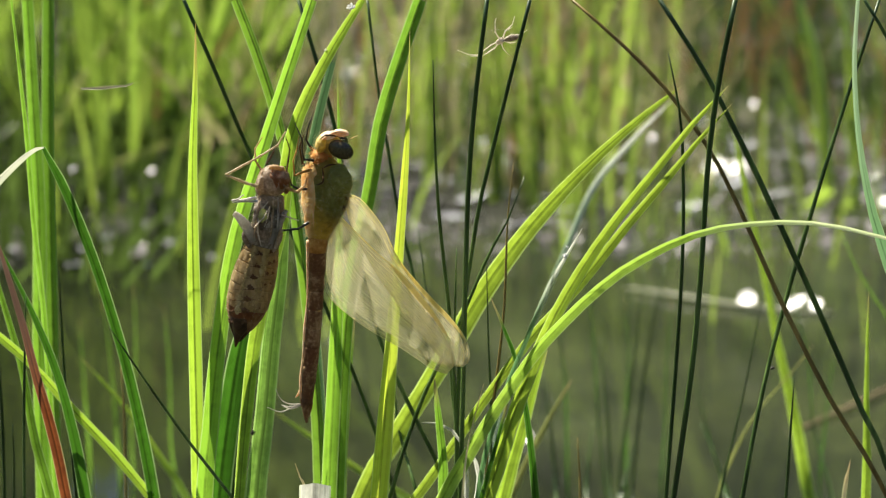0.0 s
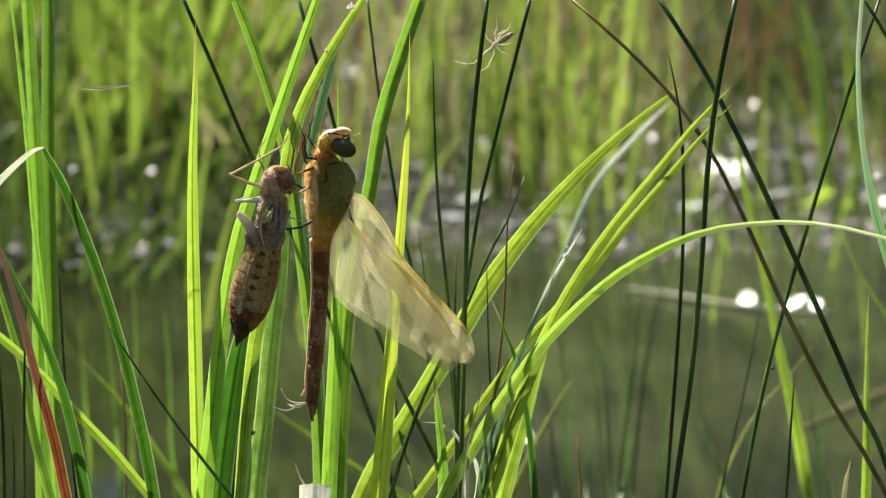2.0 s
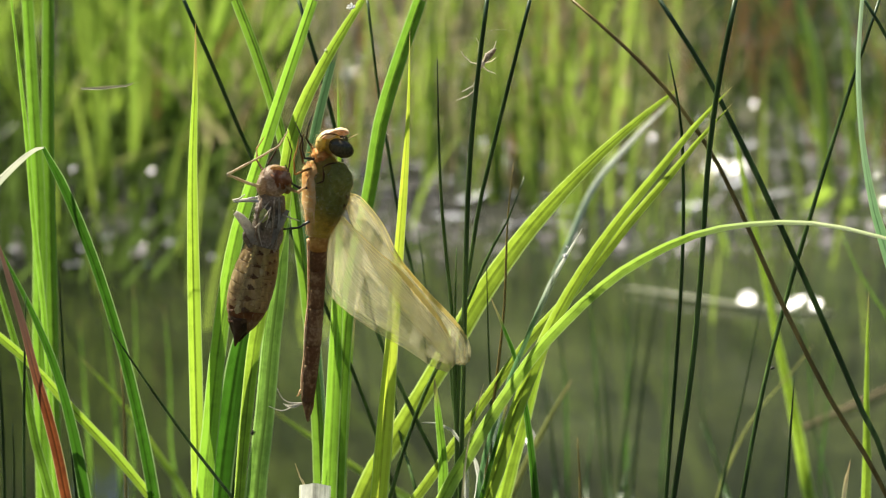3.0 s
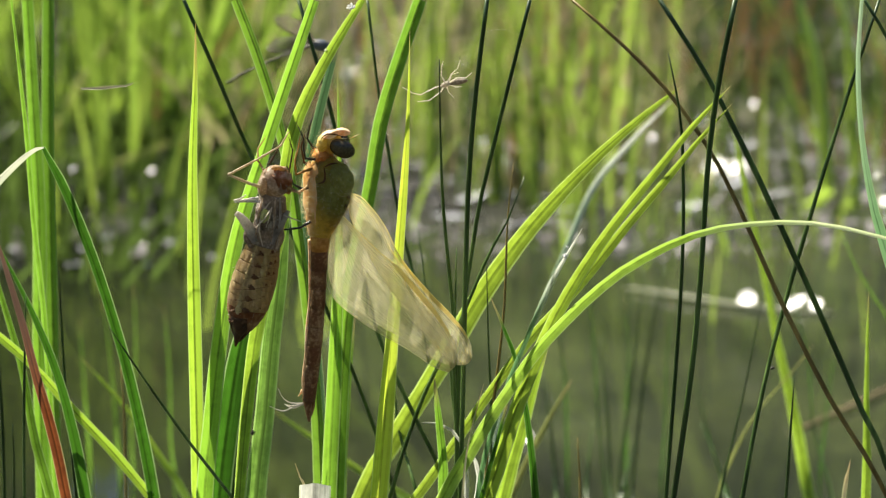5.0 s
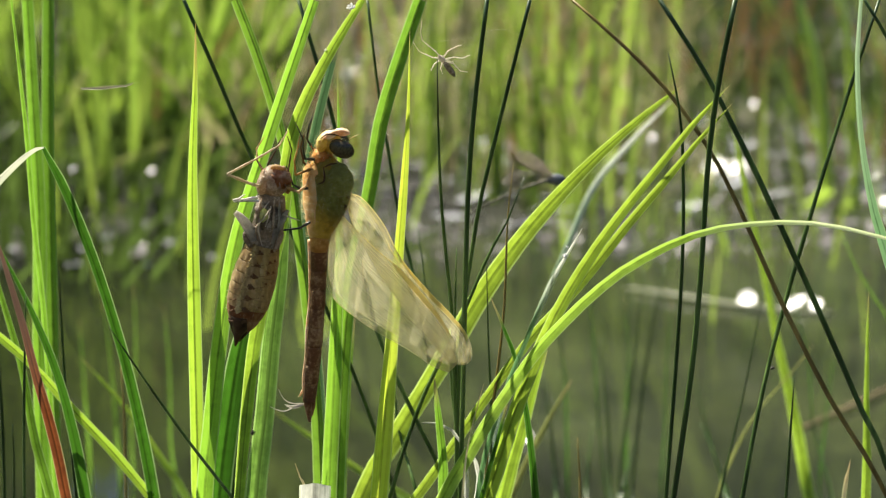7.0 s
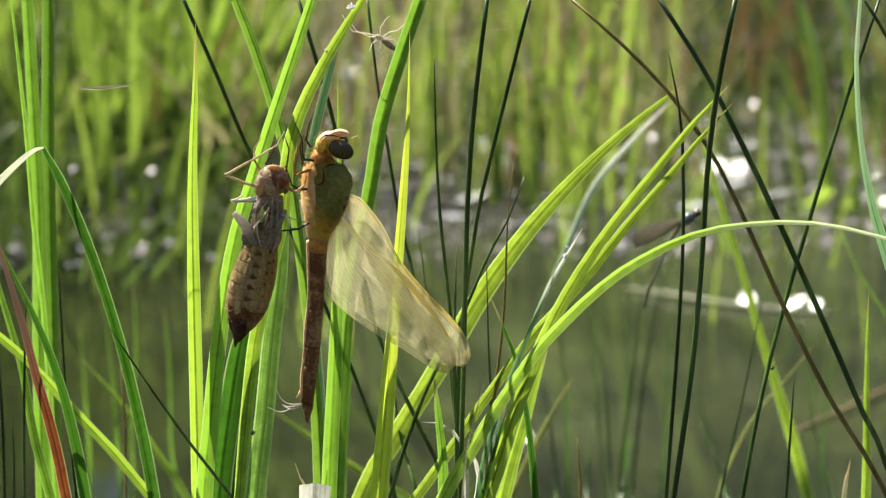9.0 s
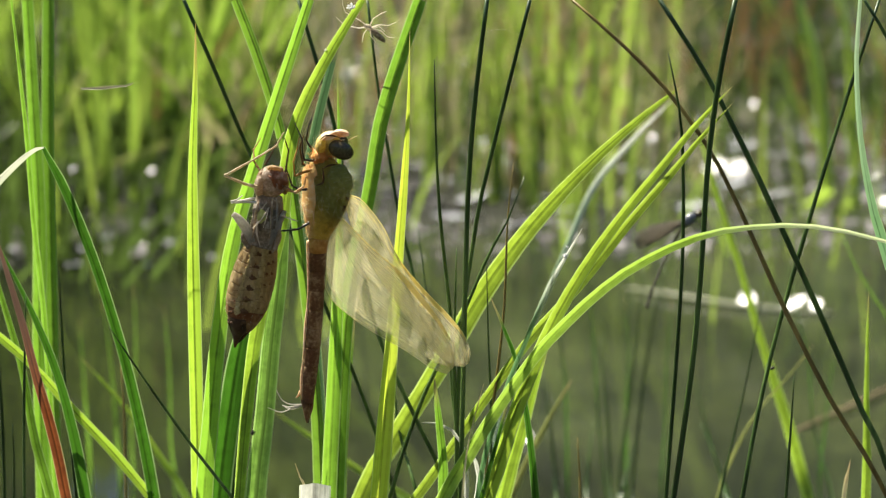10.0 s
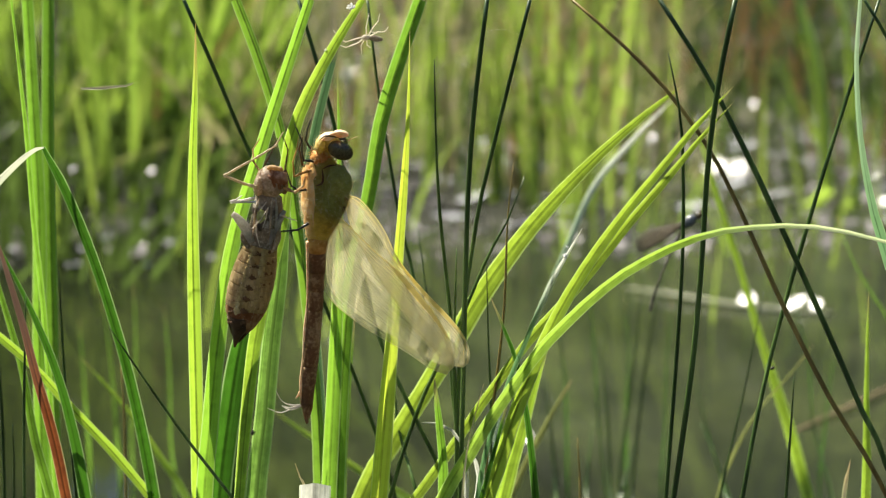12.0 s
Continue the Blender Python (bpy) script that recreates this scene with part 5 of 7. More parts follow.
blade(bank_tuft_thin, tuft_leaf, (2.6, 6.6, 7.2, 6.6, 6.6, 5.9,), ((0.2588, 1.000, 0.1248), (0.2617, 0.973, 0.0957), (0.2632, 0.947, 0.0416), (0.2612, 0.920, 0.0032), (0.2590, 0.926, 0.0016), (0.2187, 0.932, -0.0300)), tip=0, roll=25)
blade(bank_tuft_thin, tuft_dull, (1.9, 5.0, 4.7, 4.7, 4.3,), ((0.2107, 1.000, 0.0838), (0.2045, 0.960, 0.0538), (0.1988, 0.920, 0.0069), (0.1973, 0.926, 0.0035), (0.1747, 0.932, -0.0300)), tip=1, roll=25)
blade(bank_tuft_thin, tuft_leaf, (1.7, 4.6, 4.4, 4.4, 3.9,), ((0.0251, 1.000, 0.1062), (0.0298, 0.960, 0.0611), (0.0315, 0.920, 0.0069), (0.0329, 0.926, 0.0035), (0.0581, 0.932, -0.0300)), tip=1, roll=25)
blade(bank_tuft_thin, tuft_dull, (1.7, 4.6, 4.4, 4.4, 3.9,), ((0.1461, 1.000, 0.1174), (0.1408, 0.960, 0.0722), (0.1372, 0.920, 0.0106), (0.1368, 0.926, 0.0053), (0.1317, 0.932, -0.0300)), tip=1, roll=25)
blade(bank_tuft_thin, tuft_leaf, (1.5, 3.8, 3.6, 3.6, 3.3,), ((0.0163, 1.000, 0.0800), (0.0124, 0.960, 0.0426), (0.0100, 0.920, 0.0032), (0.0116, 0.926, 0.0016), (0.0429, 0.932, -0.0300)), tip=1, roll=25)
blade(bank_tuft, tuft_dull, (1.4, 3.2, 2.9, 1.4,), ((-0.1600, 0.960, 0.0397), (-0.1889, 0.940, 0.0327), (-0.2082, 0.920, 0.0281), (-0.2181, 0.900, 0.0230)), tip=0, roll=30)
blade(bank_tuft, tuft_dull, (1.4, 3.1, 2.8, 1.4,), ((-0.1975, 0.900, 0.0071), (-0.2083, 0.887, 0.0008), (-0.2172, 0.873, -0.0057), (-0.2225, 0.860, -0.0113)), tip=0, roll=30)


# ---- scraps on the water ----
def facing(at, spread=0.0, r=None):
    """Tilts a flat wet scrap so that its sun glint is aimed at EYE, give or take."""
    p = Vector(at)
    half = (SUN + (Vector(EYE) - p).normalized()).normalized()
    if r is not None:
        half = (half + Vector(r.normal(0, spread, 3))).normalized()
    return Vector((0, 0, 1)).rotation_difference(half).to_matrix().to_4x4()


grey_scrap = solid_material("grey_scrap", [(0.3, (0.20, 0.20, 0.20)), (0.7, (0.50, 0.51, 0.54))], 200, 0.45, 0.4, 0.5, 0.0006)
straw_mat = solid_material("bleached_straw", [(0.3, (0.22, 0.23, 0.14)), (0.7, (0.44, 0.45, 0.30))], 300, 0.4, 0.5, 0.3, 0.0003)
dim_scrap = solid_material("dull_scrap", [(0.3, (0.07, 0.07, 0.075)), (0.7, (0.20, 0.20, 0.22))], 200, 0.6, 0.3, 0.5, 0.0006)
wet_mat = solid_material("wet_straw", [(0.3, (0.40, 0.39, 0.36)), (0.7, (0.62, 0.61, 0.58))], 200, 0.30, 0.6, 0.5, 0.0006)
for at, ln, wd, yw in (((0.1825, 1.0294, 0.0000), 0.016, 0.017, 5), ((0.1960, 1.0205, 0.0000), 0.018, 0.018, 20), ((0.1652, 0.6863, 0.0000), 0.009, 0.013, 0),
                       ((0.1897, 0.6793, 0.0000), 0.015, 0.007, 10), ((0.2010, 0.6770, 0.0000), 0.007, 0.008, 0), ((0.0289, 1.0700, 0.0000), 0.006, 0.005, 40),
                       ((0.0004, 1.0367, 0.0000), 0.006, 0.005, 70), ((0.2329, 1.2169, 0.0000), 0.006, 0.005, 0), ((0.2798, 0.9213, 0.0000), 0.010, 0.012, 60),
                       ((-0.0666, 1.2235, 0.0000), 0.008, 0.006, 0),
                       ((-0.1691, 0.7637, 0.0000), 0.003, 0.003, 0), ((0.0368, 0.4500, 0.0000), 0.006, 0.008, 80)):
    floating_leaf("leaf_scrap", "pale wet leaf scrap glinting on the water", (at[0], at[1], max(0.003, ground_height(at[0], at[1]) + 0.006)), ln, wd, yw, facing(at), wet_mat)
for at, ln in (((-0.1817, 0.9000, 0.0284), 0.0032), ((-0.2185, 0.9000, 0.0129), 0.0036), ((-0.2399, 0.9000, 0.0151), 0.0029), ((-0.1769, 0.8068, 0.0040), 0.0032), ((-0.1671, 0.8628, 0.0060), 0.0022), ((-0.2302, 0.9000, 0.0295), 0.0022)):
    floating_leaf("leaf_scrap", "wet leaf scrap glinting in the low growth", at, ln, ln, 20, facing(at), wet_mat)
r = np.random.default_rng(31)
for k in range(48):
    x, y = r.uniform(-0.09, 0.32), r.uniform(0.86, 1.25)
    at = (x, y, max(0.002, ground_height(x, y) + 0.002))
    floating_leaf("leaf_scrap", "pale wet leaf scrap glinting on the water", at, r.uniform(0.010, 0.030), r.uniform(0.005, 0.012), r.uniform(-30, 30), pose(0, 0, 0, r.normal(0, 7), r.normal(0, 7), 0) if k % 6 else facing(at, 0.3, r), grey_scrap)
for k in range(60):
    x, y = r.uniform(-0.34, 0.36), r.uniform(0.86, 1.3)
    at = (x, y, max(0.002, ground_height(x, y) + 0.002))
    floating_leaf("leaf_scrap", "sodden brown leaf scrap lying in the shallows", at, r.uniform(0.008, 0.022), r.uniform(0.0025, 0.005), r.uniform(-40, 40), facing(at, 0.5, r), litter_mat)
for at, ln, wd in (((-0.0073, 1.0469, 0.0300), 0.020, 0.010), ((0.0213, 1.0307, 0.0200), 0.024, 0.012), ((-0.0044, 0.9625, 0.0040), 0.022, 0.010), ((0.0243, 0.9659, 0.0040), 0.020, 0.012),
                   ((0.0438, 0.9409, 0.0040), 0.026, 0.009), ((0.0056, 0.8817, 0.0020), 0.024, 0.009), ((-0.0145, 0.9904, 0.0100), 0.018, 0.010), ((0.0456, 1.0119, 0.0200), 0.016, 0.008),
                   ((0.0694, 0.9021, 0.0030), 0.026, 0.010), ((-0.0354, 1.0119, 0.0200), 0.016, 0.010), ((0.1103, 0.9904, 0.0100), 0.022, 0.010), ((0.2255, 1.0174, 0.0150), 0.026, 0.012),
                   ((0.2413, 1.0078, 0.0120), 0.020, 0.010), ((0.2087, 0.9409, 0.0040), 0.030, 0.010), ((0.0813, 0.9659, 0.0040), 0.020, 0.010), ((-0.0709, 1.0529, 0.0300), 0.016, 0.010)):
    floating_leaf("leaf_scrap", "pale grey wet leaf scrap at the waterline", (at[0], at[1], max(at[2], ground_height(at[0], at[1]) + 0.003)), ln, 0.6 * wd, r.uniform(-12, 12), pose(0, 0, 0, r.normal(4, 6), r.normal(0, 6), 0), grey_scrap)
for at, ln in (((-0.2199, 0.7861, 0.0020), 0.010), ((-0.2112, 0.8065, 0.0020), 0.009), ((-0.2015, 0.8346, 0.0020), 0.010), ((-0.1844, 0.7997, 0.0020), 0.008), ((-0.1627, 0.8205, 0.0020), 0.008),
               ((-0.2522, 0.7929, 0.0020), 0.008), ((-0.1828, 0.8637, 0.0020), 0.010), ((-0.1328, 0.7861, 0.0020), 0.008), ((-0.2125, 0.7689, 0.0020), 0.009)):
    floating_leaf("leaf_scrap", "dull grey leaf scrap at the waterline", (at[0], at[1], max(at[2], ground_height(at[0], at[1]) + 0.003)), ln, 0.8 * ln, r.uniform(-40, 40), pose(0, 0, 0, 10, 0, 0), dim_scrap)
rust_leaf = solid_material("rusty_leaf", [(0.3, (0.12, 0.045, 0.018)), (0.7, (0.30, 0.12, 0.05))], 160, 0.5, 0.3, 0.5, 0.0008)
for at, ln, yw in (((0.0948, 1.1218, 0.0070), 0.030, 70), ((0.1201, 1.1652, 0.0065), 0.022, 20), ((-0.1956, 1.1841, 0.0264), 0.026, 100), ((0.1397, 1.2827, 0.0125), 0.020, 80), ((0.1755, 1.2323, 0.0071), 0.018, 90), ((-0.0389, 1.1792, 0.0261), 0.024, 40)):
    floating_leaf("dead_leaf", "rusty red dead leaf caught in the bank grass", (at[0], at[1], at[2] + 0.006), ln, 0.5 * ln, yw, pose(0, 0, 0, 35, 0, 0), rust_leaf, 0.4)


def litter():
    """Rotting leaf bits strewn over mud and shallows."""
    verts, faces = [], []
    for k in range(3500):
        x, y = (r.uniform(-0.5, 0.5), r.uniform(0.78, 1.5)) if k < 2400 else (r.uniform(-0.15, 0.12), r.uniform(0.84, 1.62))
        if 2400 <= k < 3000 and not bare(x, y):
            continue
        if glade(x, y) and y > 1.22 or r.uniform() > (0.7 if x < -0.12 else 1.0) * (0.45 + 0.9 * (0.5 + noise.noise(Vector((x * 7, y * 12, 5))))):
            continue
        c = Vector((x, y, max(0.001, ground_height(x, y)) + 0.002))
        m = facing(c, 0.7, r) @ pose(0, 0, 0, 0, 0, r.uniform(0, 360))
        ln, wd = r.uniform(0.004, 0.018), r.uniform(0.002, 0.006)
        b0 = len(verts)
        for px, py, pz in ((-0.5, 0, 0.1), (-0.2, -0.5, 0), (0.25, -0.42, 0.05), (0.5, 0.05, 0.15), (0.2, 0.5, 0), (-0.25, 0.45, 0.05)):
            verts.append(c + m.to_3x3() @ Vector((px * ln, py * wd, pz * wd)))
        faces.append(tuple(range(b0, b0 + 6)))
    return tagged(link("leaf_litter", verts, faces, strewn_mat, smooth=False), "grey and brown rotting leaf litter at the waterline", "leaf litter", kind="stuff")


strewn_mat = leaf_material("strewn_litter", (0.045, 0.043, 0.035), (0.38, 0.355, 0.35), 0.35, (0.17, 0.155, 0.15), rough=0.5, island=True, wither_or_glare=(-2.0, -1.0, (0.3, 0.3, 0.3), (0.3, 0.3, 0.3)))
litter()
v, f = tube_mesh([(0.1007, 0.7182, 0.0020), (0.1284, 0.6952, 0.0030), (0.1575, 0.6790, 0.0020), (0.2089, 0.6654, 0.0010)], (0.0004, 0.0013, 0.0018, 0.0010), 8, 24, 0.5)
tagged(link("straw", v, f, straw_mat), "pale wet straw floating on the pond", "straw", "scraps on the water")


reed_mat = solid_material("tan_reed", [(0.3, (0.26, 0.19, 0.10)), (0.7, (0.46, 0.36, 0.20))], 200, 0.5, 0.3, 0.4, 0.0006)
v, f = tube_mesh([(0.1579, 0.4639, 0.0000), (0.1805, 0.4855, 0.0020), (0.1995, 0.5060, 0.0030), (0.2388, 0.5584, 0.0020)], (0.0005, 0.0012, 0.0014, 0.0012), 8, 24, 0.5)
tagged(link("reed", v, f, reed_mat), "tan dead reed floating low in the pond", "reed", "scraps on the water")


# ---- the two skins and the dragonfly ----
def tube(name, points, radii, mat, parent, label="", ring=10, segments=24, flat=1.0, jointed=False):
    """A tapered rounded tube; millimetres in the thing's own space. jointed: straight limbs with knees."""
    if jointed:
        p, q, ps, qs = [np.array(k, float) for k in points], list(radii), [], []
        for k in range(len(p) - 1):
            for s, swell in ((0.0, 1.25), (0.12, 0.8), (0.4, 1.0), (0.88, 0.75)):
                ps.append(p[k] * (1 - s) + p[k + 1] * s)
                qs.append((q[k] * (1 - s) + q[k + 1] * s) * swell)
        points, radii = ps + [p[-1]], qs + [q[-1]]
        segments = 10 * len(p)
    v, f = tube_mesh(points, radii, ring, segments, flat)
    return link(name, [q * 0.001 for q in v], f, mat, parent, label)


def ball(name, at, size, mat, parent, label="", turn=(0, 0, 0), lumps=0.0):
    bm = bmesh.new()
    bmesh.ops.create_uvsphere(bm, u_segments=24, v_segments=16, radius=1.0)
    m = Matrix.Translation(Vector(at) * 0.001) @ pose(0, 0, 0, *turn) @ Matrix.Diagonal((*(0.001 * s for s in size), 1))
    for q in bm.verts:
        q.co *= 1 + lumps * noise.noise(q.co * 2.5)
        q.co = m @ q.co
    return part(name, bm, mat, parent, label)


def segments_of(name, points, radii, count, mat, parent, flare=0.06, ring=16, gap=0.02, flat=1.0):
    """A ringed body: each ring a part that swells towards its hind edge."""
    c = spline([(*p, q) for p, q in zip(points, radii)], count * 8 + 1)
    for k in range(count):
        s = c[k * 8:k * 8 + 9].copy()
        rr = s[:, 3] * (1 + flare * np.array([-0.9, -0.3, 0.2, 0.4, 0.5, 0.6, 0.8, 1.0, -0.2]))
        s[0, :3] += (s[1, :3] - s[0, :3]) * gap
        tube(name, s[:, :3], rr, mat, parent, ring=ring, segments=10, flat=flat)
    return c


chitin_olive = blend_skin("olive_amber_chitin", [(0.25, (0.050, 0.065, 0.016)), (0.5, (0.15, 0.175, 0.045)), (0.78, (0.34, 0.36, 0.11))], [(0.25, (0.30, 0.17, 0.02)), (0.5, (0.62, 0.41, 0.06)), (0.78, (0.82, 0.60, 0.13))], [(0.25, (0.66, 0.34, 0.10)), (0.5, (0.88, 0.57, 0.26)), (0.78, (0.93, 0.76, 0.50))], (0.86, 0.68, 0.14), 0.32, 800)
chitin_down = skin_material("pale_down", [(0.3, (0.55, 0.44, 0.24)), (0.7, (0.82, 0.72, 0.48))], (0.9, 0.78, 0.5), 0.5, 300)
chitin_face = skin_material("yellow_face_chitin", [(0.28, (0.36, 0.25, 0.05)), (0.5, (0.62, 0.48, 0.13)), (0.72, (0.84, 0.74, 0.38))], (0.9, 0.72, 0.2), 0.35, 700)
chitin_pale = skin_material("pale_orange_chitin", [(0.25, (0.58, 0.34, 0.16)), (0.5, (0.84, 0.60, 0.36)), (0.75, (0.92, 0.80, 0.60))], (0.9, 0.55, 0.22), 0.25, 900)
chitin_lip = skin_material("orange_chitin", [(0.25, (0.45, 0.16, 0.03)), (0.75, (0.80, 0.42, 0.12))], (0.9, 0.4, 0.1), 0.2, 900)
chitin_brown = skin_material("brown_chitin", [(0.25, (0.040, 0.020, 0.010)), (0.5, (0.12, 0.064, 0.030)), (0.75, (0.40, 0.27, 0.14))], (0.6, 0.32, 0.12), 0.20, 1300)
chitin_milk = skin_material("milky_chitin", [(0.25, (0.62, 0.46, 0.32)), (0.75, (0.90, 0.82, 0.70))], (0.9, 0.75, 0.5), 0.25, 900)
chitin_orange = skin_material("light_orange_chitin", [(0.25, (0.62, 0.30, 0.08)), (0.5, (0.86, 0.54, 0.20)), (0.78, (0.93, 0.74, 0.44))], (0.95, 0.6, 0.2), 0.3, 420)
chitin_waist = skin_material("amber_brown_chitin", [(0.25, (0.16, 0.075, 0.016)), (0.5, (0.34, 0.18, 0.045)), (0.75, (0.60, 0.40, 0.13))], (0.8, 0.45, 0.1), 0.25, 700)
chitin_dusk = skin_material("dusky_chitin", [(0.25, (0.04, 0.02, 0.008)), (0.75, (0.12, 0.07, 0.025))], (0.3, 0.15, 0.04), 0.2, 900)
chitin_black = solid_material("black_chitin", [(0.3, (0.010, 0.008, 0.006)), (0.7, (0.035, 0.026, 0.018))], 900, 0.35, 0.5, 0.2, 0.0001)
eye_mat = solid_material("compound_eye", [(0.3, (0.045, 0.034, 0.015)), (0.7, (0.10, 0.078, 0.034))], 2500, 0.26, 0.45, 0.3, 0.00005)
husk = skin_material("husk_brown", [(0.22, (0.06, 0.027, 0.010)), (0.48, (0.27, 0.155, 0.06)), (0.72, (0.70, 0.52, 0.28))], (0.8, 0.55, 0.26), 0.35, 1900)
husk_streaked = skin_material("husk_streaked", [(0.26, (0.060, 0.041, 0.020)), (0.48, (0.25, 0.180, 0.083)), (0.70, (0.56, 0.43, 0.22))], (0.80, 0.60, 0.30), 0.42, 1200)
husk_russet = skin_material("husk_russet", [(0.26, (0.035, 0.013, 0.006)), (0.5, (0.15, 0.062, 0.025)), (0.72, (0.42, 0.25, 0.12))], (0.6, 0.28, 0.1), 0.3, 900)
for k in (husk_streaked, husk_russet):
    next(q for q in k.node_tree.nodes if q.type == "MAPPING").inputs["Scale"].default_value = (1.0, 1.0, 0.38)
husk_mark = skin_material("husk_marking", [(0.3, (0.08, 0.040, 0.018)), (0.7, (0.22, 0.125, 0.06))], (0.35, 0.18, 0.07), 0.3, 1000)
husk_tan = skin_material("husk_tan", [(0.25, (0.10, 0.066, 0.043)), (0.5, (0.31, 0.235, 0.165)), (0.75, (0.74, 0.67, 0.56))], (0.85, 0.68, 0.46), 0.4, 1700)
husk_red = skin_material("husk_red", [(0.25, (0.08, 0.032, 0.016)), (0.5, (0.20, 0.096, 0.052)), (0.75, (0.56, 0.42, 0.30))], (0.8, 0.4, 0.16), 0.35, 900)
husk_ash = skin_material("husk_ash", [(0.25, (0.11, 0.092, 0.075)), (0.7, (0.56, 0.52, 0.46))], (0.66, 0.62, 0.54), 0.5, 1500)
husk_stripe = skin_material("husk_stripe", [(0.25, (0.28, 0.20, 0.07)), (0.5, (0.52, 0.41, 0.17)), (0.75, (0.72, 0.62, 0.33))], (0.8, 0.6, 0.28), 0.35, 800)
husk_straw = skin_material("husk_straw", [(0.28, (0.20, 0.15, 0.085)), (0.5, (0.42, 0.34, 0.21)), (0.72, (0.66, 0.58, 0.42))], (0.7, 0.58, 0.36), 0.4, 1000)
husk_leaf_patch = skin_material("husk_leaf_patch", [(0.3, (0.42, 0.42, 0.14)), (0.7, (0.70, 0.70, 0.34))], (0.75, 0.8, 0.3), 0.4, 900)
husk_dark = skin_material("husk_dark", [(0.3, (0.022, 0.012, 0.007)), (0.7, (0.10, 0.055, 0.028))], (0.20, 0.09, 0.03), 0.3, 1000)
husk_pale = skin_material("husk_pale", [(0.25, (0.40, 0.35, 0.28)), (0.7, (0.80, 0.76, 0.68))], (0.8, 0.72, 0.58), 0.5, 900)
husk_grey = skin_material("husk_mottled", [(0.24, (0.045, 0.034, 0.027)), (0.5, (0.17, 0.135, 0.105)), (0.80, (0.62, 0.56, 0.48))], (0.55, 0.46, 0.34), 0.28, 1700)
thread_mat = skin_material("white_thread", [(0.3, (0.62, 0.58, 0.52)), (0.7, (0.80, 0.77, 0.70))], (0.7, 0.65, 0.6), 0.4, 300)
film_mat = membrane_material("wing_film", (0.88, 0.83, 0.60), (0.97, 0.97, 0.94), 0.2, 0.23)
gold_mat = membrane_material("golden_film", (0.97, 0.80, 0.34), (0.97, 0.94, 0.80), 0.25, 0.74)
vein_mat = skin_material("wing_vein", [(0.3, (0.56, 0.50, 0.28)), (0.7, (0.82, 0.77, 0.54))], (0.92, 0.86, 0.58), 0.55, 300)
costa_mat = skin_material("golden_vein", [(0.3, (0.84, 0.72, 0.34)), (0.7, (0.95, 0.88, 0.56))], (0.98, 0.90, 0.52), 0.75, 300)


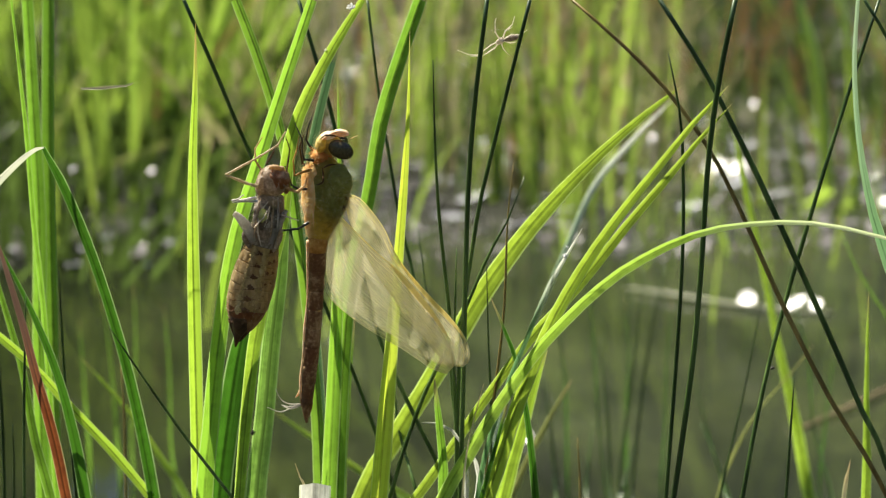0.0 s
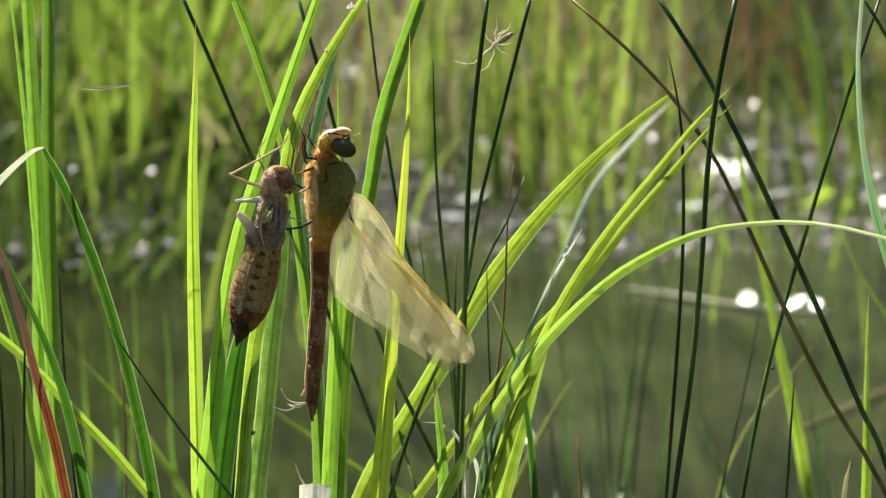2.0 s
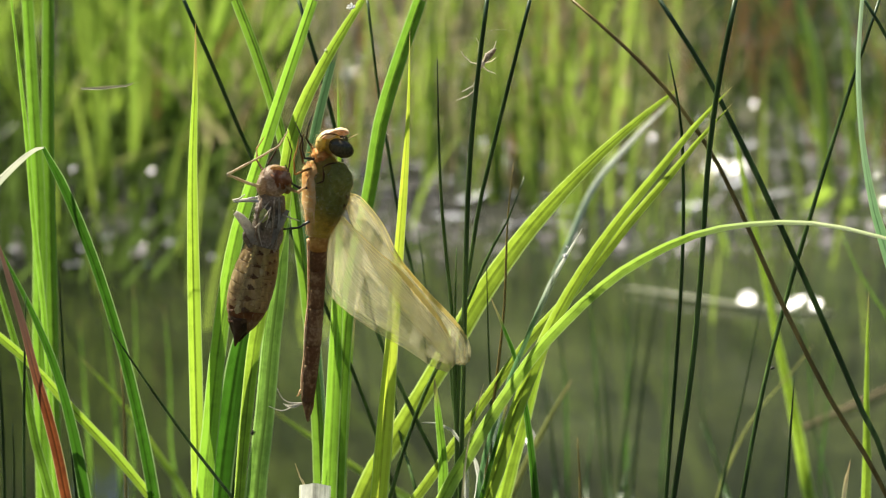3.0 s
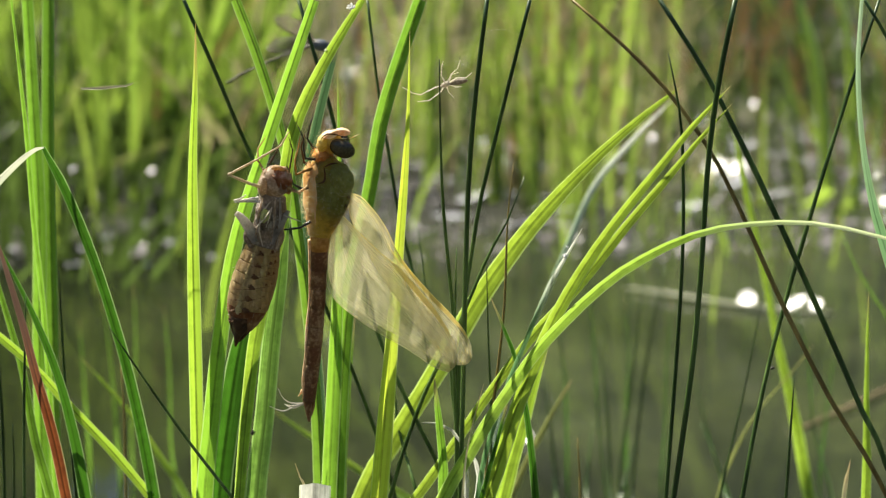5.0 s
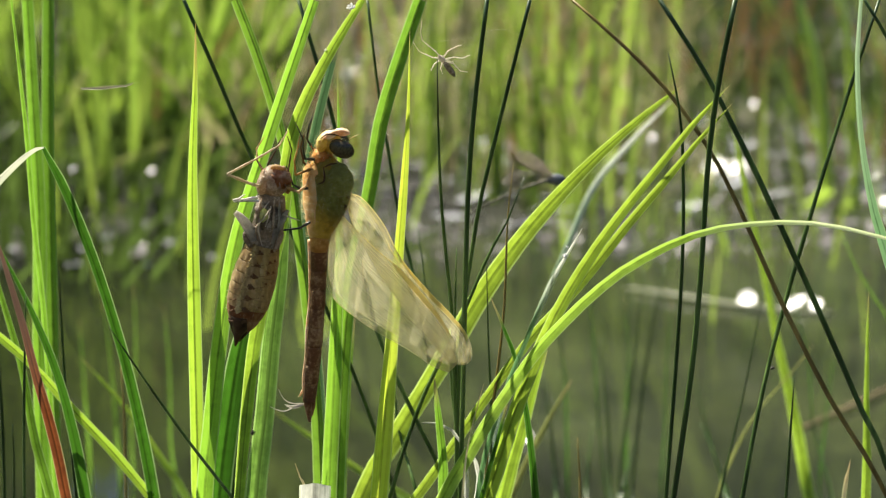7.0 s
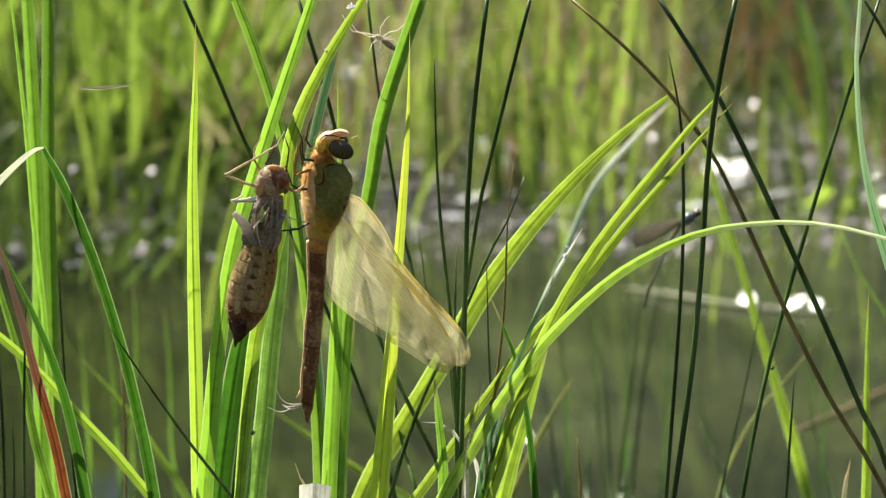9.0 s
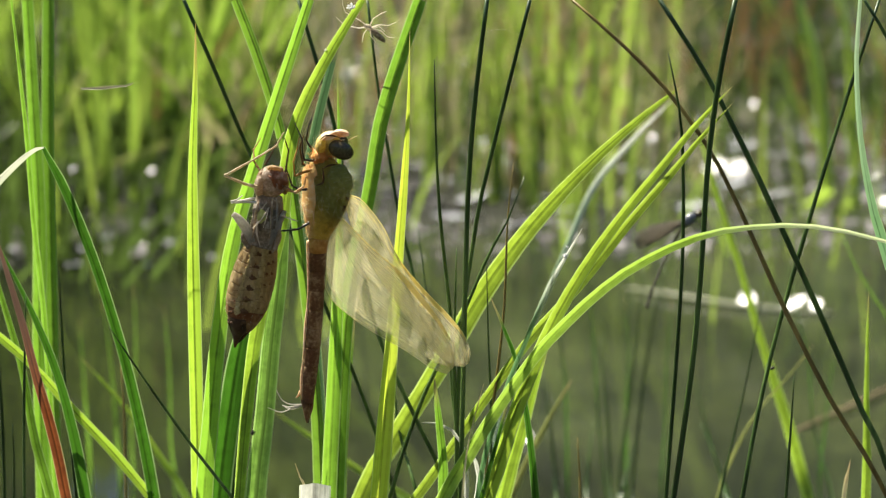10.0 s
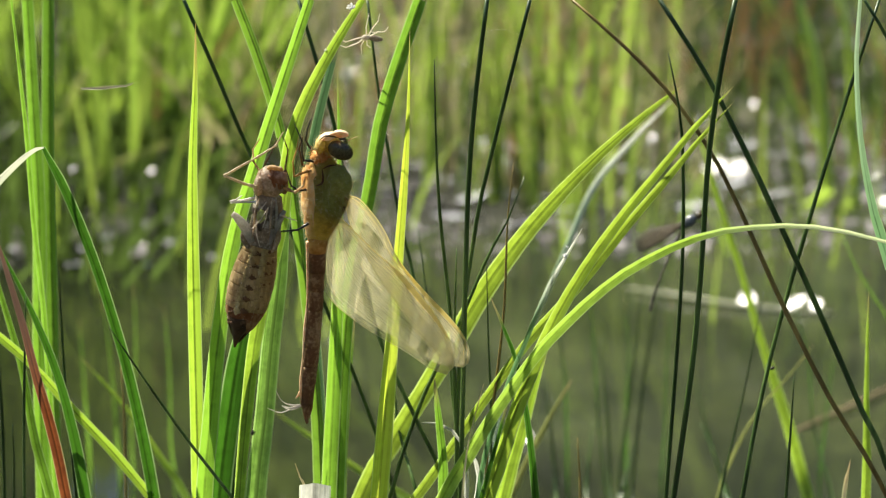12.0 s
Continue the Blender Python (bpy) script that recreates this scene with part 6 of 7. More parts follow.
def wing(name, parent, lead, trail, y, label, film, vein, costa, ribs=16, rows=48, bow=1.2, stout=0.00013, gold=None):
    """A netted wing between its front and hind margins: film, long veins, cross veins, margin and stout front edge.
    lead and trail: the margins from root to tip, (across, up) in mm. gold: where along the wing a dense golden band lies."""
    wr = np.random.default_rng(int(10 * abs(y)) + 90)
    fore, hind = (spline([(a, 0.0, b) for a, b in tab], 120) for tab in (lead, trail))
    index = np.arange(120) / 119

    def spot(s, v):
        a = np.array([np.interp(s, index, fore[:, k]) for k in range(3)])
        b = np.array([np.interp(s, index, hind[:, k]) for k in range(3)])
        depth = y + bow * math.sin(3.0 * s) * 0.5 + 0.09 * math.sin(v * 48 + s * 3) * (1 - s) + 0.35 * math.sin(5 * s + 3 * v)
        return (a * (1 - v) + b * v + np.array([0, depth, 0])) * 0.001

    verts = [spot(i / rows, j / 28) for i in range(rows + 1) for j in range(29)]
    faces = [(i * 29 + j, i * 29 + j + 1, (i + 1) * 29 + j + 1, (i + 1) * 29 + j) for i in range(rows) for j in range(28)]
    base = link(name, verts, faces, film, parent, label)
    vv, ff = [], []

    def strand(points, radius, ring=4, count=14):
        a, b = tube_mesh(points, [radius] * len(points), ring, count)
        k = len(vv)
        vv.extend(a)
        ff.extend(tuple(q + k for q in face) for face in b)

    lines = [0.0, 0.05, 0.11] + [0.11 + 0.89 * (k / ribs + (0.3 * wr.uniform(-1, 1) / ribs if k < ribs else 0.0)) for k in range(1, ribs + 1)]
    for v in lines[1:]:
        strand([spot(s, min(1.0, v + 0.014 * math.sin(9 * s + 17 * v) * (v < 1))) for s in np.linspace(0.01, 1.0, 14)], 0.000075 if v in (0.05, 0.11, 1.0) else 0.000033, count=34)
    for a, b in zip(lines[:-1], lines[1:]):
        s = 0.03
        while s < 0.985:
            p, q = spot(s, a), spot(min(1.0, s + wr.normal(0, 0.006)), b)
            w = spot(min(1.0, s + 0.01), a) - p
            w *= 0.000024 / np.linalg.norm(w)
            d = np.array([0, 0.00004, 0])
            k = len(vv)
            vv.extend((p - w, p + w, p - d, q - w, q + w, q - d))
            ff.extend(((k, k + 1, k + 4, k + 3), (k + 1, k + 2, k + 5, k + 4), (k + 2, k, k + 3, k + 5)))
            s += wr.uniform(0.006, 0.013)
    strand([spot(s, 0.0) for s in np.linspace(0.86, 1.0, 8)] + [spot(1.0, v) for v in np.linspace(0.1, 1.0, 6)], 0.35 * stout, 5, 24)
    link("vein_net", vv, ff, vein, base)
    vv, ff = [], []
    strand([spot(s, 0.0) for s in np.linspace(0.0, 0.86, 18)], stout, 6, 48)
    if gold:
        strand([spot(s, 0.06) for s in np.linspace(gold[0], gold[1], 12)], 0.7 * stout, 6, 30)
    link("front_edge", vv, ff, costa, base, "golden front edge of the wing")
    if gold:
        span = np.linspace(gold[0], gold[1], 26)
        vv = [spot(s, v) + np.array([0, -0.00012, 0]) for s in span for v in (0.0, 0.5 * gold[2] * math.sin(math.pi * (s - gold[0]) / (gold[1] - gold[0])) ** 0.6, gold[2] * math.sin(math.pi * (s - gold[0]) / (gold[1] - gold[0])) ** 0.6)]
        ff = [(3 * i + j, 3 * i + j + 1, 3 * i + j + 4, 3 * i + j + 3) for i in range(25) for j in range(2)]
        link("golden_band", vv, ff, gold_mat, base, "dense golden band behind the front edge")
    return base


def fuzz(thing, names, count, lengths, mat, seed):
    """Fine bristles on the named parts of a creature, joined into one mesh."""
    r = np.random.default_rng(seed)
    spots = []
    for o in thing.children:
        if o.name.split(".")[0] in names:
            spots += [(q.center.copy(), q.normal.copy(), q.area) for q in o.data.polygons]
    area = np.array([s[2] for s in spots])
    hv, hf = [], []
    for k in r.choice(len(spots), count, p=area / area.sum()):
        c, nrm, _ = spots[k]
        out = (nrm + Vector(r.normal(0, 0.35, 3))).normalized() * r.uniform(*lengths)
        w = nrm.cross(Vector(r.normal(0, 1, 3))).normalized() * 0.000022
        p0 = c + nrm.cross(w).normalized() * r.normal(0, 0.0003)
        k0 = len(hv)
        hv += [p0 - w, p0 + w, p0 + out]
        hf.append((k0, k0 + 1, k0 + 2))
    return link("fuzz", hv, hf, mat, thing, "fine pale bristles")


def dragonfly():
    d = new("dragonfly")
    d.location = Vector((-0.0295, -0.0040, 0.2188))
    tagged(d, "newly hatched amber dragonfly with milky folded wings clinging to its husk", "dragonfly")
    tube("thorax", [(1.25, 0.00, 8.71), (0.52, 0.00, 7.68), (0.06, 0.00, 5.17), (-0.13, 0.00, 1.48), (-0.31, 0.00, -1.78), (-1.08, 0.00, -5.64), (-2.13, 0.00, -9.21), (-2.75, 0.00, -12.19)],
         [1.74, 4.20, 5.22, 5.94, 5.65, 4.64, 3.62, 2.75], chitin_olive, d, "olive and amber hairy thorax", 20, 30, 0.85)
    ball("breast", (-4.55, -1.20, -1.48), (1.60, 3.77, 8.70), chitin_orange, d, "pale orange breast", (0, -2, 24), 0.25)
    ball("shoulder", (2.78, -2.70, 3.40), (3.62, 2.75, 4.49), chitin_olive, d, "olive-green shoulder plate", (0, -6, 0), 0.12)
    ball("shoulder", (-1.47, -2.10, -1.78), (3.33, 2.61, 5.22), chitin_olive, d, "olive-green shoulder plate", (0, 8, 0), 0.12)
    ball("front_hip", (-3.40, -2.20, 5.02), (1.88, 1.74, 2.46), chitin_orange, d, "pale orange hip", (0, 12, 0), 0.25)
    for pts in (((-1.07, -4.20, 7.23), (-0.81, -5.00, 5.17), (-1.11, -5.00, 3.55), (-2.71, -4.70, 2.81)), ((-0.93, -4.20, 7.09), (0.66, -4.00, 7.82), (2.54, -3.40, 7.97))):
        tube("suture", pts, [0.09] + [0.25] * (len(pts) - 2) + [0.08], chitin_dusk, d, ring=6, segments=16)
    tube("hind_thorax", [(-1.04, -0.30, -2.67), (-1.36, -0.40, -5.04), (-2.12, -0.40, -8.02), (-2.74, -0.30, -11.60)], [4.06, 4.86, 4.06, 2.84], chitin_olive, d, "yellow amber hind thorax", 18, 20, 0.9)
    for at, size in (((4.32, -1.00, -1.18), (1.01, 1.74, 1.30)), ((3.72, -1.40, -3.26), (0.87, 1.45, 1.30)), ((2.84, -1.20, -5.34), (0.72, 1.16, 1.01))):
        ball("wing_base", at, size, chitin_dusk, d, "dark wing base", lumps=0.4)
    ball("neck", (-1.05, 0.00, 9.29), (2.17, 1.88, 2.17), chitin_lip, d, "amber neck", lumps=0.2)
    ball("neck", (-1.80, -1.60, 9.32), (2.1, 1.8, 1.9), chitin_lip, d, "tan hairy collar", (0, 20, 0), 0.35)
    ball("head", (0.43, 0.60, 12.52), (3.04, 3.48, 3.04), chitin_face, d, "amber head", lumps=0.1)
    ball("cheek", (-1.44, -2.00, 12.67), (1.45, 1.88, 2.17), chitin_face, d, "yellow cheek", (0, 10, 0), 0.25)
    ball("brow", (0.60, -1.60, 15.01), (2.17, 1.88, 1.01), chitin_milk, d, "pale raised brow", (0, -14, 0), 0.25)
    tube("brow_line", [(-1.65, -3.60, 14.41), (-0.19, -4.00, 15.51), (1.53, -4.00, 15.51), (3.22, -3.60, 14.99)], [0.08, 0.20, 0.22, 0.08], chitin_dusk, d, "dark line under the brow", 6, 16)
    ball("upper_lip", (3.76, -1.40, 15.60), (1.88, 1.88, 0.94), chitin_pale, d, "pale orange upper lip", (0, 8, 0), 0.2)
    tube("lip_edge", [(-0.99, -3.40, 14.28), (1.04, -3.80, 15.75), (3.34, -3.40, 16.33), (5.34, -2.40, 15.75)], [0.3, 0.4, 0.4, 0.2], chitin_pale, d, ring=6)
    ball("eye", (3.58, -2.40, 11.50), (3.40, 2.17, 2.35), eye_mat, d, "large dark brown eye", (0, 25, 0))
    ball("eye", (2.44, 3.00, 12.23), (2.90, 2.32, 2.75), eye_mat, d, "large dark brown eye", (0, 25, 0))
    tube("antenna", [(5.47, -1.00, 13.70), (6.62, -1.20, 14.43), (7.92, -1.60, 15.01)], [0.14, 0.1, 0.05], chitin_pale, d, ring=5, segments=8)
    segments_of("abdomen_segment", [(-2.44, 0.00, -10.70), (-2.78, 0.00, -14.89), (-3.18, 0.00, -23.90), (-3.71, 0.00, -31.45), (-4.39, 0.00, -39.05), (-5.22, 0.00, -46.70), (-6.08, 0.00, -56.23)],
                [2.75, 2.39, 2.10, 2.06, 2.10, 2.06, 1.52], 9, chitin_brown, d, 0.025, 16)
    next(o for o in d.children if o.name.startswith("abdomen_segment")).data.materials[0] = chitin_waist
    side = [(-5.07, -0.50, -12.64), (-5.18, -0.50, -20.89), (-5.43, -0.50, -28.43), (-6.11, -0.50, -36.01), (-6.80, -0.50, -43.63), (-7.32, -0.50, -49.76), (-7.54, -0.50, -55.31)]
    tube("belly_margin", side, [0.64, 0.46, 0.35, 0.58, 0.32, 0.58, 0.29], chitin_pale, d, "pale frayed belly margin", 6, 40)
    tube("tail_appendage", [(-6.80, 0.00, -55.15), (-6.40, 0.00, -57.78), (-6.28, 0.00, -59.79), (-6.15, 0.00, -61.80)], [1.16, 1.01, 0.72, 0.36], chitin_brown, d, ring=8, segments=12)
    tube("tail_appendage", [(-5.48, 1.00, -55.15), (-5.51, 1.20, -57.78), (-5.70, 1.20, -60.56)], [1.01, 0.87, 0.29], chitin_brown, d, ring=8, segments=12)
    tube("spur", [(-7.81, 0.00, -53.15), (-8.42, 0.00, -54.38), (-9.01, 0.00, -55.00)], [0.35, 0.25, 0.08], chitin_pale, d, ring=5, segments=8)
    for pts in (((-7.57, 0.00, -56.85), (-10.66, -1.00, -56.39), (-12.70, -1.50, -55.00), (-13.98, -2.00, -52.23)), ((-7.57, 0.00, -57.16), (-10.23, -1.00, -57.62), (-13.05, -1.50, -58.40), (-16.27, -2.00, -57.00)),
                ((-7.57, 0.00, -57.00), (-10.67, -1.00, -57.16), (-12.43, -2.00, -56.39)), ((-7.57, 0.00, -57.00), (-10.09, 0.00, -58.09), (-12.15, 1.00, -57.78))):
        tube("tail_thread", pts, [0.20, 0.16, 0.12, 0.06][:len(pts)], thread_mat, d, "pale loose thread", 5, 16)
    for pts, mat in ((((-3.36, -3.00, 8.85), (-5.65, -4.00, 9.29), (-6.06, -4.50, 11.50), (-6.02, -4.20, 14.28), (-6.85, -4.00, 16.18), (-7.97, -3.00, 18.52)), chitin_black),
                     (((-3.06, 2.00, 9.44), (-4.47, 2.00, 11.50), (-5.46, 2.00, 13.26), (-4.84, 2.00, 16.48), (-3.95, 3.00, 18.81)), chitin_black),
                     (((-3.96, -3.00, 6.50), (-6.28, -4.00, 5.91), (-8.16, -4.50, 5.17), (-8.40, -4.00, 8.85), (-7.49, -3.00, 12.08), (-7.01, -2.00, 15.01)), chitin_waist),
                     (((-4.26, 0.00, 5.91), (-6.26, 0.00, 7.38), (-7.06, 0.00, 11.50), (-6.01, 0.00, 14.72)), chitin_dusk),
                     (((-4.60, -3.00, 1.48), (-6.91, -4.00, 1.48), (-8.92, -4.00, 2.66), (-9.75, -3.00, 5.02), (-10.58, -3.00, 7.38)), chitin_black),
                     (((-4.71, -4.00, -7.12), (-7.34, -4.60, -8.61), (-10.97, -5.00, -8.91), (-14.89, -5.00, -9.21), (-18.65, -4.60, -8.76)), chitin_black)):
        tube("leg", pts, [0.42, 0.34, 0.28, 0.22, 0.18, 0.10][:len(pts)], mat, d, ring=6, jointed=True)
    fuzz(d, ("thorax", "shoulder", "breast", "neck", "head", "cheek"), 4800, (0.0005, 0.0020), chitin_down, 5)
    fuzz(d, ("neck", "shoulder", "hind_thorax", "thorax"), 2200, (0.0006, 0.0019), chitin_waist, 8)
    fuzz(d, ("neck", "front_hip"), 900, (0.0012, 0.0030), chitin_lip, 9)
    fuzz(d, ("wing_base",), 420, (0.0010, 0.0030), chitin_waist, 10)
    hind_lead = ((2.8, -5.9), (8.6, -12.2), (13.8, -17.4), (18.3, -21.2), (24.2, -28.1), (28.2, -33.6), (31.1, -39.1), (32.3, -42.7), (32.3, -46.2))
    hind_trail = ((1.6, -8.0), (-0.5, -15.2), (-1.1, -21.2), (-0.6, -26.0), (2.0, -29.8), (9.9, -36.2), (19.8, -42.3), (26.7, -47.2), (30.4, -48.5))
    fore_lead = ((5.3, -1.1), (7.6, -1.7), (10.9, -5.3), (14.3, -10.4), (16.8, -16.1), (18.9, -19.7), (22.3, -24.0), (26.1, -28.3), (30.1, -32.5), (33.3, -36.3), (35.5, -39.8), (36.4, -43.2), (36.1, -45.8))
    fore_trail = ((4.6, -3.5), (5.7, -8.4), (8.6, -14.4), (12.1, -21.2), (15.8, -27.2), (19.4, -32.7), (23.0, -37.8), (26.7, -42.4), (30.4, -46.2), (33.0, -47.3), (34.8, -47.2))

    def nudged(tab, a, b):
        return [(q[0] + a, q[1] + b) for q in tab]

    wing("hindwing", d, hind_lead, hind_trail, -0.6, "broad milky hindwing", film_mat, vein_mat, costa_mat, ribs=27, gold=(0.36, 0.85, 0.085))
    wing("forewing", d, fore_lead, fore_trail, 1.6, "milky folded forewing", film_mat, vein_mat, costa_mat, ribs=17, gold=(0.40, 0.90, 0.11))
    wing("forewing", d, nudged(fore_lead, -1.1, -1.0), nudged(fore_trail, -0.3, -0.6), 4.8, "milky folded forewing", film_mat, vein_mat, costa_mat, ribs=11)
    wing("hindwing", d, nudged(hind_lead, -1.0, -0.9), nudged(hind_trail, 0.3, -0.1), 6.6, "broad milky hindwing", film_mat, vein_mat, costa_mat)
    return d


def husk_thing():
    e = new("exuvia")
    e.location = Vector((-0.0451, -0.0090, 0.2111))
    tagged(e, "empty brown larval skin of a dragonfly gripping a sedge leaf", "insect husk")
    ball("head", (1.93, 0.00, 11.57), (3.91, 3.19, 4.06), husk_tan, e, "tan head capsule", (0, 8, 0), 0.12)
    ball("crown", (3.39, -0.90, 12.61), (2.75, 2.46, 3.04), husk_red, e, "reddish crown", (0, -8, 0), 0.3)
    ball("eye", (-0.82, -1.00, 10.98), (1.59, 1.88, 2.90), husk_tan, e, "pale empty eye cap", (0, 12, 0))
    ball("eye", (4.95, 1.00, 10.98), (1.30, 1.88, 2.90), husk, e, "brown empty eye cap", (0, -8, 0))
    tube("mouth_mask", [(1.42, -2.00, 15.41), (2.58, -2.40, 15.85), (4.15, -2.00, 15.11), (5.13, -1.00, 13.34)], [0.43, 0.58, 0.58, 0.43], husk, e, ring=8, segments=14)
    tube("thorax", [(1.58, 0.00, 8.17), (1.11, 0.00, 5.65), (0.76, 0.00, 2.23), (-0.03, 0.00, -1.49), (-0.95, 0.00, -4.78)], [3.19, 3.77, 3.91, 4.06, 4.35], husk_grey, e, "grey-brown split thorax", 18, 24, 0.85)
    for a, m in ((-2.5, husk_tan), (1.7, husk_tan), (3.2, husk_ash)):
        ridge = [(a * 0.75 + 1.0, -3.0, 8.0), (a * 0.95 + 0.5, -3.9, 4.5), (a + 0.1, -4.1, 0.5), (a * 1.05 - 0.7, -3.9, -4.2)]
        tube("ridge", ridge, [0.10, 0.34, 0.20, 0.06], m, e, "pale lengthwise ridge", 6, 20)
    ball("breast_plate", (-0.53, -2.60, 2.98), (2.17, 1.45, 3.48), husk_grey, e, "mottled breast plate", lumps=0.5)
    ball("breast_plate", (2.50, -2.40, 2.38), (1.59, 1.45, 2.90), husk_grey, e, lumps=0.5)
    tube("split_edge", [(0.99, -3.40, 7.13), (-1.09, -4.00, 4.17), (-1.74, -4.40, 0.00), (-0.94, -4.40, -4.18)], [0.15, 0.2, 0.22, 0.1], husk_pale, e, ring=6)
    tube("wing_pad", [(-7.77, -3.00, 4.07), (-6.34, -3.30, 2.82), (-4.52, -3.50, 0.37), (-3.00, -3.60, -3.29)], [0.65, 1.05, 1.30, 0.90], husk_ash, e, "pale grey wing pad", 10, 18, 0.6)
    tube("wing_pad", [(5.48, -2.20, 4.61), (4.33, -2.60, 2.50), (2.58, -3.00, -0.64), (1.40, -3.20, -3.98)], [0.45, 0.80, 0.95, 0.55], husk_ash, e, "pale grey wing pad", 10, 18, 0.6)
    tube("wing_pad", [(-3.47, -2.00, 0.30), (-4.68, -2.60, -2.24), (-3.86, -2.60, -5.08)], [1.16, 1.30, 0.58], husk_grey, e, "pale grey wing pad", 10, 18, 0.6)
    tube("wing_pad", [(2.78, -2.60, 1.79), (3.75, -2.80, -1.19), (3.27, -2.80, -3.73), (1.93, -2.60, -6.27)], [0.43, 0.72, 0.65, 0.22], husk_tan, e, "tan wing pad", 10, 18, 0.6)
    path = [(-0.64, 0.00, -3.73), (-1.74, 0.00, -8.22), (-2.98, 0.00, -12.73), (-4.23, 0.00, -17.25), (-5.33, 0.00, -21.48), (-6.28, 0.00, -24.97), (-7.05, 0.00, -27.10)]
    rad = [3.91, 4.93, 5.58, 5.65, 5.22, 3.91, 2.61]
    c = segments_of("abdomen_segment", path, rad, 8, husk_streaked, e, 0.015, 20, 0.01, 0.8)
    for o in [o for o in e.children if o.name.startswith("abdomen_segment")][-2:]:
        o.data.materials[0] = husk_russet
    for k in range(7):
        for row in (2, 6):
            x, y, z, q = c[k * 8 + row]
            for u in (-0.38, 0.30):
                depth = -q * 0.8 * math.sqrt(1 - u * u) * 0.96
                if k < 6:
                    ball("pale_patch", (x + u * q, y + depth, z + 0.18 * u * q), (0.85, 0.24, 1.35), husk_stripe, e, turn=(0, 14, 30 * u), lumps=0.5)
        x, y, z, q = c[k * 8 + 6]
        for u, w, h in ((-0.80, 0.5, 0.35), (-0.62, 0.45, 0.30), (-0.05, 1.0, 0.62), (0.58, 0.5, 0.35), (0.80, 0.4, 0.3)):
            depth = -q * 0.8 * math.sqrt(1 - u * u) * 1.0
            ball("marking", (x + u * q, y + depth, z - 0.5 + 0.2 * math.sin(5 * k + 9 * u) + 0.18 * u * q), (0.75 * w, 0.14, h), husk_mark, e, turn=(0, 14 + 9 * math.sin(3 * k + 7 * u), 30 * u), lumps=1.0)
        x, y, z, q = c[k * 8 + 8]
        rim = [(x + q * 1.02 * math.sin(a), y - q * 0.82 * math.cos(a), z + 0.10 * q * math.sin(a)) for a in np.linspace(-1.45, 1.45, 9)]
        tube("segment_rim", rim, [0.02, 0.05, 0.07, 0.03, 0.08, 0.03, 0.06, 0.05, 0.02], husk_mark, e, ring=5, segments=18)
    # Green patch added in place of the leaf that shows through the split.
    ball("lining", (-0.45, -4.5, 3.6), (1.0, 0.35, 1.7), husk_leaf_patch, e, "yellow-green patch standing in for the leaf seen through the split", (0, 8, 0), 0.4)
    tube("tail_spine", [(-6.54, -1.00, -23.45), (-6.89, -0.80, -26.18), (-7.67, -0.40, -28.92), (-8.32, 0.00, -31.97)], [3.04, 2.46, 1.16, 0.22], husk_dark, e, "dark pointed tail", 12, 18)
    tube("tail_spine", [(-9.33, -1.00, -24.06), (-8.81, -0.60, -27.10), (-8.28, 0.00, -30.14)], [0.72, 0.58, 0.14], husk_dark, e, ring=6, segments=10)
    tube("tail_spine", [(-3.34, -1.00, -24.06), (-5.16, -0.60, -27.71), (-7.27, 0.00, -30.75)], [0.72, 0.58, 0.14], husk_dark, e, ring=6, segments=10)
    for pts, wd, mat in ((((-1.43, -3.00, 10.88), (-4.26, -4.00, 11.90), (-9.48, -4.00, 14.08), (-0.87, -3.00, 18.73), (3.42, -1.00, 21.04), (5.32, 1.00, 24.22)), 0.66, husk_straw),
                         (((-2.03, -3.00, 8.02), (-5.65, -4.00, 7.58), (-8.11, -4.00, 7.43), (-6.51, -4.50, 8.02), (-5.05, -5.00, 9.20)), 0.55, thread_mat),
                         (((-1.76, -3.40, 7.13), (-4.79, -4.00, 7.28), (-7.97, -4.60, 7.13)), 0.5, thread_mat),
                         (((5.27, -1.00, 13.05), (5.74, 0.00, 15.41), (6.38, 1.00, 19.53), (5.27, 2.00, 22.75)), 0.42, husk_dark),
                         (((5.37, -2.00, 10.39), (8.25, -3.00, 9.50), (10.29, -3.00, 11.13), (10.90, -2.00, 13.34)), 0.7, husk),
                         (((4.40, -3.00, 3.57), (6.57, -4.00, 2.98), (8.73, -4.40, 2.38)), 0.35, husk_pale),
                         (((-2.60, -4.60, 0.60), (-0.23, -5.40, 3.27), (1.55, -5.40, 6.24), (0.93, -5.60, 3.57), (0.02, -5.20, 0.89)), 0.26, husk_pale),
                         (((-0.90, -1.00, 14.82), (-2.30, 0.00, 16.88), (-2.54, 2.00, 19.53), (-0.77, 4.00, 22.17)), 0.45, husk),
                         (((0.27, 2.00, 15.56), (2.04, 3.00, 18.50), (3.54, 5.00, 21.87)), 0.4, husk_dark)):
        k = len(pts)
        tube("leg", pts, list(np.linspace(wd * 0.75, 0.3 * wd, k)), mat, e, ring=6, jointed=True)
    fuzz(e, ("head", "thorax", "abdomen_segment", "wing_pad"), 2600, (0.0003, 0.0009), husk_pale, 6)
    return e


fly = dragonfly()
skin = husk_thing()


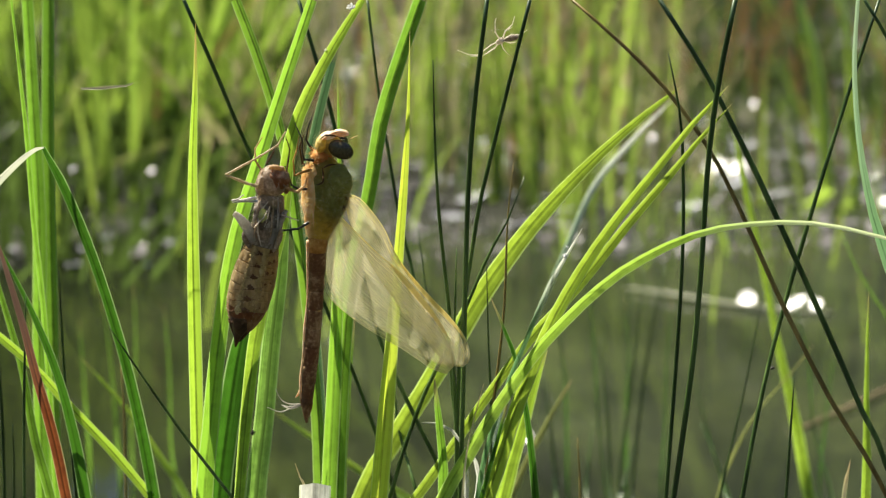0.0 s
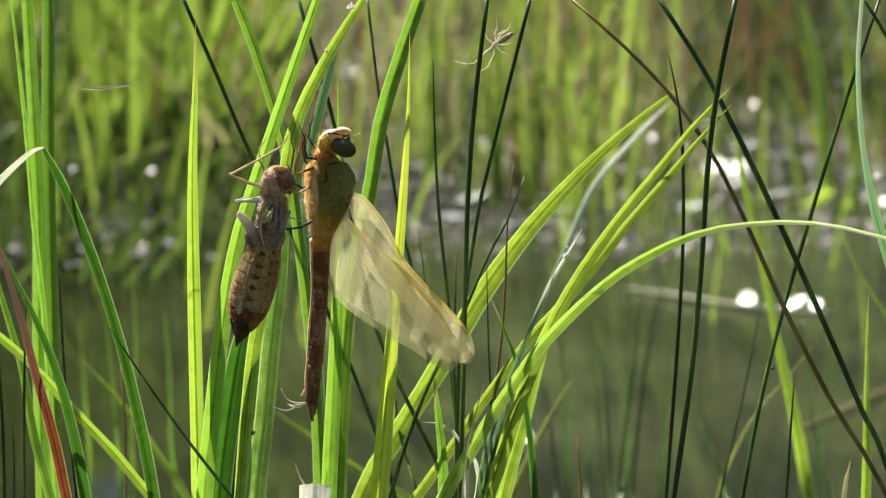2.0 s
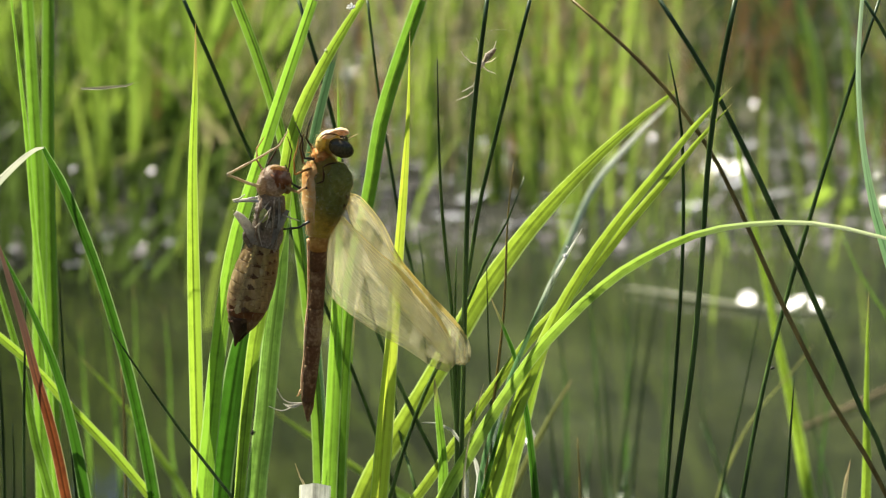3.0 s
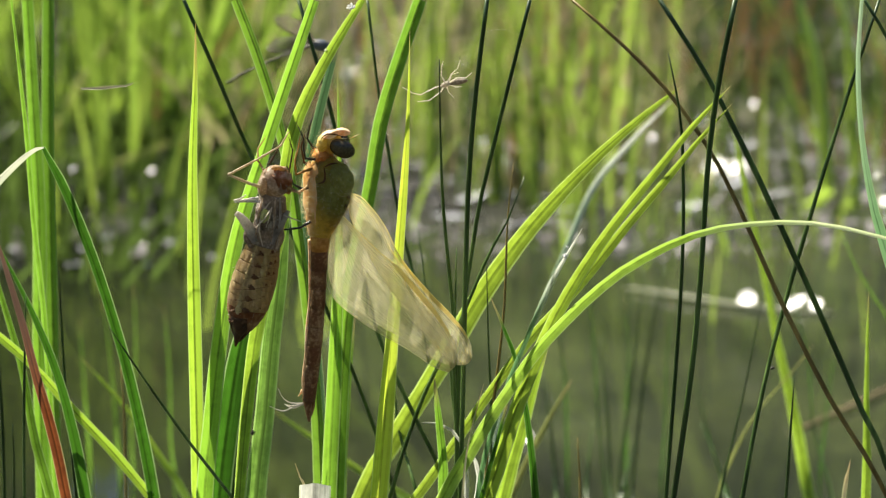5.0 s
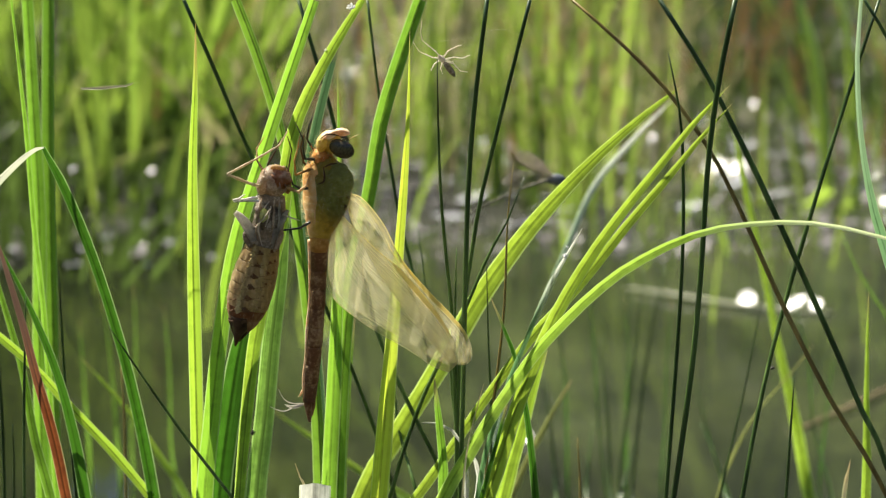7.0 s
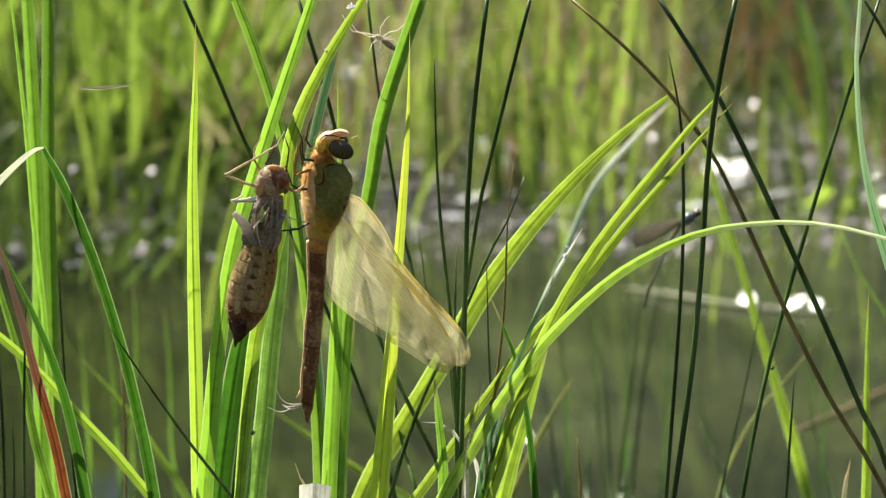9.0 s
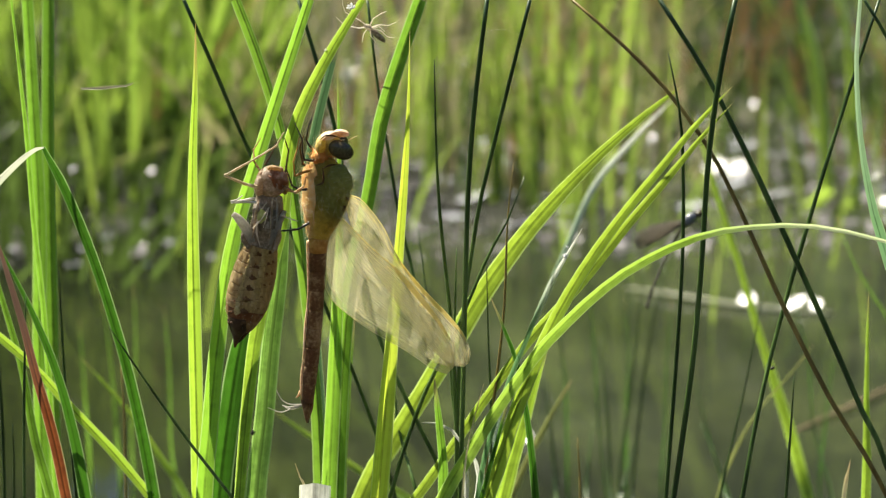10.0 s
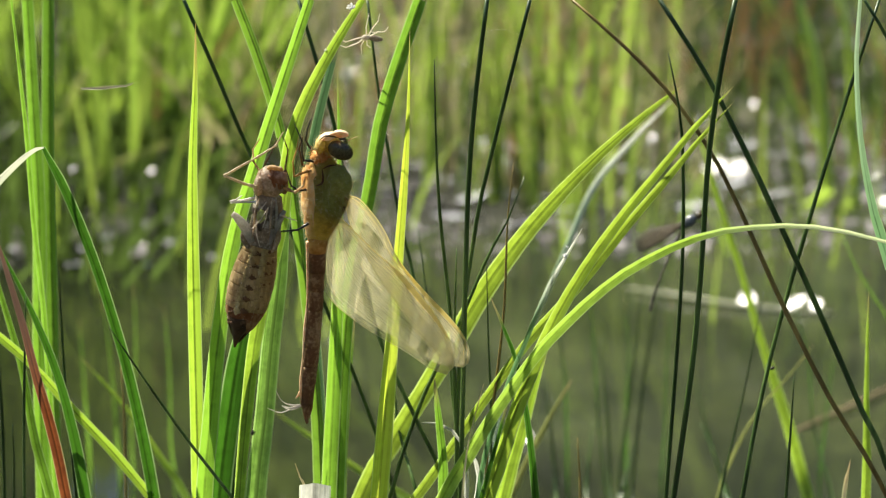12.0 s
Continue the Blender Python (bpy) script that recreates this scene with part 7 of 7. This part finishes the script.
# ---- the spider on its threads, the visiting damselfly ----
def spider_thing():
    s, legs = new("spider"), []
    tagged(s, "pale long-legged spider climbing along silk threads", "spider")
    ball("abdomen", (2.6, 0, -0.4), (2.6, 0.7, 0.8), husk_grey, s, "slender grey abdomen", (0, 12, 0), 0.1)
    ball("forebody", (-0.6, 0, 0.2), (1.3, 0.8, 0.8), husk_pale, s, "pale forebody")
    for pts in (((-1.2, -0.4, 0.4), (-4.6, -0.8, 0.4), (-10.8, -0.8, -0.8), (-13.4, -0.6, 0.6), (-16.4, -0.5, 3.8)), ((-1.2, 0.4, 0.2), (-3.8, 1.0, -1.4), (-9.2, 1.2, -2.2), (-13.2, 1.0, -0.4)),
                ((-0.8, -0.5, 0.6), (-1.6, -1.6, 4.2), (-0.6, -1.8, 7.6), (0.4, -1.4, 9.2)), ((-0.8, 0.5, 0.0), (-1.6, 1.6, -3.0), (-1.0, 1.8, -6.0)),
                ((-0.2, -0.5, 0.5), (2.0, -1.4, 3.6), (4.8, -1.4, 5.2), (6.4, -1, 7.8)), ((-0.2, 0.5, 0.2), (1.6, 1.6, -2.6), (3.6, 1.8, -3.6)),
                ((0.2, -0.4, 0.4), (3.6, -1.8, 1.6), (7.0, -1.6, 0.6), (9.6, -1, 1.6)), ((0.2, 0.4, 0.4), (2.6, 1.4, 2.4), (5.2, 1.2, 2.0))):
        pts = [tuple(0.72 * q for q in p) for p in pts]
        legs.append((tube("leg", pts, list(np.linspace(0.24, 0.09, len(pts))), spider_white, s, ring=5, jointed=True), Vector(pts[0]) * 0.001))
    return s, legs


def damselfly_thing():
    d = new("damselfly")
    tagged(d, "slim dark damselfly with smoky wings, visiting the stems", "damselfly")
    ball("head", (2.28, 0.00, 1.51), (1.47, 2.53, 1.47), chitin_black, d, "dark head")
    ball("eye", (2.69, -1.80, 1.94), (1.05, 0.84, 1.05), eye_mat, d, "greenish eye")
    ball("eye", (2.69, 1.80, 1.94), (1.05, 0.84, 1.05), eye_mat, d, "greenish eye")
    tube("thorax", [(1.24, 0.00, 0.86), (-0.21, 0.00, 0.00), (-2.28, 0.00, -1.51), (-3.92, 0.00, -3.25)], [1.05, 2.10, 2.10, 1.05], damsel_blue, d, "slate-blue thorax", 12, 16)
    segments_of("abdomen_segment", [(-3.51, 0.00, -2.81), (-7.56, 0.00, -10.19), (-12.20, 0.00, -20.65), (-15.22, 0.00, -28.31), (-17.00, 0.00, -34.90)], [0.66, 0.44, 0.40, 0.50, 0.66], 8, damsel_dark, d, 0.06, 10)
    for pts in (((0.23, -1.00, -0.65), (2.79, -2.00, -2.38), (5.71, -1.00, -1.08)), ((0.23, 1.00, -0.65), (3.24, 2.00, -3.25), (6.57, 1.00, -1.95)), ((-1.02, -1.00, -1.51), (1.59, -2.00, -4.98), (6.16, -1.00, -2.38))):
        tube("leg", pts, [0.25, 0.2, 0.1], chitin_black, d, ring=5, segments=10)
    front = (0, 0.6, 1.0, 1.3, 1.5, 1.5, 1.2, 0.5)
    back = (-0.4, -1.2, -2.2, -3.2, -3.8, -4.0, -3.4, -1.4)
    ws = []
    for y, a in ((-1.4, 0.0), (-0.5, -2.0), (0.5, 1.0), (1.4, -3.0)):
        turn = radians(-62.0 + a)
        margins = [[(-2.29 + 3.0 * k * math.sin(turn) + off * math.cos(turn), -1.08 - 3.0 * k * math.cos(turn) + off * math.sin(turn)) for k, off in enumerate(tab)] for tab in (front, back)]
        ws.append(wing("wing", d, *margins, y, "smoky narrow wing", smoky_mat, damsel_dark, damsel_dark, 7, 24, 0.3, 0.00008))
    return d, ws


damsel_dark = solid_material("sooty_chitin", [(0.3, (0.05, 0.047, 0.035)), (0.7, (0.15, 0.14, 0.10))], 900, 0.6, 0.3, 0.2, 0.0001)
damsel_blue = solid_material("slate_chitin", [(0.3, (0.05, 0.055, 0.065)), (0.7, (0.15, 0.16, 0.18))], 900, 0.3, 0.5, 0.2, 0.0001)
smoky_mat = membrane_material("smoky_film", (0.40, 0.33, 0.28), (0.97, 0.96, 0.94), 0.45, 0.16)
spider_white = skin_material("pale_spider_skin", [(0.3, (0.62, 0.56, 0.46)), (0.7, (0.86, 0.82, 0.74))], (0.9, 0.85, 0.72), 0.5, 600)
spider, spider_legs = spider_thing()
damsel, damsel_wings = damselfly_thing()
damsel.scale = (0.83, 0.83, 0.83)


def silk(points, radius=0.000012):
    v, f = tube_mesh(points, [radius] * len(points), 4, 20)
    return tagged(link("silk_thread", v, f, thread_mat), "fine spider silk strung between the leaves", "spider silk", "silk threads")


silk(((-0.0212, 0.0200, 0.2617), (-0.0095, 0.0250, 0.2531), (0.0084, 0.0060, 0.2571)))
silk(((-0.0020, 0.0120, 0.2467), (0.0024, 0.0200, 0.2486), (0.0090, 0.0060, 0.2480)), 0.000015)
silk(((0.0084, 0.0060, 0.2577), (0.0147, 0.0100, 0.2585), (0.0201, 0.0120, 0.2567)), 0.000015)


def dry_scrap():
    v, f, uv = blade_mesh([(-0.0965, 0.0300, 0.2394), (-0.0918, 0.0300, 0.2395), (-0.0873, 0.0300, 0.2399), (-0.0842, 0.0300, 0.2402), (-0.0827, 0.0300, 0.2409)], (0.5, 0.9, 0.7, 0.5, 0.3), 0, 30, 16)
    return tagged(link("grass_scrap", v, f, leaf_dry, uvs=uv), "small withered grass scrap caught on silk", "grass scrap")


dry_scrap()
silk(((-0.1148, 0.0300, 0.2481), (-0.0966, 0.0310, 0.2394), (-0.0827, 0.0310, 0.2407), (-0.0635, 0.0040, 0.2466)), 0.000004)


def cut_leaf():
    v, f, uv = blade_mesh([(-0.0332, -0.0120, 0.1426), (-0.0331, -0.0120, 0.1389), (-0.0338, -0.0100, 0.1260), (-0.034, 0.0, 0.06), (-0.036, 0.01, -0.03)], (7.9, 7.9, 7.6, 6.4, 5.0), 0, 8, 24)
    return link("blade", v, f, leaf_bleached, middle_clump, "bleached leaf cut off short", uvs=uv)


leaf_bleached = leaf_material("bleached_leaf", (0.30, 0.31, 0.27), (0.85, 0.84, 0.78), 0.5, (0.75, 0.75, 0.66), wither_or_glare=(-2.0, -1.0, (0.5, 0.5, 0.5), (0.5, 0.5, 0.5)))
cut_leaf()
blade(rush_clump, leaf_bleached, (0.5, 0.6, 0.9, 0.8, 1.1, 1.2, 1.3, 1.3, 1.2), ((-0.0059, 0.012, 0.1518), (-0.0014, 0.012, 0.1516), (0.0020, 0.012, 0.1499), (0.0047, 0.012, 0.1467), (0.0061, 0.012, 0.1411), (0.0064, 0.012, 0.1355), (0.0063, 0.012, 0.1303), (0.0054, 0.012, 0.1003), (0.0040, 0.010, -0.0300)), tip=1, roll=10)
blade(rush_clump, leaf_bleached, (0.5, 1.2, 1.4, 1.4, 1.4, 1.3), ((0.0073, 0.012, 0.1443), (0.0091, 0.012, 0.1395), (0.0098, 0.012, 0.1347), (0.0090, 0.012, 0.1303), (0.0039, 0.012, 0.1003), (-0.0051, 0.010, -0.0300)), tip=1, roll=10)


# ---- small bits ----
def froth(at, size, seed):
    """A blob of white froth on a leaf: a cluster of small bubbles."""
    r = np.random.default_rng(seed)
    bm = bmesh.new()
    for k in range(26):
        m = Matrix.Translation(Vector(at) + Vector(r.normal(0, size * 0.4, 3)))
        bmesh.ops.create_icosphere(bm, subdivisions=2, radius=size * r.uniform(0.15, 0.35), matrix=m)
    me = bpy.data.meshes.new("froth")
    bm.to_mesh(me)
    bm.free()
    me.materials.append(froth_mat)
    me.shade_smooth()
    return tagged(new("froth", me), "tiny blob of white froth on a leaf", "froth")


froth_mat = skin_material("white_froth", [(0.3, (0.75, 0.75, 0.73)), (0.7, (0.9, 0.9, 0.88))], (0.9, 0.9, 0.88), 0.4, 900, 0.15)
froth((0.0321, 0.0090, 0.1985), 0.0008, 1)
froth((0.0327, 0.0110, 0.2005), 0.0004, 2)
froth((-0.0237, 0.0170, 0.2633), 0.0010, 3)
froth((-0.0306, 0.0190, 0.2517), 0.0004, 4)


def beetle(at, size, lean):
    """A tiny dark beetle sitting on a leaf."""
    e = new("beetle")
    e.matrix_basis = Matrix.Translation(at) @ pose(0, 0, 0, 0, lean, 0)
    tagged(e, "tiny black beetle sitting on a leaf", "beetle")
    ball("wing_case", (0, 0, 0), (0.6 * size, 0.45 * size, 0.9 * size), chitin_black, e)
    ball("head", (0, 0, 1.0 * size), (0.35 * size, 0.3 * size, 0.3 * size), chitin_black, e)
    for s in (-1, 1):
        for z in (-0.4, 0.1, 0.6):
            tube("leg", ((0.4 * s * size, 0, z * size), (0.9 * s * size, 0.2, (z + 0.15) * size), (1.1 * s * size, 0.5, (z - 0.2) * size)), (0.1, 0.08, 0.04), chitin_black, e, ring=5, segments=8)
    return e


beetle((-0.0508, 0.0080, 0.1501), 0.7, 10)
beetle((0.0886, 0.0180, 0.1652), 0.6, 60)


# ---- movement ----
def shift(ob, rows):
    """Small sways: seconds, mm to the right, mm up, degrees of lean, about the thing's own place."""
    home = ob.location.copy()
    walk(ob, [(t, Matrix.Translation(home + Vector((x * 0.001, 0, z * 0.001))) @ pose(0, 0, 0, 0, a, 0)) for t, x, z, a in rows])


def hinge(ob, pivot, rows):
    """Swings a leaf about its foot: seconds, degrees to the right."""
    p = Vector(pivot)
    walk(ob, [(t, Matrix.Translation(p) @ pose(0, 0, 0, 0, a, 0) @ Matrix.Translation(-p)) for t, a in rows])


def motions():
    shift(fly, [(0, 0.00, -0.00, 0.00), (0.5, 0.07, 0.14, -0.12), (1, 0.33, 0.29, -0.43), (1.5, 0.72, 0.33, -0.49), (2, 0.80, 0.47, -0.61), (2.5, 0.40, 0.33, -0.18), (3, 0.14, 0.36, -0.24), (4, 0.29, 0.33, -0.24), (5, 0.43, 0.29, -0.24), (5.5, 0.07, 0.22, -0.24), (6, 0.29, 0.29, -0.49), (6.5, 0.58, 0.22, -0.49), (7, 0.33, 0.22, -0.43), (8, 0.14, 0.07, -0.24), (9, 0.07, -0.00, -0.12), (10, 0.07, -0.07, -0.12), (10.5, -0.22, -0.36, 0.12), (11, -0.11, -0.25, -0.06), (12, -0.07, -0.22, -0.12)])
    shift(skin, [(0, 0.00, -0.00, 0.00), (0.5, 0.04, -0.00, 0.10), (1, 0.29, -0.07, 0.41), (1.5, 0.72, -0.14, 0.82), (2, 0.76, -0.11, 0.92), (2.5, 0.58, -0.07, 0.82), (3, 0.22, -0.00, 0.61), (4, 0.29, -0.04, 0.82), (5, 0.43, -0.07, 0.82), (5.5, 0.04, -0.00, 0.10), (6, 0.29, 0.07, 0.41), (6.5, 0.33, -0.14, 0.51), (7, 0.25, 0.07, 0.51), (8, 0.00, 0.04, 0.00), (9, -0.18, -0.00, -0.10), (9.5, -0.07, -0.00, 0.00), (10, -0.29, -0.18, -0.20), (10.5, -0.87, -0.22, -0.61), (11, -0.69, -0.22, -0.51), (12, -0.40, -0.14, -0.31)])
    hinge(bent, (0.1354, 0.2500, 0.0413), [(0, 0), (7.2, 0), (8.0, -3), (8.8, -4.9), (9.5, -5.0), (10.5, -5.3), (12, -5.2)])
    hinge(arch, (0.0016, 0.0035, 0.1368), [(0, 0), (9.4, 0), (9.8, 0.45), (10.5, 0.6), (12, 0.6)])
    hinge(swing_a, (0.0143, 0.0090, 0.1336), [(0, 0), (1.5, 0.2), (3, 0.4), (5, 0.2), (7, 0.05), (9.5, 0), (10.0, 0.4), (10.5, 0.45), (12, 0.5)])
    hinge(swing_b, (-0.0643, 0.0100, 0.1281), [(0, 0), (1.5, 0.45), (2, 0.5), (3, 0.1), (5, 0.25), (6.5, 0.25), (9, 0), (10.5, -0.35), (12, -0.25)])
    hinge(pale, (0.1269, 0.0000, 0.1318), [(0, 0), (1, 0.25), (2.5, 0.45), (6, 0.4), (9, 0.25), (12, 0.25)])
    hinge(laden, (0.0044, 0.0280, 0.0620), [(0, 0), (2.2, 0), (3, 0.35), (5, 0.5), (6.5, 0.4), (7.2, 0.3), (8.5, 0.1), (12, 0.1)])
    walk(spider, [(t, Matrix.Translation(p) @ pose(0, 0, 0, 0, a, tw)) for t, p, a, tw in (
        (0, (0.0157, 0.0220, 0.2536), -25, 0), (0.5, (0.0154, 0.0220, 0.2535), -22, 0), (1, (0.0145, 0.0220, 0.2530), -40, 0), (1.5, (0.0142, 0.0220, 0.2524), -50, 0), (2, (0.0142, 0.0220, 0.2527), -45, 0), (2.5, (0.0116, 0.0220, 0.2497), -30, 0), (3, (0.0105, 0.0220, 0.2476), -60, 0), (3.2, (0.0098, 0.0220, 0.2470), -70, 10), (4, (0.0046, 0.0220, 0.2442), -40, 10), (4.8, (0.0013, 0.0220, 0.2422), -25, 0), (5.5, (0.0018, 0.0220, 0.2419), -15, 0), (6.2, (0.0016, 0.0220, 0.2431), 5, 0), (6.6, (0.0016, 0.0220, 0.2455), 30, 0), (7, (0.0000, 0.0220, 0.2482), 42, 0), (7.6, (-0.0066, 0.0280, 0.2487), 35, 0), (8.3, (-0.0126, 0.0280, 0.2507), 30, 0), (8.8, (-0.0162, 0.0280, 0.2524), 25, 0), (9.5, (-0.0167, 0.0280, 0.2545), 30, 0), (10, (-0.0193, 0.0280, 0.2557), 30, 0), (10.5, (-0.0197, 0.0280, 0.2555), 32, 0), (11, (-0.0197, 0.0280, 0.2548), 28, 20), (11.5, (-0.0197, 0.0280, 0.2539), 15, 35), (12, (-0.0200, 0.0280, 0.2533), 0, 40))])
    for k, (leg, root) in enumerate(spider_legs):
        rows = []
        for q in range(31):
            a = 11 * math.sin(3.9 * 0.4 * q + (math.pi if k % 2 else 0) + 0.7 * (k // 2))
            rows.append((0.4 * q, Matrix.Translation(root) @ pose(0, 0, 0, 0, a, 0) @ Matrix.Translation(-root)))
        walk(leg, rows)
    walk(damsel, [(t, Matrix.Translation(p) @ pose(0, 0, 0, 0, a, tw)) for t, p, a, tw in (
        (0, (-0.2178, 0.1300, 0.2929), 43, 0), (4.4, (-0.1593, 0.1300, 0.2760), 43, 0), (4.8, (-0.0618, 0.1300, 0.2485), 43, 0), (4.9, (-0.0469, 0.1300, 0.2456), 43, 0), (5, (-0.0361, 0.1300, 0.2343), 43, 0), (5.1, (-0.0166, 0.1300, 0.2340), 43, 0), (5.2, (0.0167, 0.1300, 0.2447), 43, 0), (5.3, (0.0393, 0.1300, 0.2482), 43, 0), (5.4, (0.0784, 0.1300, 0.2485), 43, 0), (5.5, (0.0979, 0.1300, 0.2419), 43, 0), (5.6, (0.0966, 0.1300, 0.2267), 43, 0), (5.7, (0.0794, 0.1300, 0.2135), 43, 0), (5.8, (0.0565, 0.1300, 0.1991), 43, 0), (5.9, (0.0468, 0.1300, 0.1814), 43, 0), (6, (0.0458, 0.1300, 0.1756), 43, 0), (6.1, (0.0485, 0.1300, 0.1843), 43, 0), (6.2, (0.0589, 0.1300, 0.1877), 43, 0), (6.3, (0.0738, 0.1300, 0.1893), 43, 0), (6.4, (0.0785, 0.1300, 0.1877), 43, 0), (6.5, (0.0902, 0.1300, 0.1850), 43, 0), (6.6, (0.0773, 0.1300, 0.1841), 43, 0), (6.7, (0.0483, 0.1300, 0.1922), 43, 0), (6.8, (0.0271, 0.1300, 0.2033), 43, 0), (6.9, (0.0299, 0.1300, 0.1976), 43, 0), (7, (0.0367, 0.1300, 0.1922), 43, 0), (7.1, (0.0414, 0.1300, 0.1886), 43, 0), (7.2, (0.0452, 0.1300, 0.1859), 43, 0), (7.6, (0.0591, 0.1300, 0.1828), 25, 0), (8.1, (0.0723, 0.1300, 0.1814), 10, 0), (8.5, (0.0766, 0.1300, 0.1808), 0, 0), (8.8, (0.0770, 0.1300, 0.1807), 0, 0), (9.5, (0.0775, 0.1300, 0.1805), 0, 0), (10.5, (0.0777, 0.1300, 0.1803), -2, 0), (12, (0.0777, 0.1300, 0.1799), -3, 0))])
    for k, w in enumerate(damsel_wings):
        home = Vector((-2.29, 0.00, -1.08)) * 0.001
        rows, t, up = [(0.0, 0)], 4.6, 1
        while t < 8.3:
            rows.append((t, up * (30 if k % 2 else -34)))
            t, up = t + 1 / 15, -up
        rows += [(8.4, 0), (12.0, 0)]
        walk(w, [(t, Matrix.Translation(home) @ pose(0, 0, 0, 0, a * 0.6, a) @ Matrix.Translation(-home)) for t, a in rows])


motions()
